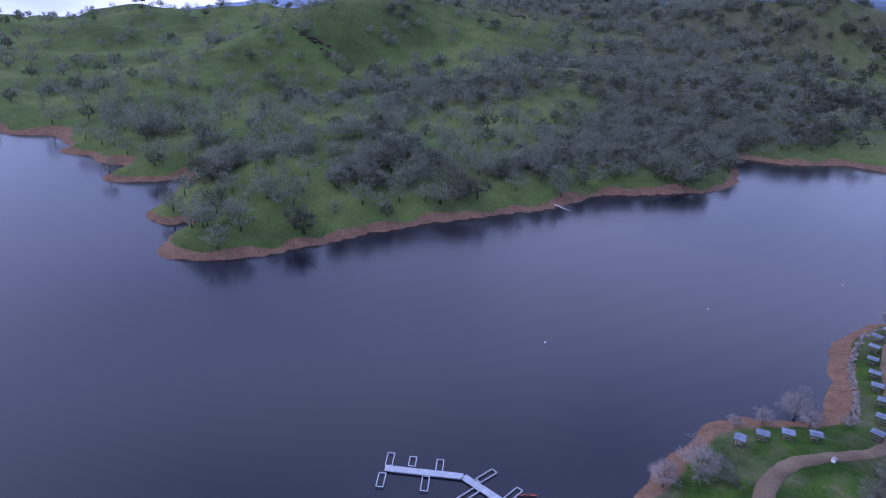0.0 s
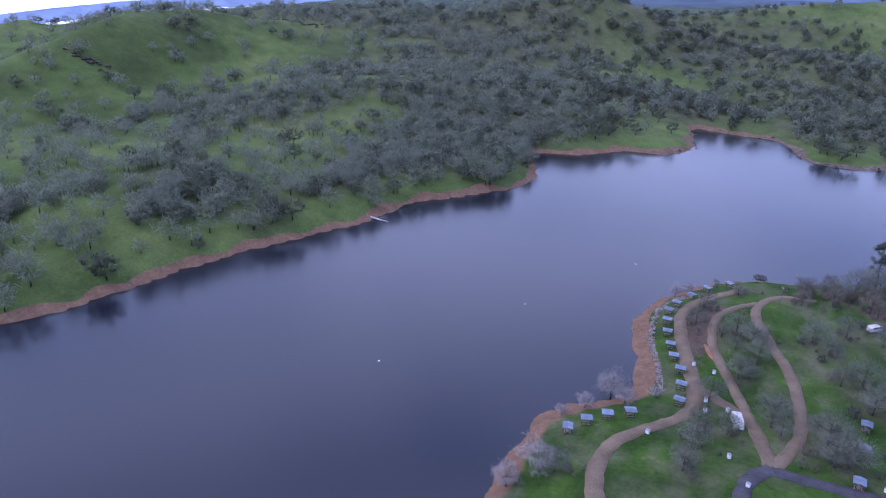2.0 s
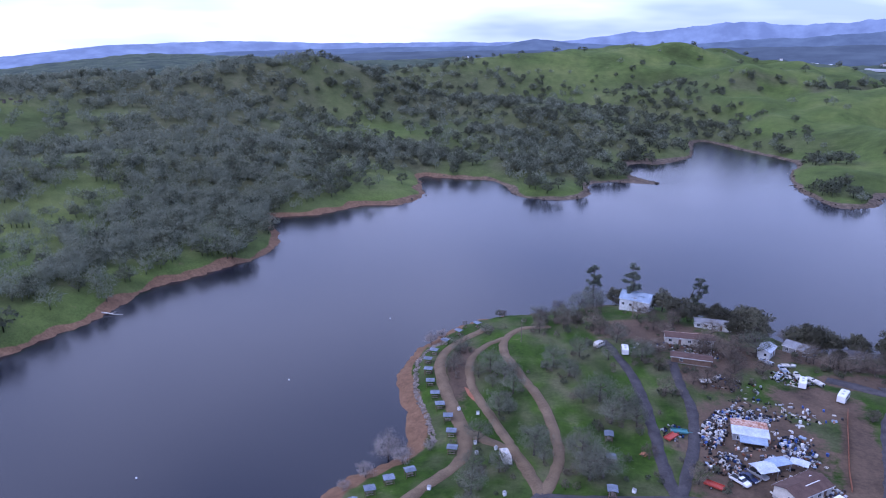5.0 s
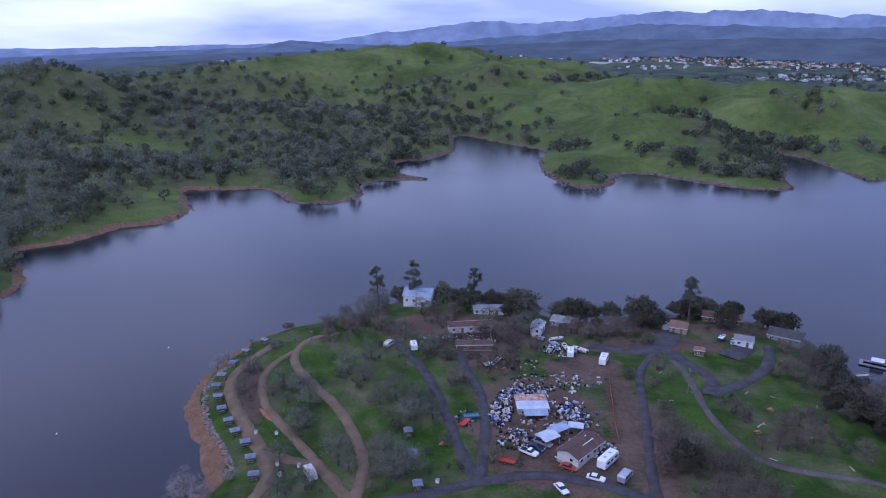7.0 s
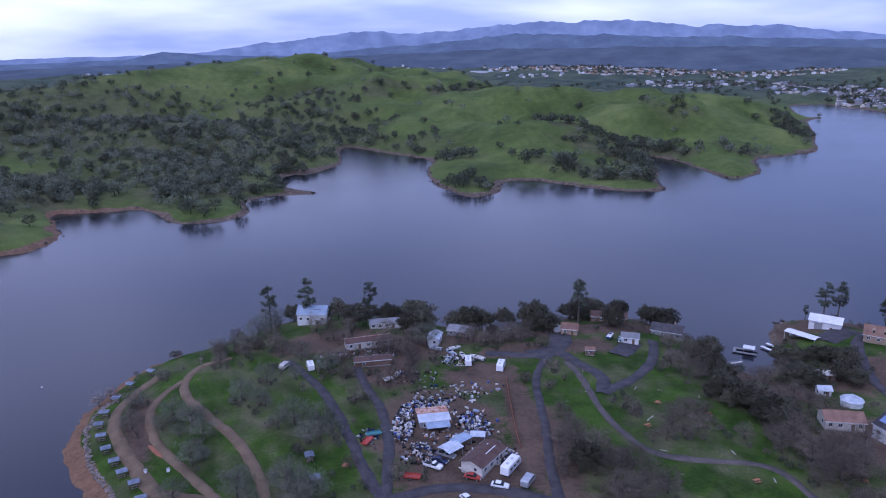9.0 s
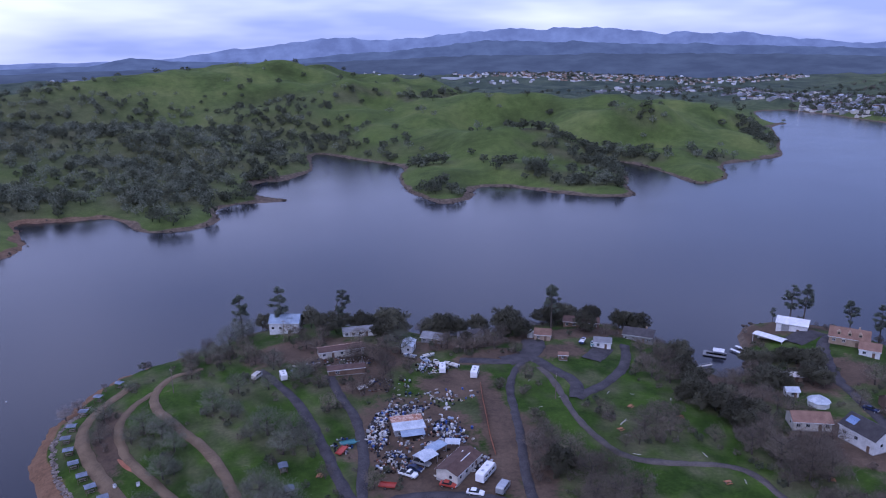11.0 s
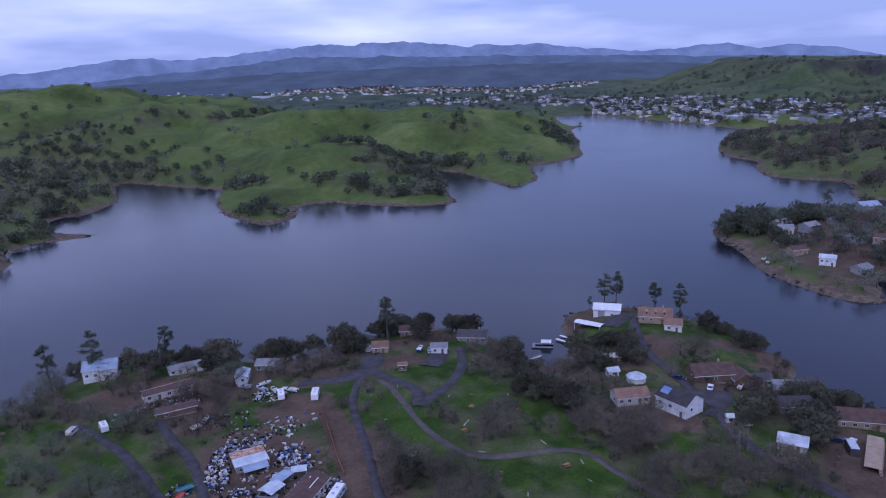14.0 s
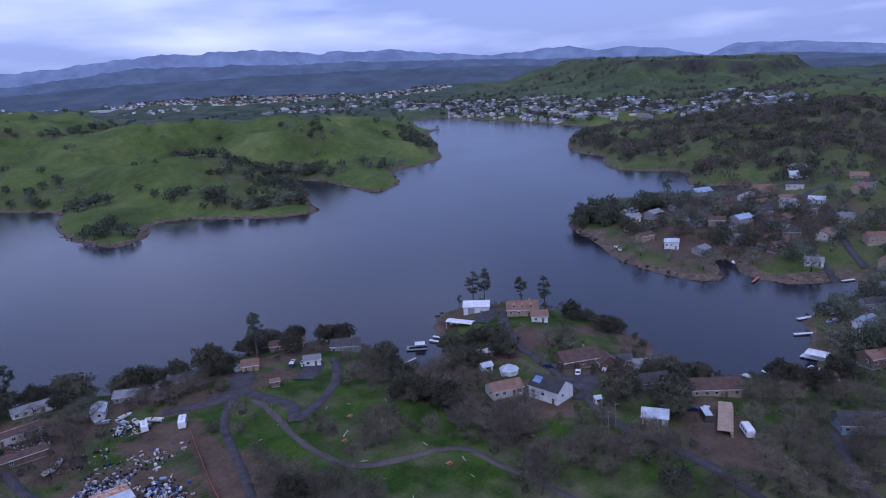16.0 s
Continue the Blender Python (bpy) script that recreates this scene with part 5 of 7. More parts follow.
def car(name, label, x, y, turn, paint, kind="sedan", group="parked cars"):
    """A car along its own x axis: lower body, cabin with glass, bumpers, lamps, wheels with rims."""
    ob = base_at(name, label, "car" if kind != "pickup" else "pickup truck", x, y, turn, group=group, lift=0.12)
    L_, W_ = (5.3, 1.95) if kind == "pickup" else (4.6, 1.8)
    h = L_ / 2
    if kind == "pickup":
        side = [(-h, 0.45), (-h, 1.05), (-0.35, 1.08), (-0.15, 1.10), (1.15, 1.12), (h - 0.1, 0.98), (h, 0.75), (h, 0.40)]
    else:
        side = [(-h, 0.38), (-h, 0.85), (-h + 0.7, 0.95), (h - 1.2, 0.93), (h - 0.15, 0.76), (h, 0.6), (h, 0.35)]
    bm = prism([(y_, z_) for y_, z_ in side], -W_ / 2, W_ / 2, 0.05)
    bmesh.ops.rotate(bm, verts=bm.verts[:], cent=(0, 0, 0), matrix=Matrix.Rotation(radians(-90), 3, "Z"))
    part("body", bm, paint, ob)
    cabin = [(-0.2, 1.06), (0.0, 1.68), (0.75, 1.70), (1.35, 1.08)] if kind == "pickup" else [(-1.75, 0.92), (-1.15, 1.38), (0.25, 1.40), (1.05, 0.92)]
    bm = prism(cabin, -W_ / 2 + 0.12, W_ / 2 - 0.12, 0.03)
    bmesh.ops.rotate(bm, verts=bm.verts[:], cent=(0, 0, 0), matrix=Matrix.Rotation(radians(-90), 3, "Z"))
    glass = part("window_glass", bm, GLASS, ob, "dark car glass")
    rx0, rx1, rz = (0.0, 0.75, 1.72) if kind == "pickup" else (-1.12, 0.22, 1.42)
    part("roof_panel", solid([((rx0 + rx1) / 2, 0, rz, rx1 - rx0 + 0.1, W_ - 0.3, 0.07)], 0.02), paint, ob)
    if kind == "pickup":
        part("load_bed", solid([(-1.45, 0, 1.06, 2.0, 1.6, 0.06)]), RUBBER, ob)
    for sx in (-1, 1):
        part("bumper", solid([(sx * (h + 0.02), 0, 0.5, 0.14, W_ - 0.1, 0.18)], 0.03), SILVER, ob)
        for sy in (-1, 1):
            part("headlight" if sx > 0 else "tail_light", solid([(sx * (h - 0.02), sy * (W_ / 2 - 0.25), 0.68, 0.10, 0.32, 0.14)]), CARWHITE if sx > 0 else REDPAINT, ob)
            tyre = part("wheel", drum(0.33, 0.22, 0.24, 14, sx * h * 0.62, sy * (W_ / 2 - 0.06), axis="y"), RUBBER, ob)
            part("rim", drum(0.19, 0.24, 0.24, 10, sx * h * 0.62, sy * (W_ / 2 - 0.06), axis="y"), ALU, tyre)
    return ob


def caravan(name, label, x, y, turn, long=7.5, wide=2.4, tall=2.9, mat=None, stripe=None, category="motorhome", vents=2):
    """A boxy trailer or motorhome: rounded shell, stripe, windows, door, roof vents, wheels."""
    mat = mat or CARWHITE
    ob = base_at(name, label, category, x, y, turn, group="caravans and trailers")
    h, w = long / 2, wide / 2
    outline = [(-h, 0.55), (-h + 0.1, tall - 0.3), (-h + 0.5, tall), (h - 0.9, tall), (h - 0.15, tall * 0.62), (h, 0.55)]
    bm = prism(outline, -w, w, 0.07)
    bmesh.ops.rotate(bm, verts=bm.verts[:], cent=(0, 0, 0), matrix=Matrix.Rotation(radians(-90), 3, "Z"))
    part("shell", bm, mat, ob)
    for sy in (-1, 1):
        part("stripe", solid([(-0.1, sy * (w + 0.01), 1.15, long * 0.9, 0.03, 0.22)]), stripe or BLUEROOF, ob)
        for k_ in range(3):
            part("window", solid([(-h * 0.55 + k_ * h * 0.5, sy * (w + 0.012), 1.85, h * 0.32, 0.04, 0.6)]), GLASS, ob)
    part("door", solid([(h * 0.72, -w - 0.015, 1.35, 0.65, 0.04, 1.6)]), ALU, ob)
    for k_ in range(vents):
        part("roof_vent", solid([(-h * 0.5 + k_ * h * 0.7, 0, tall + 0.08, 0.7, 0.7, 0.22)], 0.03), ALU, ob)
    for sx in (-0.45, 0.5):
        for sy in (-1, 1):
            tyre = part("wheel", drum(0.36, 0.24, 0.36, 12, sx * h, sy * (w - 0.10), axis="y"), RUBBER, ob)
            part("rim", drum(0.2, 0.26, 0.36, 10, sx * h, sy * (w - 0.10), axis="y"), ALU, tyre)
    return ob


def boat(name, label, x, y, turn, long=6.0, hull=None, cover=None, z=None, trailer=True):
    """A small motor boat, on a trailer ashore or afloat."""
    ob = base_at(name, label, "boat", x, y, turn, z, group="boats")
    up = 0.55 if trailer else -0.15
    bm = bmesh.new()
    h, w = long / 2, long * 0.18
    rings_ = []
    for f, wide, keel in ((-1, 0.92, 0.15), (-0.3, 1.0, 0.1), (0.35, 0.86, 0.12), (0.75, 0.5, 0.25), (1.0, 0.04, 0.55)):
        rings_.append([bm.verts.new((f * h, s * w * wide * k_, up + z_)) for s, k_, z_ in ((-1, 1, 0.95), (-1, 0.8, 0.45), (0, 0, keel), (1, 0.8, 0.45), (1, 1, 0.95))])
    for a, b in zip(rings_, rings_[1:]):
        for k_ in range(4):
            bm.faces.new((a[k_], b[k_], b[k_ + 1], a[k_ + 1]))
    bm.faces.new(rings_[0])
    bmesh.ops.recalc_face_normals(bm, faces=bm.faces[:])
    part("hull", bm, hull or CARWHITE, ob)
    part("deck", solid([(-h * 0.1, 0, up + 0.82, long * 0.78, w * 1.62, 0.08)]), cover or CARWHITE, ob)
    part("windscreen", solid([(h * 0.15, 0, up + 1.1, 0.08, w * 1.3, 0.45)]), GLASS, ob)
    part("outboard_motor", solid([(-h - 0.2, 0, up + 0.8, 0.35, 0.4, 0.8)], 0.05), RUBBER, ob)
    part("seat", solid([(-h * 0.3, 0, up + 1.0, 0.5, w * 1.2, 0.3)], 0.04), CREAM, ob)
    if trailer:
        tr = part("trailer_frame", solid([(0, 0, 0.48, long, 0.12, 0.12), (-h * 0.3, 0, 0.42, 0.12, w * 2.1, 0.12), (h * 0.3, 0, 0.52, 0.1, w * 1.2, 0.1)]), ALU, ob)
        for sy in (-1, 1):
            part("wheel", drum(0.3, 0.2, 0.3, 12, -h * 0.3, sy * w * 1.05, axis="y"), RUBBER, tr)
    return ob


def canopy(name, label, x, y, turn, long, wide, tall, roof, posts, rise=0.35, category="shelter", group="", table=False, z=None):
    """A low pitched roof on posts, with a picnic table under it where asked."""
    ob = base_at(name, label, category, x, y, turn, z, group=group)
    hl, hw = long / 2, wide / 2
    for sx in (-1, 1):
        for sy in (-1, 1):
            part("post", solid([(sx * (hl - 0.15), sy * (hw - 0.15), tall / 2 - 0.25, 0.12, 0.12, tall + 0.5)]), posts, ob)
    for s in (-1, 1):
        outline = [(0, tall + rise), (s * (hw + 0.2), tall), (s * (hw + 0.2), tall + 0.08), (0, tall + rise + 0.09)]
        bm = prism(outline, -hl - 0.15, hl + 0.15)
        part("roof", bm, roof, ob)
    part("beam", solid([(0, 0, tall + rise - 0.08, long, 0.1, 0.14)]), posts, ob)
    if table:
        t = part("picnic_table", solid([(0, 0, 0.74, 1.8, 0.75, 0.05)]), TIMBER, ob)
        part("bench", solid([(0, 0.68, 0.45, 1.8, 0.26, 0.05), (0, -0.68, 0.45, 1.8, 0.26, 0.05)]), TIMBER, t)
        part("trestle", solid([(sx * 0.6, 0, 0.35, 0.08, 1.4, 0.08) for sx in (-1, 1)] + [(sx * 0.6, 0, 0.37, 0.08, 0.1, 0.74) for sx in (-1, 1)]), TIMBER, t)
    return ob

# ---------------------------------------------------------------- the beach camp
shelter = canopy("picnic_shelter", "small picnic shelter with a blue-grey metal roof on brown posts", -68.2, 135.5, 120, 2.7, 2.2, 2.1, SHELTERROOF, BROWNWALL, 0.25, "shelter", "picnic shelters along the beach", True)
SHELTERS = [(-66.2, 141.1, 125), (-63.6, 147.2, 125), (-59.6, 151.9, 130), (-52.6, 166.2, 100), (-56.0, 175.5, 105), (-59.7, 183.3, 110), (-64.8, 190.3, 115),
            (-68.8, 196.9, 110), (-73.1, 204.1, 110), (-76.5, 211.5, 100), (-79.5, 219.2, 95), (-79.9, 226.8, 90), (-79.6, 238.5, 80), (-77.2, 248.0, 65), (-72.0, 256.0, 55),
            (-11.8, 181.0, 10), (-9.8, 169.0, 10), (-7.9, 155.1, 10)]
for x, y, turn in SHELTERS:
    copy_thing(shelter, pose(x, y, ground_z(x, y), 0, 0, turn - 90))

# rocks heaped along the bank behind the beach
rock_rng = random.Random(4)
rock_models = []
for n in range(5):
    bm = bmesh.new()
    bmesh.ops.create_icosphere(bm, subdivisions=1, radius=0.5)
    for v in bm.verts:
        v.co *= rock_rng.uniform(0.7, 1.25)
        v.co.z *= 0.7
    me = bpy.data.meshes.new("rock")
    bm.to_mesh(me)
    bm.free()
    me.materials.append(STONE)
    rock_models.append(me)
bank_line = smooth_line([(-60, 172), (-66, 184), (-75, 197), (-80, 208), (-84, 220), (-84, 232), (-80, 246)], 0.62)
rock_z = height(bank_line[:, 0], bank_line[:, 1])
for (x, y), zz in zip(bank_line, rock_z):
    for _ in range(2):
        ob = tagged(new("rock", rock_models[rock_rng.randrange(5)]), "rough grey-brown boulder in the bank above the beach", "rock", "rocks along the bank")
        k_ = rock_rng.uniform(0.6, 1.5)
        ob.matrix_basis = pose(x + rock_rng.uniform(-0.9, 0.9), y + rock_rng.uniform(-0.5, 0.5), float(zz) + 0.1, 0, 0, rock_rng.uniform(0, 360)) @ Matrix.Diagonal((k_, k_, k_ * 0.8, 1))

# pale willows on the beach, and low scrub
planted(WILLOW_MODELS, [(-71, 164, 8), (-65, 160, 5), (-72, 151, 4.5), (-75, 144, 3.0), (-66, 119, 7.5), (-69, 111, 6), (-86, 240, 4.6), (-84, 247, 3.8), (-60, 168, 3.0)], 12)

# camper parked by the track, dustbins, a bare clay scar
caravan("camper_van", "pale dusty camper van parked on the grass by the track", -36.8, 163.9, -60, 5.6, 2.2, 2.5, CREAM)
scar = bmesh.new()
for k_ in range(9):
    a = k_ / 8
    sx, sy = -60.5 + 7 * a, 203 - 9 * a
    w_ = 0.9 * math.sin(math.pi * min(max(a, 0.04), 0.96)) + 0.1
    for s in (-1, 1):
        px_, py_ = sx + s * w_ * 0.8, sy + s * w_ * 0.6
        scar.verts.new((px_, py_, ground_z(px_, py_) + 0.1))
scar.verts.ensure_lookup_table()
for k_ in range(8):
    scar.faces.new([scar.verts[i_] for i_ in (2 * k_, 2 * k_ + 2, 2 * k_ + 3, 2 * k_ + 1)])
bmesh.ops.recalc_face_normals(scar, faces=scar.faces[:])
scar_me = bpy.data.meshes.new("clay_scar")
scar.to_mesh(scar_me)
scar.free()
scar_me.materials.append(REDSOIL)
tagged(new("clay_scar", scar_me), "bare strip of orange clay in the slope", "bare ground", kind="structure")


def bin_box(x, y, turn):
    ob = base_at("waste_bin", "small pale waste bin on the grass", "bin", x, y, turn, group="waste bins")
    part("body", solid([(0, 0, 0.5, 0.9, 0.7, 1.0)], 0.05), CARWHITE, ob)
    part("lid", solid([(0, 0, 1.04, 0.98, 0.78, 0.08)], 0.02), GREYWALL, ob)
    return ob


first_bin = bin_box(-51.5, 187.5, 20)
for x, y in ((-47.5, 171.5), (-41, 169.5), (-45.5, 166), (-52, 146), (-33, 148), (-3, 158.5), (-58, 189), (-26, 140)):
    copy_thing(first_bin, pose(x, y, ground_z(x, y), 0, 0, x * 7))

# ---------------------------------------------------------------- floating dock with slips, off the beach
dock = base_at("boat_dock", "long grey floating dock with finger slips", "dock", 0, 0, 0, 0.0)
DOCK_LINE = [(-104.5, 62.5), (-93.8, 76.0), (-86.0, 78.0), (-76.0, 80.5)]
for (xa, ya), (xb, yb) in zip(DOCK_LINE, DOCK_LINE[1:]):
    run = math.hypot(xb - xa, yb - ya)
    ang = math.degrees(math.atan2(yb - ya, xb - xa))
    n_ = int(run / 2.4)
    for k_ in range(n_):
        f_ = (k_ + 0.5) / n_
        part("deck_section", solid([(xa + (xb - xa) * f_, ya + (yb - ya) * f_, 0.38, run / n_ - 0.05, 1.9, 0.16, ang)]), ALU, dock)
    part("float", solid([((xa + xb) / 2, (ya + yb) / 2, 0.12, run * 0.96, 1.5, 0.36, ang)]), CONCRETE, dock)


def slip(x, y, turn, long):
    s = part("slip", solid([(0, -0.75, 0.36, long, 0.22, 0.12), (0, 0.75, 0.36, long, 0.22, 0.12), (-long / 2, 0, 0.36, 0.22, 1.7, 0.12), (long / 2, 0, 0.36, 0.22, 1.7, 0.12)]), ALU, dock)
    s.matrix_basis = pose(x, y, 0, 0, 0, turn)
    part("slip_float", solid([(0, -0.75, 0.14, long * 0.9, 0.18, 0.3), (0, 0.75, 0.14, long * 0.9, 0.18, 0.3)]), CONCRETE, s)


for x, y, turn, long in ((-106.6, 65.0, 142, 4.4), (-101.6, 60.0, 142, 4.4), (-103.5, 69.0, 142, 3.2), (-99.2, 73.4, 142, 4.6), (-96.0, 67.6, 142, 4.6), (-91.6, 80.6, 100, 5.2), (-88.6, 73.6, 100, 5.2), (-84.0, 82.0, 105, 5.0)):
    slip(x, y, turn, long)
canoe = base_at("canoe", "red canoe moored beside the dock", "canoe", -82.6, 84.6, 60, 0.0)
bm = bmesh.new()
bmesh.ops.create_uvsphere(bm, u_segments=14, v_segments=7, radius=1.0, matrix=pose(0, 0, 0.25) @ Matrix.Diagonal((2.3, 0.42, 0.32, 1)))
bmesh.ops.delete(bm, geom=[v for v in bm.verts if v.co.z > 0.3], context="VERTS")
part("hull", bm, REDPAINT, canoe)
part("thwart", solid([(-0.9, 0, 0.28, 0.2, 0.7, 0.05), (0.9, 0, 0.28, 0.2, 0.7, 0.05)]), TIMBER, canoe)


def buoy(x, y):
    ob = base_at("buoy", "small white mooring buoy on the water", "buoy", x, y, 0, 0.0, group="buoys")
    bm_ = bmesh.new()
    bmesh.ops.create_uvsphere(bm_, u_segments=12, v_segments=8, radius=0.3, matrix=pose(0, 0, 0.12))
    part("float", bm_, CARWHITE, ob)
    part("mooring_ring", drum(0.06, 0.14, 0.38, 8), ALU, ob)
    return ob


BUOYS = [(-131.5, 131.8), (-123.3, 197.0), (-113.0, 262.5)]
first_buoy = buoy(*BUOYS[0])
for x, y in BUOYS[1:]:
    copy_thing(first_buoy, pose(x, y, 0))

# ---------------------------------------------------------------- the yard
home = house("mobile_home", "long pale mobile home with a dark brown roof", 35.6, 170.2, 47, 12.5, 6.6, 2.7, 1.1, CREAM, BROWNROOF, windows=4, door_at=0.3)
part("roof_pipe", solid([(1.5, -1.2, 3.55, 5.0, 0.2, 0.2), (3.6, 1.0, 3.6, 0.7, 0.25, 0.2)]), CARWHITE, home, "white pipe lying on the roof")
shed = house("rusty_shed", "patched metal shed, one roof slope rusted, the other pale blue", 25.0, 195.6, 2, 9.0, 8.0, 2.9, 0.18, GREYWALL, WHITEROOF, RUSTROOF, windows=3, ribs=0.8, category="shed", z=9.4)
part("lean_to_roof", prism([(-7.2, 2.15), (-4.0, 2.75), (-4.0, 2.87), (-7.2, 2.27)], -3.0, 4.2), BLUEROOF, shed, "blue-grey lean-to roof")
for sx in (-2.8, 4.0):
    part("lean_to_post", solid([(sx, -7.0, 1.0, 0.14, 0.14, 2.4)]), TIMBER, shed)
canopy("carport", "white metal carport beside the yard", 27.3, 175.9, 35, 5.4, 4.6, 2.4, WHITEROOF, ALU, 0.5, "carport")
canopy("awning", "pale blue tarpaulin awning on poles", 31.0, 180.0, 35, 5.6, 3.4, 2.5, BLUEROOF, ALU, 0.3, "awning")
canopy("awning", "pale blue tarpaulin awning on poles", 36.2, 181.8, -15, 4.2, 3.0, 2.4, WHITEROOF, ALU, 0.3, "awning")
caravan("motorhome", "white motorhome parked beside the mobile home", 42.0, 165.4, 50, 8.0, 2.5, 3.0, CARWHITE, BLUEROOF, vents=3)
caravan("cargo_trailer", "grey box trailer on a gravel verge", 44.9, 158.6, 52, 5.2, 2.2, 2.3, ALU, ALU, "trailer", 0)
caravan("motorhome", "white motorhome on bare ground", 54.0, 229.0, 68, 6.4, 2.4, 2.9, CARWHITE, CREAM)
car("pickup_truck", "white pickup truck parked in the yard", 21.6, 170.4, -38, CARWHITE, "pickup")
car("car", "dark blue car parked between two pickups", 23.8, 172.6, -38, NAVY)
car("pickup_truck", "pale silver pickup truck parked in the yard", 26.0, 175.0, -38, SILVER, "pickup")
car("car", "white car parked by the camp road", 37.5, 158.6, -25, CARWHITE)
car("car", "white car on the camp road", 28.1, 154.4, -65, CARWHITE)
car("car", "red car beside the mobile home", 31.4, 164.2, -30, REDPAINT)


def skip_trailer(x, y, turn, mat, label):
    ob = base_at("flatbed_trailer", label, "trailer", x, y, turn, group="caravans and trailers")
    part("bed", solid([(0, 0, 0.7, 4.6, 2.0, 0.14), (0, 0.97, 0.9, 4.6, 0.08, 0.35), (0, -0.97, 0.9, 4.6, 0.08, 0.35), (-2.27, 0, 0.9, 0.08, 2.0, 0.35)]), mat, ob)
    part("drawbar", solid([(2.9, 0, 0.6, 1.4, 0.12, 0.12)]), mat, ob)
    for sy in (-1, 1):
        tyre = part("wheel", drum(0.34, 0.22, 0.34, 12, -0.3, sy * 1.12, axis="y"), RUBBER, ob)
        part("rim", drum(0.18, 0.24, 0.34, 10, -0.3, sy * 1.12, axis="y"), ALU, tyre)


skip_trailer(15.5, 166.8, -20, REDPAINT, "red flatbed trailer at the edge of the yard")
skip_trailer(4.6, 186.4, 60, REDPAINT, "red flatbed trailer in the grass by the lane")
skip_trailer(6.6, 190.6, 10, TEALTARP, "green flatbed trailer by the lane")

# cast-off appliances, barrels, boards and sheets
junk_rng = random.Random(21)


def appliance(mat, label):
    ob = tagged(new("appliance"), label, "appliance", "cast-off goods in the yard")
    part("case", solid([(0, 0, 0.55, 0.75, 0.7, 1.1)], 0.04), mat, ob)
    door_ = part("door", solid([(0, -0.38, 0.62, 0.66, 0.06, 0.85)], 0.02), mat, ob)
    part("handle", solid([(0.25, -0.43, 0.75, 0.05, 0.06, 0.3)]), ALU, door_)
    return ob


def barrel(mat, label):
    ob = tagged(new("barrel"), label, "barrel", "barrels in the yard")
    part("drum", drum(0.32, 0.92), mat, ob)
    part("rim", drum(0.34, 0.05, 0.9), mat, ob)
    part("hoop", drum(0.335, 0.05, 0.45), mat, ob)
    return ob


def board_pile(label):
    ob = tagged(new("board_pile"), label, "boards", "cast-off goods in the yard")
    for k_ in range(5):
        part("board", solid([(junk_rng.uniform(-0.2, 0.2), -0.5 + k_ * 0.25, 0.08 + 0.04 * (k_ % 3), 2.4, 0.22, 0.05, junk_rng.uniform(-14, 14))]), TIMBER if k_ % 2 else CREAM, ob)
    return ob


def sheet_stack(mat, label):
    ob = tagged(new("sheet_stack"), label, "metal sheets", "cast-off goods in the yard")
    for k_ in range(3):
        part("sheet", solid([(0, 0, 0.10 + 0.12 * k_, 1.9, 1.1, 0.06, junk_rng.uniform(-30, 30))]), mat, ob)
    return ob


JUNK = [appliance(WHITE, "white cast-off appliance standing in a heap"), appliance(BLUEPAINT, "blue metal cabinet standing in a heap"), barrel(BLUEPAINT, "blue plastic barrel among cast-off goods"),
        sheet_stack(CREAM, "stack of pale metal sheets"), appliance(DARKROOF, "dark metal cabinet standing in a heap"), barrel(CARWHITE, "white plastic barrel among cast-off goods"), board_pile("heap of loose boards"),
        sheet_stack(BLUEROOF, "stack of blue-grey metal sheets"), barrel(RUSTROOF, "rusty steel barrel among cast-off goods")]
JUNK_HEAPS = [(60, 31, 189, 15, 22, 0), (24, 34, 214, 12, 9, 0), (16, 2, 250, 14, 5, 0), (86, 15.8, 196, 3.2, 9.5, -10), (52, 24, 206.5, 9, 2.6, 5), (64, 37.5, 191.5, 4.2, 7.0, 10), (16, 18, 178, 4.5, 5.5, 0), (14, 30, 201, 4, 3, 0), (20, 40.5, 240, 5.5, 6, 0), (10, 46, 215, 6, 5, 0), (14, 30, 184.5, 3, 3, 0), (12, 41.5, 172.5, 1.6, 4.5, -45)]
placed = set()
for count, cx, cy, rx, ry, turn in JUNK_HEAPS:
    for n, (x, y, _) in enumerate(scattered(np.random.RandomState(int(cx * 7)), count, cx, cy, rx, ry, turn, 0, 1)):
        pick = junk_rng.choices(range(9), (5, 3, 2, 3, 11, 1, 9, 4, 3))[0]
        m_ = pose(x, y, ground_z(x, y) - 0.06, junk_rng.uniform(-14, 14), junk_rng.uniform(-14, 14), junk_rng.uniform(0, 360))
        k_ = junk_rng.uniform(0.45, 0.95)
        if pick not in placed:
            placed.add(pick)
            JUNK[pick].matrix_basis = m_
        else:
            ob = copy_thing(JUNK[pick], m_)
            ob.scale = (k_, k_, k_ * junk_rng.uniform(0.8, 1.1))

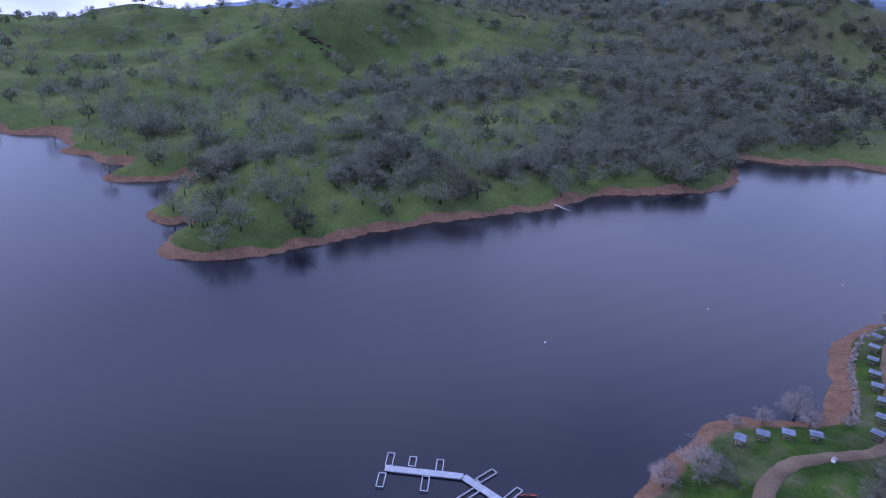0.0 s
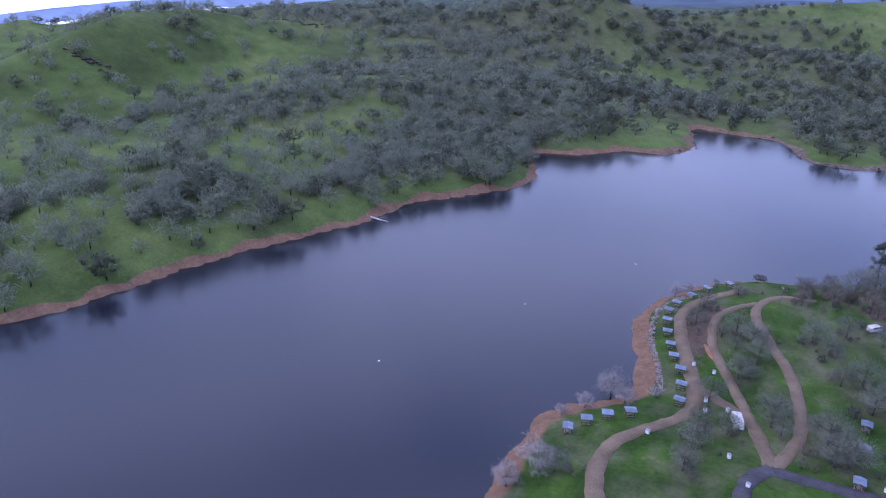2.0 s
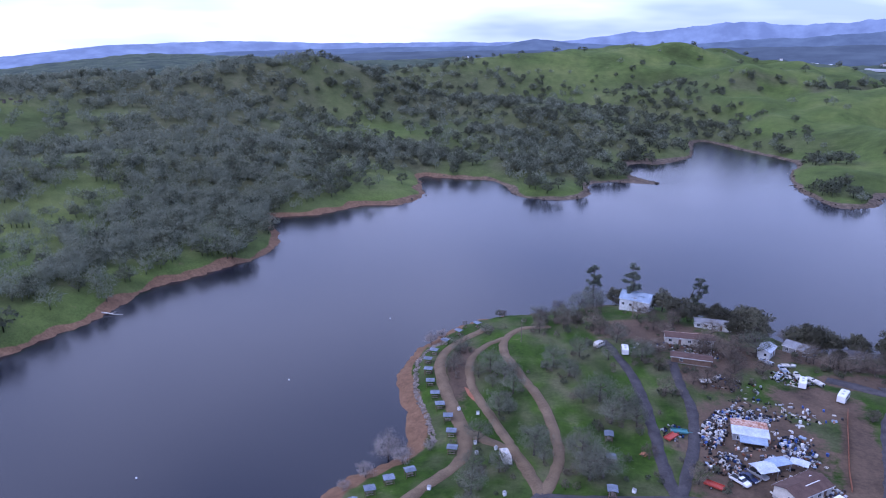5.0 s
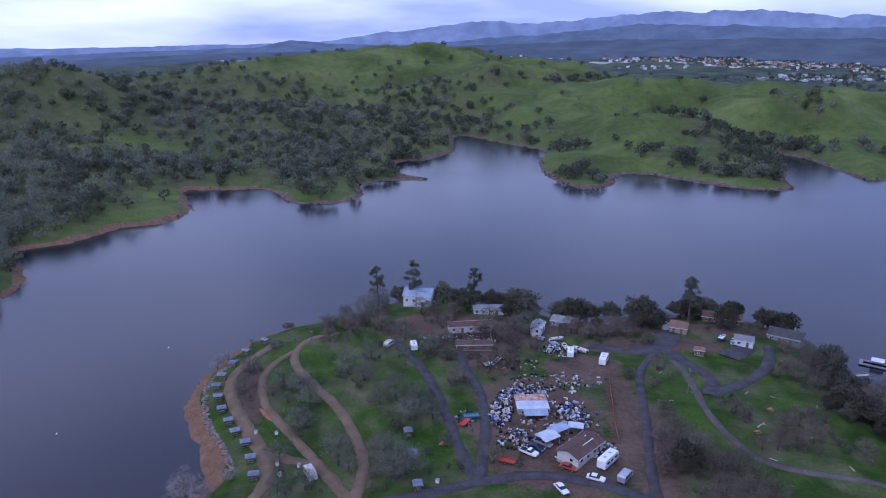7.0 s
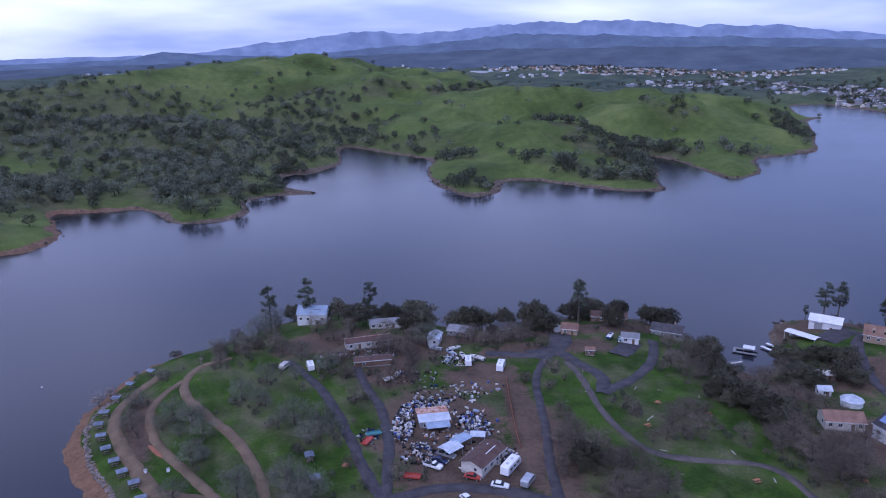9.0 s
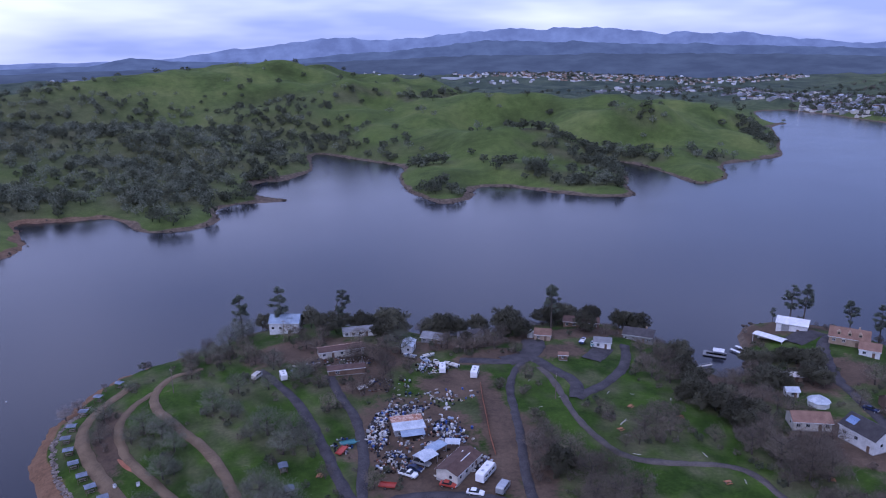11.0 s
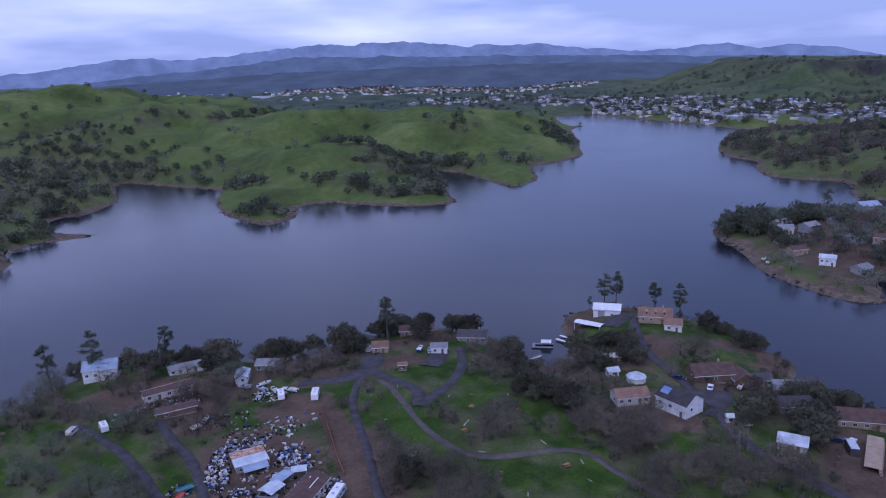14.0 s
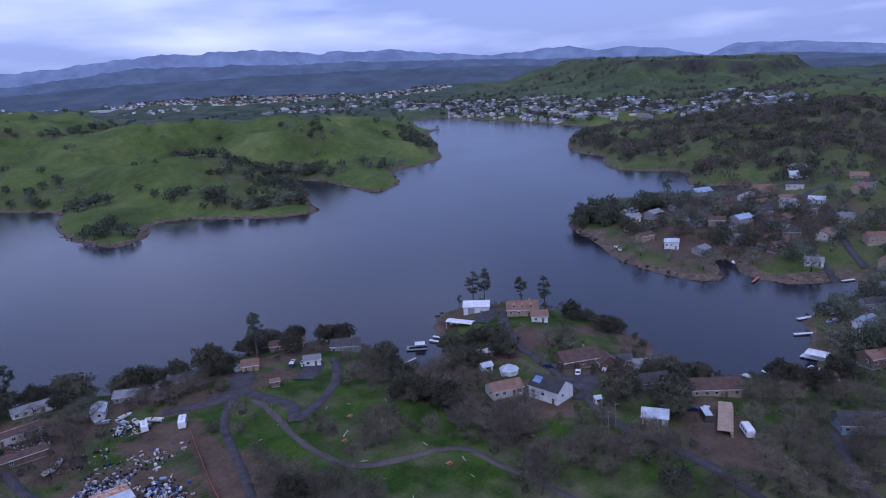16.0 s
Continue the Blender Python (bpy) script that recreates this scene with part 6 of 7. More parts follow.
# small scrap between the larger goods: offcuts, crates, parts and rags, too many to count
def scrap_material():
    mat = island_material("scrap", (0.02, 0.02, 0.022), (0.5, 0.5, 0.5), 0.6)
    r = next(n for n in mat.node_tree.nodes if n.type == "VALTORGB")
    r.color_ramp.interpolation = "CONSTANT"
    for e, p, c in zip(r.color_ramp.elements, (0.0, 0.36), ((0.022, 0.023, 0.026), (0.10, 0.075, 0.06))):
        e.position, e.color = p, (*c, 1)
    for p, c in ((0.24, (0.05, 0.055, 0.065)), (0.42, (0.035, 0.075, 0.22)), (0.46, (0.30, 0.31, 0.33)), (0.54, (0.62, 0.63, 0.65)), (0.76, (0.24, 0.10, 0.06))):
        r.color_ramp.elements.new(p).color = (*c, 1)
    for m in (n for n in mat.node_tree.nodes if n.type == "MATH"):
        m.inputs[1].default_value = {0.22: 0.8}.get(round(m.inputs[1].default_value, 2), 0.2)
    return mat


scrap_rng = np.random.RandomState(29)
cube_v = np.array([(a, b, c) for c in (0, 1) for a, b in ((-0.5, -0.5), (0.5, -0.5), (0.5, 0.5), (-0.5, 0.5))], float)
cube_f = np.array([(0, 3, 2, 1), (4, 5, 6, 7), (0, 1, 5, 4), (1, 2, 6, 5), (2, 3, 7, 6), (3, 0, 4, 7)])
SCRAP_HEAPS = [(190, 16, 195, 3.6, 11, -8), (130, 25, 207, 9, 2.8, 5), (150, 37.5, 192, 5, 8, 10), (120, 18, 178, 5, 6, 0), (120, 41, 240, 7, 7, 0), (90, 33, 213, 14, 7, 0), (80, 30, 184, 12, 12, 0), (60, 42, 172, 2, 5, -45), (110, 8, 252, 12, 6, 0), (50, 5, 190, 3, 5, 0), (70, 22, 228, 9, 5, 0)]
scraps = []
for count, cx, cy, rx, ry, turn in SCRAP_HEAPS:
    spots = np.array(scattered(scrap_rng, count, cx, cy, rx, ry, turn, 0, 1))
    zs = height(spots[:, 0], spots[:, 1])
    for (x, y, _), z in zip(spots, zs):
        sx, sy, sz = scrap_rng.uniform(0.25, 1.1), scrap_rng.uniform(0.15, 0.6), scrap_rng.uniform(0.08, 0.7)
        rot = np.array(Euler((scrap_rng.uniform(-0.3, 0.3), scrap_rng.uniform(-0.3, 0.3), scrap_rng.uniform(0, 6.28))).to_matrix())
        scraps.append(((cube_v * (sx, sy, sz)) @ rot.T + (x, y, z - 0.05), cube_f))
v_, f_ = join(scraps)
tagged(new("scrap", mesh_from("scrap", v_, f_, [scrap_material()])), "loose scrap, crates and rags strewn over the yard", "scrap", kind="stuff")

# boats and caravans laid up north of the yard
for n, (x, y, turn, long) in enumerate(((38.5, 246, 110, 6.2), (42.6, 243, 95, 5.6), (36.6, 238, 60, 5.0), (47.5, 240, 130, 6.6), (33.5, 251, 140, 5.6), (41, 251, 20, 5.2))):
    boat("motor_boat", "white motor boat on a trailer, laid up on rough grass", x, y, turn, long, CARWHITE, CREAM if n % 2 else BLUEROOF)
caravan("caravan", "white caravan laid up among boats", 43.5, 236.0, 80, 6.0, 2.3, 2.6, CARWHITE, CREAM, "caravan")
caravan("caravan", "white caravan on the lawn", -13.2, 240.5, 100, 5.4, 2.3, 2.6, CARWHITE, CREAM, "caravan")
caravan("camper_van", "cream camper van at the end of the lane", -22.5, 243.5, 60, 4.6, 2.0, 2.2, CREAM, CREAM)
sh = canopy("tarp_shelter", "pale cloth laid over a low frame", 13.5, 226.5, 20, 3.2, 2.4, 0.8, CREAM, TIMBER, 0.2, "tarpaulin")
boat("motor_boat", "white skiff in the grass", 17.5, 229.5, 60, 3.6, CARWHITE, CREAM)

# fence of red-brown boards beside the yard
fence = base_at("board_fence", "low red-brown board fence along the yard", "fence", 0, 0, 0, 0.0)
fence_line = smooth_line([(47.5, 176), (49, 190), (51.5, 206), (54, 221)], 1.5)
for (xa, ya), (xb, yb) in zip(fence_line, fence_line[1:]):
    ang = math.degrees(math.atan2(yb - ya, xb - xa))
    part("fence_panel", solid([((xa + xb) / 2, (ya + yb) / 2, ground_z((xa + xb) / 2, (ya + yb) / 2) + 0.5, 1.52, 0.07, 1.1, ang)]), REDSOIL, fence)

# ---------------------------------------------------------------- houses along the north shore
blue_house = house("lake_house", "white house with a pale blue metal roof behind tall pines", -13.5, 297.0, -12, 12.5, 8.0, 5.2, 2.6, WHITE, BLUEROOF, windows=4, ribs=0.6)
part("skylight", solid([(x_, -2.0, 6.75, 0.5, 0.7, 0.1) for x_ in (1.2, 2.2, 3.2)]), GLASS, blue_house)
house("mobile_home", "long mobile home with a rust-brown roof under bare trees", 8.0, 259.5, 8, 17.0, 5.2, 2.7, 0.9, CREAM, BROWNROOF, RUSTROOF, windows=5, door_at=-0.2)
house("mobile_home", "long white mobile home half hidden by trees", 17.0, 284.0, 3, 14.0, 5.0, 2.7, 0.8, WHITE, GREYROOF, windows=5)
house("store_shed", "low shed with a flat grey-brown roof", 9.0, 241.0, 2, 13.0, 4.2, 2.1, 0.4, BROWNWALL, BROWNROOF, windows=2, category="shed")
house("garage", "small white garage wrapped in pale sheeting", 34.5, 261.0, 70, 7.5, 4.5, 2.8, 0.9, WHITE, WHITEROOF, windows=2, category="garage")
house("cottage", "cottage with a grey roof among evergreen trees", 47.0, 272.0, -30, 9.5, 6.5, 2.7, 1.3, GREYWALL, GREYROOF, windows=3, category="cottage")
house("cottage", "cottage with a dark roof at the water's edge", 30.0, 286.0, 10, 8.5, 6.5, 2.8, 1.3, CREAM, DARKROOF, windows=3, category="cottage")
house("cottage", "cottage with a grey roof at the water's edge", 62.0, 272.0, 10, 9.0, 6.5, 2.8, 1.3, GREYWALL, DARKROOF, windows=3, category="cottage")
house("cabin", "small tan cabin with a terracotta hipped roof", 90.5, 262.0, -25, 6.4, 5.6, 2.6, 1.6, TANWALL, TANROOF, windows=2, category="cabin")
house("long_house", "long low house with a brown roof on the shore", 113.0, 277.0, -22, 15.0, 6.5, 2.8, 1.4, BROWNWALL, BROWNROOF, windows=5)
house("lake_house", "dark roofed house among trees at the water's edge", 131.5, 259.0, -35, 12.0, 8.0, 3.0, 1.9, GREYWALL, DARKROOF, windows=4, chimney=True)
house("cottage", "small house with a pale roof beside a boat", 110.5, 248.0, -25, 6.5, 5.0, 2.6, 1.2, WHITE, GREYROOF, windows=2, category="cottage")
boat("motor_boat", "blue and white boat on a trailer by the drive", 104.0, 252.5, 55, 6.2, BLUEPAINT, CARWHITE)
boat("motor_boat", "white boat under a teal cover", 106.5, 248.5, 70, 5.2, CARWHITE, TEALTARP)
house("pump_house", "small brown hut on a round gravel island", 90.0, 237.0, -20, 3.2, 2.6, 2.1, 0.6, BROWNWALL, TANROOF, windows=1, category="hut")
tank = base_at("water_tank", "pale domed water tank behind the cabin", "tank", 86.5, 266.0)
part("shell", drum(1.5, 2.6, 0, 20), WHITE, tank)
part("dome", drum(1.5, 0.7, 2.6, 20, top=0.2), WHITE, tank)
stump = base_at("dead_pine", "bare leaning trunk of a dead pine", "dead tree", 6.0, 300.0)
v_, f_ = tube([(0, 0, -0.5), (1.2, 0, 6), (3.2, 0, 12.5)], [0.4, 0.3, 0.12], 8)
dead = new("trunk", mesh_from("trunk", v_, f_, [BARK]))
dead.parent = stump

# ---------------------------------------------------------------- the eastern point
barn = house("barn", "white metal barn with a white standing-seam roof", 199.5, 254.0, -42, 12.0, 8.5, 4.0, 1.6, WHITE, WHITE, windows=2, ribs=0.7, category="barn", z=4.8)
part("barn_door", solid([(-2.4, -4.33, 1.7, 3.0, 0.1, 3.3)], 0.02), GREYWALL, barn)
lodge = house("lodge", "large brown lodge with three dormers in the roof", 208.5, 232.0, -42, 14.0, 8.0, 3.4, 2.8, TANWALL, TANROOF, windows=4, chimney=True, dormers=3, z=7.0)
house("lodge_wing", "white-walled garage wing with a brown roof", 208.0, 220.5, -42, 7.0, 7.0, 3.0, 1.9, WHITE, TANROOF, windows=2, category="garage", z=7.0)
bh = canopy("boathouse", "long white roofed boathouse at the dock", 184.0, 247.0, -62, 12.5, 4.6, 3.0, WHITE, WHITE, 0.5, "boathouse", z=3.0)
part("back_wall", solid([(0, 2.1, 1.3, 12.0, 0.15, 2.8)]), CREAM, bh)
pier = base_at("pier", "white forked pier with two boat berths", "pier", 0, 0, 0, 0.0)
for (xa, ya), (xb, yb), wide in (((185, 238), (172.0, 239.5), 1.6), ((172.0, 239.5), (168.5, 250.0), 1.4), ((175.5, 239.3), (172.5, 252.5), 1.4)):
    run, ang = math.hypot(xb - xa, yb - ya), math.degrees(math.atan2(yb - ya, xb - xa))
    z_ = 0.7
    part("deck", solid([((xa + xb) / 2, (ya + yb) / 2, z_, run, wide, 0.16, ang)]), WHITE, pier)
    for f_ in (0.1, 0.5, 0.9):
        part("pile", drum(0.12, 3.2, -2.6, 8, xa + (xb - xa) * f_, ya + (yb - ya) * f_), TIMBER, pier)
float_dock = base_at("floating_dock", "grey floating dock with a small white boat lift", "dock", 159.5, 247.0, -35, 0.0)
part("deck", solid([(0, -1.9, 0.4, 9.0, 1.4, 0.3), (0, 1.9, 0.4, 9.0, 1.4, 0.3), (-3.9, 0, 0.4, 1.2, 2.4, 0.3)]), GREYROOF, float_dock)
for sx in (-0.5, 3.2):
    for sy in (-1.9, 1.9):
        part("post", solid([(sx, sy, 1.4, 0.1, 0.1, 2.0)]), ALU, float_dock)
part("lift_roof", prism([(-2.0, 2.35), (0, 2.75), (2.0, 2.35), (2.0, 2.45), (0, 2.87), (-2.0, 2.45)], -0.8, 3.6), WHITE, float_dock)
gang = base_at("gangway", "pale narrow gangway from the bank to the water", "gangway", 148.0, 236.5, 8, 0.0)
part("deck", solid([(0, 0, 0.9, 9.0, 1.0, 0.14)]), CREAM, gang)
part("rail", solid([(0, 0.48, 1.5, 9.0, 0.06, 0.06), (0, -0.48, 1.5, 9.0, 0.06, 0.06)]), ALU, gang)
for sx in (-4, 0, 4):
    part("pile", solid([(sx, 0.48, 0.0, 0.1, 0.1, 3.0), (sx, -0.48, 0.0, 0.1, 0.1, 3.0)]), ALU, gang)

solar_home = house("house", "pale house with solar panels on its dark roof", 155.5, 161.2, -80, 11.5, 9.0, 4.4, 2.8, WHITE, DARKROOF, windows=3, door_at=0.35)
solar_row(solar_home, 4.4, 2.8, 9.0, -4.6, 3)
house("house", "house with a terracotta shingle roof", 146.0, 174.0, -18, 11.0, 7.0, 2.8, 1.8, CREAM, TANROOF, windows=4)
house("metal_shed", "pale metal gabled shed on the lawn", 166.5, 127.5, -55, 7.5, 6.0, 2.6, 1.5, CREAM, WHITEROOF, windows=1, ribs=0.6, category="shed")
house("big_house", "large brown roofed house with a paved forecourt", 184.5, 176.5, -22, 15.0, 9.5, 3.0, 2.6, BROWNWALL, BROWNROOF, windows=5, chimney=True)
house("big_house", "wing of a brown roofed house", 191.5, 169.5, 68, 9.0, 7.0, 3.0, 2.1, BROWNWALL, BROWNROOF, windows=3)
house("store_shed", "beige flat-roofed shed among trees", 166.5, 209.5, -20, 7.0, 3.6, 2.2, 0.35, TANWALL, CREAM, windows=2, category="shed")
pav = base_at("pavilion", "white octagonal tent with a pointed roof", "tent", 159.0, 186.0)
part("wall", drum(3.3, 2.3, 0, 8), WHITE, pav)
part("roof", drum(3.7, 1.9, 2.3, 8, top=0.15), WHITEROOF, pav)
house("cabin", "little white cabin among bare trees", 156.0, 195.5, -15, 4.0, 3.0, 2.2, 0.9, WHITE, WHITEROOF, windows=1, category="cabin")
house("garden_shed", "small pale hut on the lawn", 162.5, 147.0, -30, 2.2, 2.0, 2.0, 0.7, CREAM, WHITEROOF, windows=1, category="hut", over=0.2)
house("house", "grey house glimpsed through bare trees", 189.5, 146.0, -28, 10.0, 7.0, 2.8, 1.9, GREYWALL, DARKROOF, windows=3)
house("house", "grey house with a pale terrace by the water", 204.5, 160.5, -35, 10.0, 7.0, 2.8, 1.7, GREYWALL, GREYROOF, windows=3)
house("house", "house with a white porch near the spit", 199.0, 168.0, -30, 8.0, 6.0, 2.6, 1.4, WHITE, DARKROOF, windows=3)
house("long_house", "long house with a brown roof above a bare yard", 200.0, 129.5, -40, 16.0, 8.5, 3.0, 2.3, TANWALL, BROWNROOF, windows=5)
house("house", "blue-grey house behind leafless trees", 205.0, 85.0, -45, 13.0, 8.0, 3.0, 2.4, BLUEROOF, DARKROOF, windows=4)
house("cottage", "reddish roofed cottage on the shore", 232.0, 110.0, -45, 10.0, 7.0, 2.8, 1.6, BROWNWALL, TANROOF, windows=3, category="cottage")
house("house", "dark roofed house near the inlet", 215.0, 146.0, -40, 9.0, 7.0, 2.8, 1.6, GREYWALL, DARKROOF, windows=3)
car("car", "white car in front of the dark roofed house", 176.5, 168.5, 40, CARWHITE)
car("car", "dark car in front of the dark roofed house", 172.0, 178.5, -60, NAVY)
car("car", "white car on the bare yard", 184.5, 122.0, 20, CARWHITE)
car("car", "dark car on the bare yard", 181.5, 124.5, -30, NAVY)
caravan("truck", "white box truck parked under trees", 178.7, 104.5, 50, 6.5, 2.3, 2.8, CARWHITE, ALU, "truck", 0)
cont = base_at("container", "black shipping container on the bare yard", "container", 179.6, 118.5, 50)
part("body", solid([(0, 0, 1.3, 6.0, 2.4, 2.6)], 0.03), DARKROOF, cont)
part("rib", solid([(x_ * 0.5, s * 1.22, 1.3, 0.12, 0.06, 2.3) for x_ in range(-5, 6) for s in (-1, 1)]), DARKROOF, cont)
part("roof_sheet", solid([(0, 0, 2.64, 5.9, 2.3, 0.05)]), WHITEROOF, cont)
wall_ = base_at("retaining_wall", "tan block retaining wall along the bare yard", "wall", 182.5, 111.5, 32)
for r_ in range(4):
    for k_ in range(9):
        part("block", solid([(-9 + k_ * 2.1 + (r_ % 2) * 0.5, 0.12 * r_, 0.25 + r_ * 0.5, 2.05, 0.7, 0.48)], 0.03), TANWALL, wall_)
part("paving", solid([(0, 2.3, 2.0, 19.0, 3.8, 0.16)]), TANWALL, wall_, "tan paving behind the wall")


def utility_pole(x, y):
    ob = base_at("utility_pole", "dark timber utility pole with a crossarm", "pole", x, y, 30, group="utility poles")
    part("pole", drum(0.15, 9.5, -0.5, 9, top=0.1), TIMBER, ob)
    arm = part("crossarm", solid([(0, 0, 8.3, 2.2, 0.12, 0.14)]), TIMBER, ob)
    part("insulator", solid([(x_, 0, 8.45, 0.08, 0.08, 0.16) for x_ in (-0.95, -0.4, 0.4, 0.95)]), CREAM, arm)
    return ob


first_pole = utility_pole(147.8, 129.9)
for x, y in ((154.0, 132.4), (-50.5, 240), (1, 268), (-14, 283), (76, 206)):
    copy_thing(first_pole, pose(x, y, ground_z(x, y), 0, 0, x))

# lawn furniture, logs and cut branches
first_table = base_at("picnic_table", "weathered orange-brown picnic table on the lawn", "table", 88.0, 181.5, 20, group="picnic tables")
part("tabletop", solid([(0, 0, 0.74, 1.8, 0.75, 0.06)], 0.01), ORANGE, first_table)
for s in (-1, 1):
    part("bench", solid([(0, s * 0.7, 0.45, 1.8, 0.27, 0.05)]), ORANGE, first_table)
    part("leg", solid([(s * 0.6, 0, 0.36, 0.08, 1.5, 0.08), (s * 0.6, 0, 0.36, 0.08, 0.1, 0.74)]), TIMBER, first_table)
for x, y, turn in ((98, 196, 40), (110, 186, 10), (104, 150, 5), (132, 146, 60), (140, 120, 15), (-2, 176, 70)):
    copy_thing(first_table, pose(x, y, ground_z(x, y), 0, 0, turn))
log = base_at("log", "pale fallen log in the grass", "log", 91, 186, 40, group="fallen logs")
v_, f_ = tube([(-2.2, 0, 0.1), (-0.4, 0.15, 0.16), (1.4, 0, 0.12), (2.4, 0.3, 0.2)], [0.17, 0.16, 0.12, 0.05], 7)
stem = new("stem", mesh_from("stem", v_, f_, [CREAM]))
stem.parent = log
v_, f_ = tube([(0.6, 0.05, 0.14), (1.3, -0.9, 0.3)], [0.07, 0.02], 5)
twig = new("branch_stub", mesh_from("branch_stub", v_, f_, [CREAM]))
twig.parent = log
log_rng = random.Random(8)
for cx, cy, rx, ry, n in ((76, 208, 8, 14, 6), (112, 175, 26, 14, 12), (100, 200, 16, 10, 6), (125, 145, 20, 12, 10), (90, 150, 14, 10, 6), (24, 226, 10, 6, 6), (70, 172, 6, 14, 4), (0, 250, 12, 10, 4)):
    for _ in range((n + 1) // 2):
        x, y = cx + log_rng.uniform(-rx, rx), cy + log_rng.uniform(-ry, ry)
        ob = copy_thing(log, pose(x, y, ground_z(x, y), 0, 0, log_rng.uniform(0, 360)))
        k_ = log_rng.uniform(0.25, 0.55)
        ob.scale = (k_, k_, k_)

# white boats and goods kept beside the brown roofed house
for x, y, turn, long in ((203, 172, 20, 5.4), (207, 168, 70, 4.6), (199, 176, 110, 4.8), (209, 164, 40, 4.2), (187, 165, 30, 4.6)):
    boat("motor_boat", "white motor boat laid up among bare trees", x, y, turn, long, CARWHITE, CREAM)
# a bleached trunk fallen from the west bank into the water
snag = base_at("driftwood_snag", "bleached fallen trunk lying into the water", "dead tree", -229, 223, 10, 0.3)
v_, f_ = tube([(-4, 0, 0.6), (0, 0.3, 0.35), (4, -0.2, 0.2), (8, 0.4, 0.1)], [0.35, 0.30, 0.22, 0.08], 7)
for part_name, (v_, f_) in (("trunk", (v_, f_)), ("branch", tube([(2, 0, 0.3), (4, 1.6, 0.8)], [0.12, 0.04], 5)), ("branch", tube([(4, 0, 0.2), (6, -1.4, 0.7)], [0.10, 0.03], 5))):
    limb = new(part_name, mesh_from(part_name, v_, f_, [CREAM]))
    limb.parent = snag


def boulders(name, label, xy, z, seed, low, high):
    """Many rough stones as one mass."""
    rng = np.random.RandomState(seed)
    bm_ = bmesh.new()
    bmesh.ops.create_icosphere(bm_, subdivisions=1, radius=0.5)
    base_v = np.array([v.co[:] for v in bm_.verts])
    base_f = np.array([[v.index for v in f.verts] for f in bm_.faces])
    bm_.free()
    pieces = []
    for (x, y), zz in zip(xy, z):
        v = base_v * rng.uniform(0.65, 1.3, (len(base_v), 1)) * rng.uniform(low, high) * [rng.uniform(0.8, 1.6), rng.uniform(0.8, 1.3), 0.6]
        a = rng.uniform(0, 6.28)
        pieces.append((np.stack([v[:, 0] * math.cos(a) - v[:, 1] * math.sin(a) + x, v[:, 0] * math.sin(a) + v[:, 1] * math.cos(a) + y, v[:, 2] + zz], -1), base_f))
    v, f = join(pieces)
    me = mesh_from(name, v, f, [SHORE_STONE])
    me.polygons.foreach_set("use_smooth", np.zeros(len(f), bool))
    return tagged(new(name, me), label, "rocks", kind="stuff")


SHORE_STONE = island_material("shore_stone", (0.055, 0.048, 0.042), (0.20, 0.17, 0.14), 0.95)
brng = np.random.RandomState(91)
seg = np.roll(RING, -1, 0) - RING
runs = np.linalg.norm(seg, axis=1)
pts = np.concatenate([RING[i_] + seg[i_] * brng.uniform(0, 1, (max(int(runs[i_] / 1.6), 1), 1)) for i_ in range(len(RING))])
pts = pts + brng.normal(0, 1.3, pts.shape)
lie = waves2(pts[:, 0], pts[:, 1], 40, 77) + 0.5 * waves2(pts[:, 0], pts[:, 1], 12, 78)
north_side = (pts[:, 1] > 120) & (np.hypot(pts[:, 0], pts[:, 1]) < 1000) & ((pts[:, 0] > -60) | (pts[:, 1] > 480)) & ((pts[:, 0] > 300) | (pts[:, 1] > 340) | ((pts[:, 0] > 165) & (pts[:, 1] > 225)))
pts = pts[north_side & (lie > -0.25)]
boulders("shore_rocks", "broken grey-brown rocks along the waterline", pts, np.maximum(height(pts[:, 0], pts[:, 1]), -0.1) + 0.05, 92, 0.7, 2.4)
crop = np.concatenate([np.column_stack([np.linspace(xa, xb, n) + brng.normal(0, 3, n), np.linspace(ya, yb, n) + brng.normal(0, 3, n)]) for xa, ya, xb, yb, n in OUTCROPS])
boulders("hill_outcrop", "dark rock outcrop along the hill's brow", crop, height(crop[:, 0], crop[:, 1]) + 0.3, 93, 1.5, 4.0)

# ---------------------------------------------------------------- the far inlet and its houses
far_rng = random.Random(15)
WALLS, ROOFS = [WHITE, CREAM, GREYWALL, TANWALL, BROWNWALL], [GREYROOF, DARKROOF, BROWNROOF, TANROOF, WHITEROOF, BLUEROOF]
ROOF_WORD = {"grey_shingles": "grey", "charcoal_shingles": "charcoal", "brown_shingles": "brown", "terracotta_shingles": "terracotta", "pale_metal_roof": "pale metal", "blue_grey_metal_roof": "blue-grey metal"}
WALL_WORD = {"white_paint": "white", "cream_siding": "cream", "grey_siding": "grey", "tan_stucco": "tan", "brown_siding": "brown"}
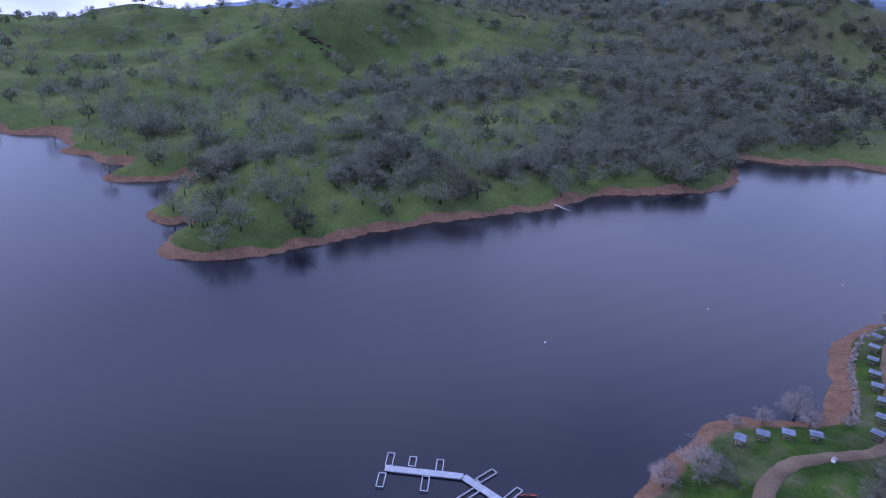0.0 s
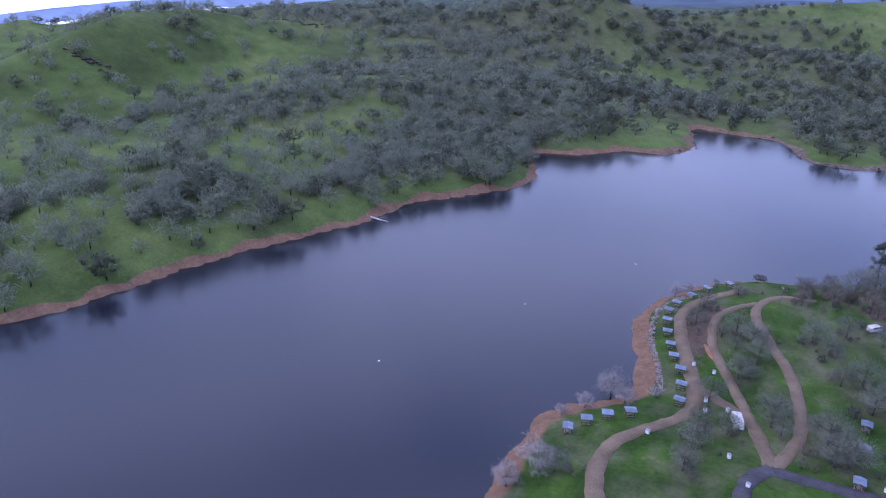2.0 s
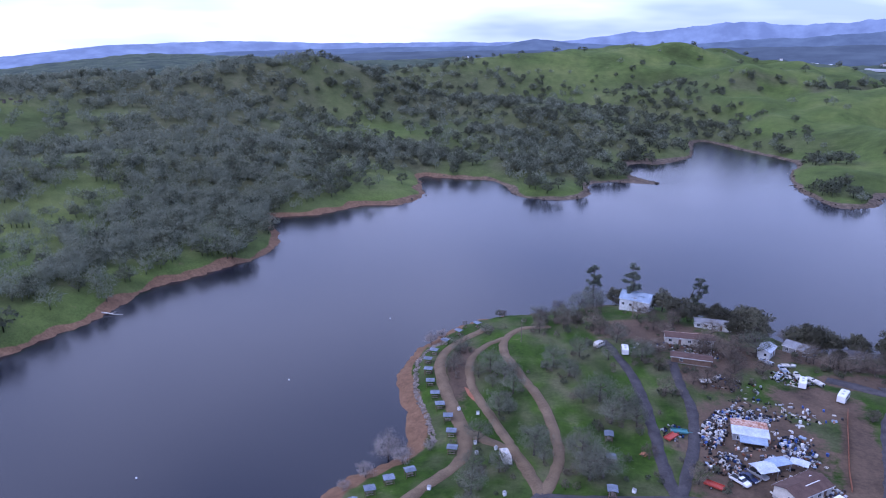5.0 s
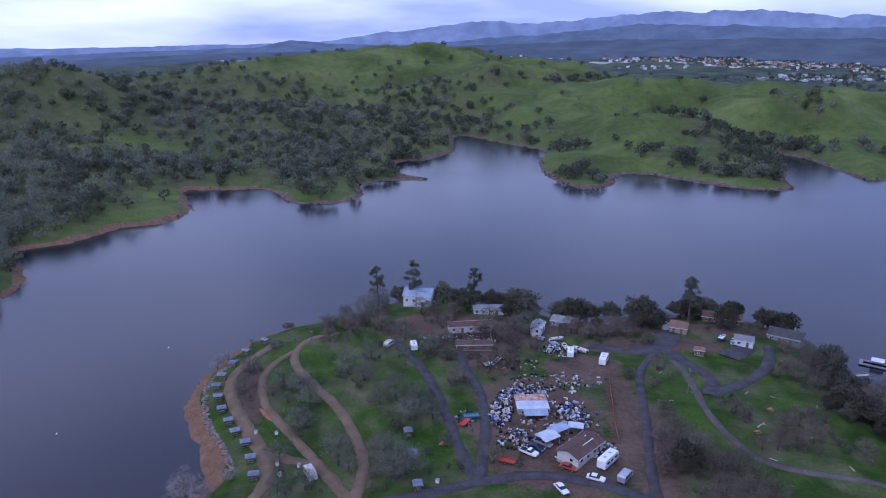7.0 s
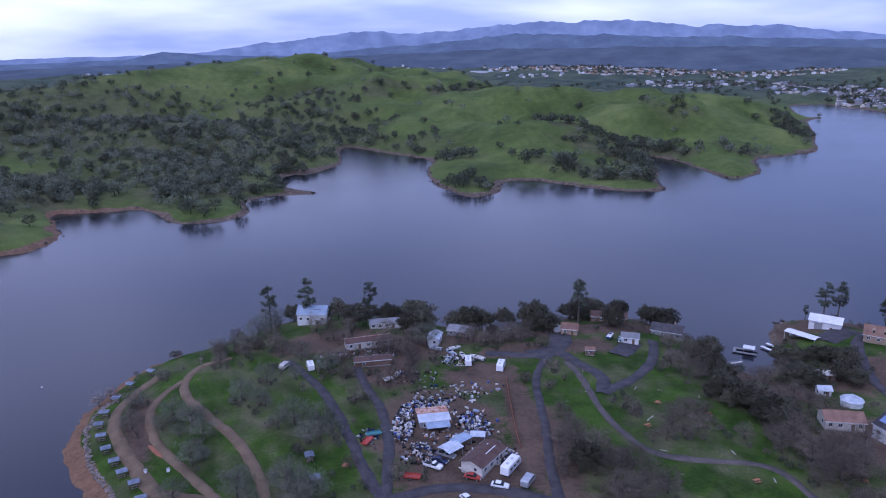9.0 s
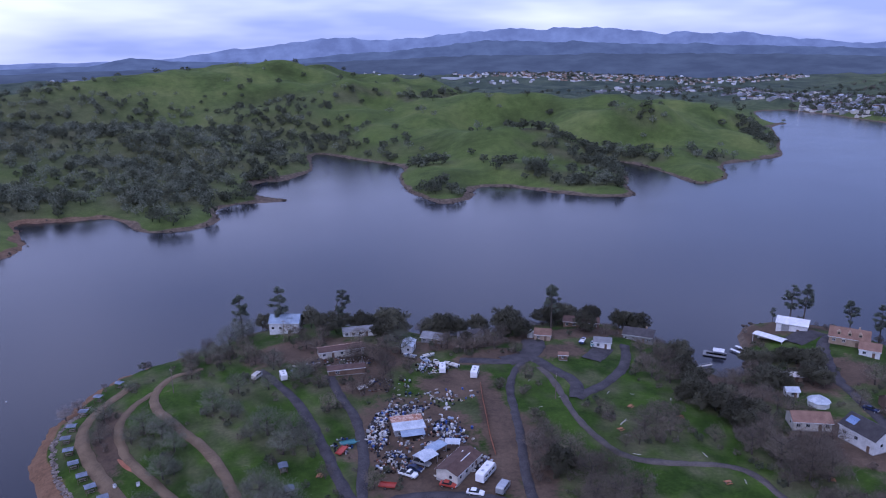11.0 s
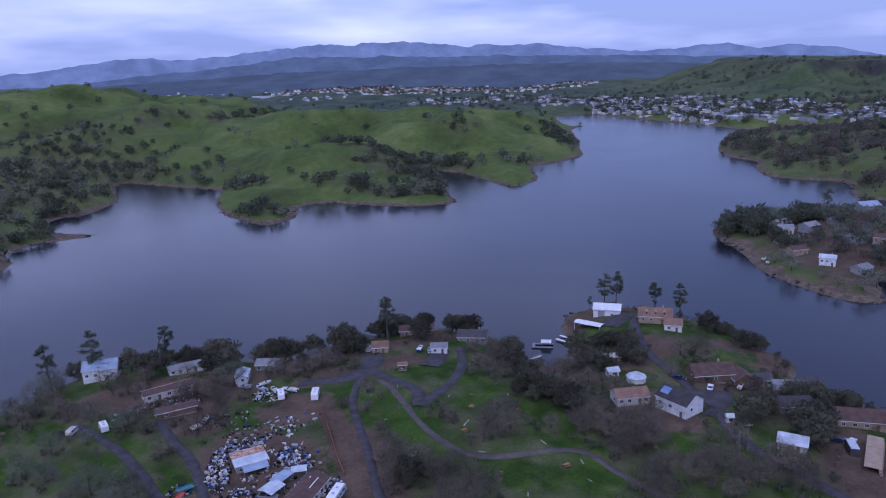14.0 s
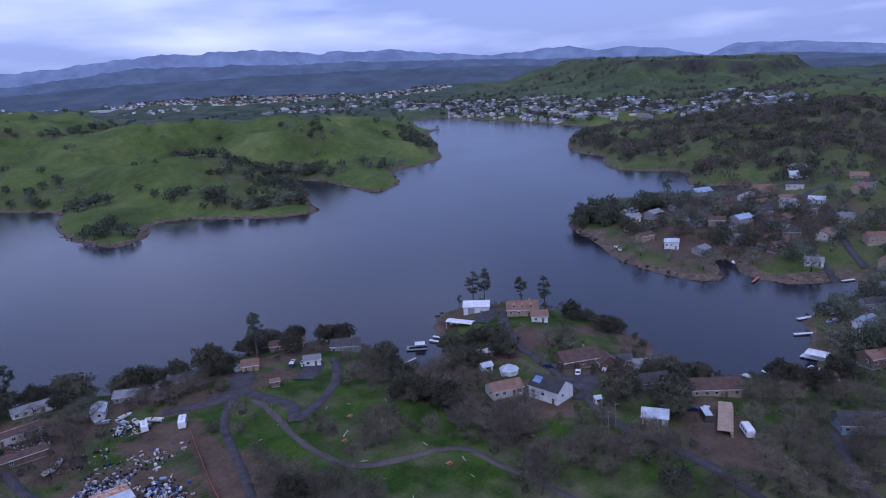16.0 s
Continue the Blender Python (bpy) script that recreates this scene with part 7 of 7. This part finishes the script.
# houses across the inlet: x, y, length, wall and roof
INLET_HOUSES = [(358, 240, 10, 2, 0), (348, 253, 8, 0, 4), (397, 271, 12, 2, 1), (420, 269, 11, 3, 3), (416, 250, 12, 2, 5), (432, 245, 11, 2, 1), (392, 218, 11, 4, 2), (385, 235, 10, 2, 0), (516, 293, 16, 3, 3),
                (594, 307, 14, 0, 4), (493, 331, 15, 2, 5), (472, 280, 12, 0, 4), (476, 232, 10, 0, 4), (516, 223, 13, 3, 3), (418, 169, 14, 3, 3), (369, 180, 9, 0, 0), (449, 224, 9, 2, 1), (442, 340, 12, 1, 1)]
INLET_HOUSES_EAST = [(410, 194, 11, 1, 3), (446, 200, 9, 1, 0), (390, 150, 14, 3, 3), (520, 270, 12, 1, 1), (352, 136, 11, 2, 0), (316, 128, 10, 2, 1), (374, 134, 10, 0, 0),
                     (290, 120, 10, 0, 5), (440, 170, 12, 4, 2), (330, 112, 11, 1, 0), (262, 104, 11, 4, 3), (620, 320, 13, 0, 0), (600, 260, 13, 3, 3), (540, 230, 12, 2, 1)]
for x, y, long, w_, r_ in INLET_HOUSES + INLET_HOUSES_EAST:
    walls, roof = WALLS[w_], ROOFS[r_]
    house("house", f"{WALL_WORD[walls.name]} house with a {ROOF_WORD[roof.name]} roof across the inlet", x, y, far_rng.uniform(-70, 10), long, long * 0.68, far_rng.uniform(2.8, 4.6), long * 0.16, walls, roof,
          windows=3, door_at=0.3, chimney=far_rng.random() < 0.3)
more = 0
while more < 18:
    x, y, long = far_rng.gauss(425, 42), far_rng.gauss(262, 36), far_rng.uniform(8, 12)
    if shore_distance(np.array([x]), np.array([y]))[0] < 18 or any((x - a) ** 2 + (y - b) ** 2 < (r + long * 0.6) ** 2 for a, b, r in OCCUPIED):
        continue
    walls, roof = WALLS[far_rng.randrange(5)], ROOFS[far_rng.choice((0, 1, 1, 2, 2, 3, 0))]
    house("house", f"{WALL_WORD[walls.name]} house with a {ROOF_WORD[roof.name]} roof across the inlet", x, y, far_rng.uniform(-70, 10), long, long * 0.68, far_rng.uniform(2.8, 4.2), long * 0.17, walls, roof,
          windows=3, door_at=0.3)
    more += 1
inlet_ever = np.array(dry([s for g in ((44, 400, 338, 42, 22, -15, 8, 13), (10, 380, 300, 25, 30, 0, 5, 8), (24, 420, 260, 45, 45, 0, 5, 9), (8, 370, 235, 20, 20, 0, 4, 7)) for s in scattered(trng, *g)], 2))
inlet_bare = np.array(dry([s for g in ((100, 415, 245, 60, 55, 0, 5, 8), (34, 460, 210, 40, 30, 0, 5, 8), (12, 330, 120, 40, 12, 0, 4, 7), (22, 470, 290, 40, 30, 0, 5, 8), (16, 262, 103, 30, 12, 0, 4, 7)) for s in scattered(trng, *g)], 2))
for name, spots, ever, mat, label in (("inlet_evergreens", inlet_ever, True, WOODS_LEAF, "dark evergreens between the houses across the inlet"), ("inlet_oaks", inlet_bare, False, BRUSH_TWIGS, "bare brown oaks between the houses across the inlet")):
    woodland(name, np.column_stack([spots[:, :2], height(spots[:, 0], spots[:, 1]), spots[:, 2] / 6.5]), ever, 66, mat, label, True)
planted(PINE_MODELS, dry([(408, 358, 15), (430, 356, 17), (455, 350, 16), (470, 345, 18), (395, 352, 14), (385, 240, 14), (402, 232, 15)], 1), 23)


def jetty(x, y, turn, long, wide, mat, label, shed_roof=False, head=0.0):
    ob = base_at("jetty", label, "jetty", x, y, turn, 0.0, group="jetties round the inlet")
    part("deck", solid([(0, 0, 0.6, long, wide, 0.18)] + ([(long / 2 - 0.8, 0, 0.61, 2.4, head, 0.18)] if head else [])), mat, ob)
    for sx in (-0.4, 0.0, 0.4):
        part("pile", solid([(sx * long, s * wide * 0.4, -0.6, 0.16, 0.16, 2.6) for s in (-1, 1)]), TIMBER, ob)
    if shed_roof:
        for sx in (-0.3, 0.3):
            part("post", solid([(sx * long, s * (wide * 0.5 + 1.2), 1.5, 0.12, 0.12, 2.4) for s in (-1, 1)]), WHITE, ob)
        part("roof", prism([(-wide * 0.5 - 1.4, 2.7), (0, 3.2), (wide * 0.5 + 1.4, 2.7), (wide * 0.5 + 1.4, 2.8), (0, 3.32), (-wide * 0.5 - 1.4, 2.8)], -long * 0.34, long * 0.34), WHITE, ob)


JETTIES = [(306.2, 149.1, -23, 14.7, 1.8, 0, False), (287.3, 140.1, -35, 14.3, 1.6, 0, False), (263.9, 125.9, -80, 11.5, 3.4, 0, True), (270.7, 119.9, -57, 15.4, 1.5, 0, False), (259.3, 115.0, -41, 15.1, 1.6, 0, False), (254.7, 120.3, -93, 8.1, 3.0, 0, False), (231.6, 135.0, -97, 4.4, 2.4, 0, False), (239.6, 132.0, -98, 4.4, 2.2, 0, False),
           (246.7, 121.9, -24, 5.7, 2.4, 0, False), (344.2, 196.3, 14, 19.5, 1.4, 0, False), (367.0, 225.1, 34, 19.5, 1.6, 0, False), (387.7, 172.8, -98, 11.4, 1.4, 0, False), (368.1, 161.8, -25, 7.3, 1.6, 0, False), (338.2, 229.7, -110, 10.3, 2.2, 0, True), (369.8, 316.0, -51, 12.0, 2.0, 0, False)]
for n, (x, y, turn, long, wide, head, roofed) in enumerate(JETTIES):
    red = n == 9
    jetty(x, y, turn, long, wide, ORANGE if red else WHITE, "red-orange jetty on the inlet" if red else "white jetty reaching into the inlet", roofed, head * 2.0)
for x, y, turn in ((306, 139, 160), (296, 136, 160), (338, 286, 30), (334, 280, 40), (366, 302, 60), (386, 300, 10)):
    boat("motor_boat", "white motor boat moored at the inlet's shore", x, y, turn, 6.0, CARWHITE, CREAM if x > 330 else BLUEPAINT, z=0.0 if shore_distance(np.array([float(x)]), np.array([float(y)]))[0] < 0 else None,
         trailer=shore_distance(np.array([float(x)]), np.array([float(y)]))[0] >= 0)
road("road_inlet_lane", [(350, 150), (372, 176), (392, 196), (420, 224), (450, 240), (500, 250), (560, 262)], 5.0, ASPHALT, TAR, 0.3)
road("road_inlet_drive", [(383, 160), (402, 178), (435, 200), (470, 216)], 4.2, ASPHALT, TAR, 0.38)
road("road_inlet_street", [(392, 196), (378, 214), (384, 240), (402, 268), (440, 296), (500, 312), (600, 300)], 4.6, ASPHALT, TAR, 0.34)


# ---------------------------------------------------------------- the town on the far shore
def town(name, label, clusters, count, seed, mats, low=2.6, high=5.5):
    """Hundreds of small gabled houses as one mass."""
    rng = np.random.RandomState(seed)
    total = sum(c[4] for c in clusters)
    xs, ys = [], []
    for cx, cy, rx, ry, share in clusters:
        n = int(count * share / total)
        a, r = rng.uniform(0, 6.283, n), np.sqrt(rng.uniform(0, 1, n))
        xs.append(cx + rx * r * np.cos(a))
        ys.append(cy + ry * r * np.sin(a))
    x, y = np.concatenate(xs), np.concatenate(ys)
    sd = np.where(np.hypot(x, y) < 1750, shore_distance(x, y), 300.0)
    x, y, sd = x[sd > 6], y[sd > 6], sd[sd > 6]
    z = height(x, y, sd)
    me_verts, me_faces, kinds = [], [], []
    for px_, py_, pz_ in zip(x, y, z):
        long, deep = rng.uniform(8, 15), rng.uniform(7, 10)
        tall, a = rng.uniform(low, high), rng.uniform(0, 3.14)
        rise = deep * 0.22
        pts = np.array([(sx * long / 2, sy * deep / 2, zz) for zz in (-3, tall) for sx, sy in ((-1, -1), (1, -1), (1, 1), (-1, 1))] + [(-long / 2, 0, tall + rise), (long / 2, 0, tall + rise)])
        rot = np.array([[math.cos(a), math.sin(a), 0], [-math.sin(a), math.cos(a), 0], [0, 0, 1]])
        at = len(me_verts) * 10
        me_verts.append(pts @ rot + (px_, py_, pz_))
        w_, r_ = rng.randint(0, 3), 3 + rng.randint(0, len(mats) - 3)
        for f, kind in (((0, 1, 5, 4), w_), ((1, 2, 6, 5), w_), ((2, 3, 7, 6), w_), ((3, 0, 4, 7), w_), ((4, 5, 9, 8), r_), ((6, 7, 8, 9), r_), ((5, 6, 9), w_), ((7, 4, 8), w_)):
            me_faces.append(tuple(i_ + at for i_ in f))
            kinds.append(kind)
    me = bpy.data.meshes.new(name)
    me.from_pydata(np.concatenate(me_verts).tolist(), [], me_faces)
    for m in mats:
        me.materials.append(m)
    me.polygons.foreach_set("material_index", kinds)
    tagged(new(name, me), label, "town", kind="stuff")
    return x, y


tx, ty = town("far_town", "small pale and grey roofed houses of the far town", [(1120, 880, 110, 110, 2), (1330, 820, 130, 70, 1.6), (1270, 690, 90, 50, 0.9), (1045, 1230, 45, 170, 1.5), (1015, 1000, 45, 110, 1.1), (1180, 1040, 150, 170, 3), (1160, 1300, 140, 220, 3), (1130, 1560, 130, 180, 2), (1050, 1950, 240, 200, 2.0), (1180, 760, 60, 40, 0.6)],
              950, 61, [CREAM, GREYWALL, GREYWALL, GREYROOF, DARKROOF, GREYROOF, BLUEROOF, BROWNROOF, WHITEROOF])
tx2, ty2 = town("far_estate", "terracotta roofed estate beyond the town", [(1120, 2560, 330, 150, 3), (820, 2760, 260, 120, 2), (1500, 2300, 260, 140, 1)], 540, 62, [CREAM, WHITE, TANWALL, TANROOF, TANROOF, GREYROOF])
tx3, ty3 = town("scattered_farms", "scattered far buildings on the plain", [(500, 3100, 700, 400, 2), (-500, 2600, 500, 300, 1), (1400, 2900, 500, 300, 1), (680, 2480, 120, 60, 0.6), (-640, 1950, 60, 60, 0.3)], 150, 63,
                [WHITE, CREAM, GREYWALL, WHITEROOF, GREYROOF, DARKROOF], 3.0, 7.0)
# trees between the far houses
hx, hy = np.concatenate([tx, tx2]), np.concatenate([ty, ty2])
hrng = np.random.RandomState(64)
keep = hrng.randint(0, len(hx), 1000)
hx, hy = hx[keep] + hrng.normal(0, 24, 1000), hy[keep] + hrng.normal(0, 24, 1000)
hs = np.where(np.hypot(hx, hy) < 1750, shore_distance(hx, hy), 300.0)
hx, hy, hs = hx[hs > 3], hy[hs > 3], hs[hs > 3]
town_trees = np.column_stack([hx, hy, height(hx, hy, hs), hrng.uniform(0.9, 1.9, len(hx))])
woodland("town_trees", town_trees, True, 65, WOODS_LEAF, "dark trees between the far town's houses")
# ---------------------------------------------------------------- trees of the home point


def grown(spots, grow, company):
    """The trees of a stand, some with a smaller one at their side."""
    out = []
    for x, y, h in spots:
        out.append((x, y, h * grow * trng.uniform(0.9, 1.12)))
        if trng.uniform(0, 1) < company:
            a, r = trng.uniform(0, 6.28), h * trng.uniform(0.5, 0.85)
            out.append((x + r * math.cos(a), y + r * math.sin(a), h * grow * trng.uniform(0.5, 0.8)))
    return dry(out)


planted(BARE_MODELS, grown(BARE_OAKS + COURT_OAKS, 0.94, 0.4), 15)
planted(GREY_MODELS, grown(GREY_OAKS, 1.15, 0.6), 5)
planted(EVER_MODELS, grown([t for t in LIVE_OAKS if not (146 < t[0] < 166 and 108 < t[1] < 130)], 1.0, 0.45), 6)
planted(PINE_MODELS, [(-32, 300, 19), (-15, 297, 20), (10.5, 300, 17), (98.5, 275, 20), (206.5, 265, 17), (211, 262, 18), (219, 244, 15), (226.5, 236, 16.5), (200, 268, 7), (239, 231, 7)], 7)

# low brush: brambles and saplings under and between the trees, along the shore and the lanes
brush_rng = np.random.RandomState(88)
bush = []
for x, y, h in BARE_OAKS + LIVE_OAKS + GREY_OAKS + COURT_OAKS:
    for _ in range(5):
        a, r = brush_rng.uniform(0, 6.28), h * brush_rng.uniform(0.2, 1.3)
        bush.append((x + r * math.cos(a), y + r * math.sin(a), brush_rng.uniform(0.16, 0.42)))
rim_x, rim_y = brush_rng.uniform(-95, 250, 5000), brush_rng.uniform(60, 320, 5000)
rim_d = shore_distance(rim_x, rim_y)
on_rim = (rim_d > 2.5) & (rim_d < 9) & (home_point(rim_x, rim_y) > 0) & ((rim_x > -40) | (rim_y > 255))
bush += [(x, y, brush_rng.uniform(0.2, 0.5)) for x, y in zip(rim_x[on_rim], rim_y[on_rim])]
bush = np.array(dry(bush, 1.5))
bare_bush = brush_rng.uniform(0, 1, len(bush)) < 0.7
for name, own, ever, mat, label in (("brush", bush[bare_bush], False, BRUSH_TWIGS, "brown leafless brush under the trees of the point"), ("shrubs", bush[~bare_bush], True, WOODS_LEAF, "dark green shrubs among the trees of the point")):
    woodland(name, np.column_stack([own[:, :2], height(own[:, 0], own[:, 1]) - 0.1, own[:, 2]]), ever, 67, mat, label)
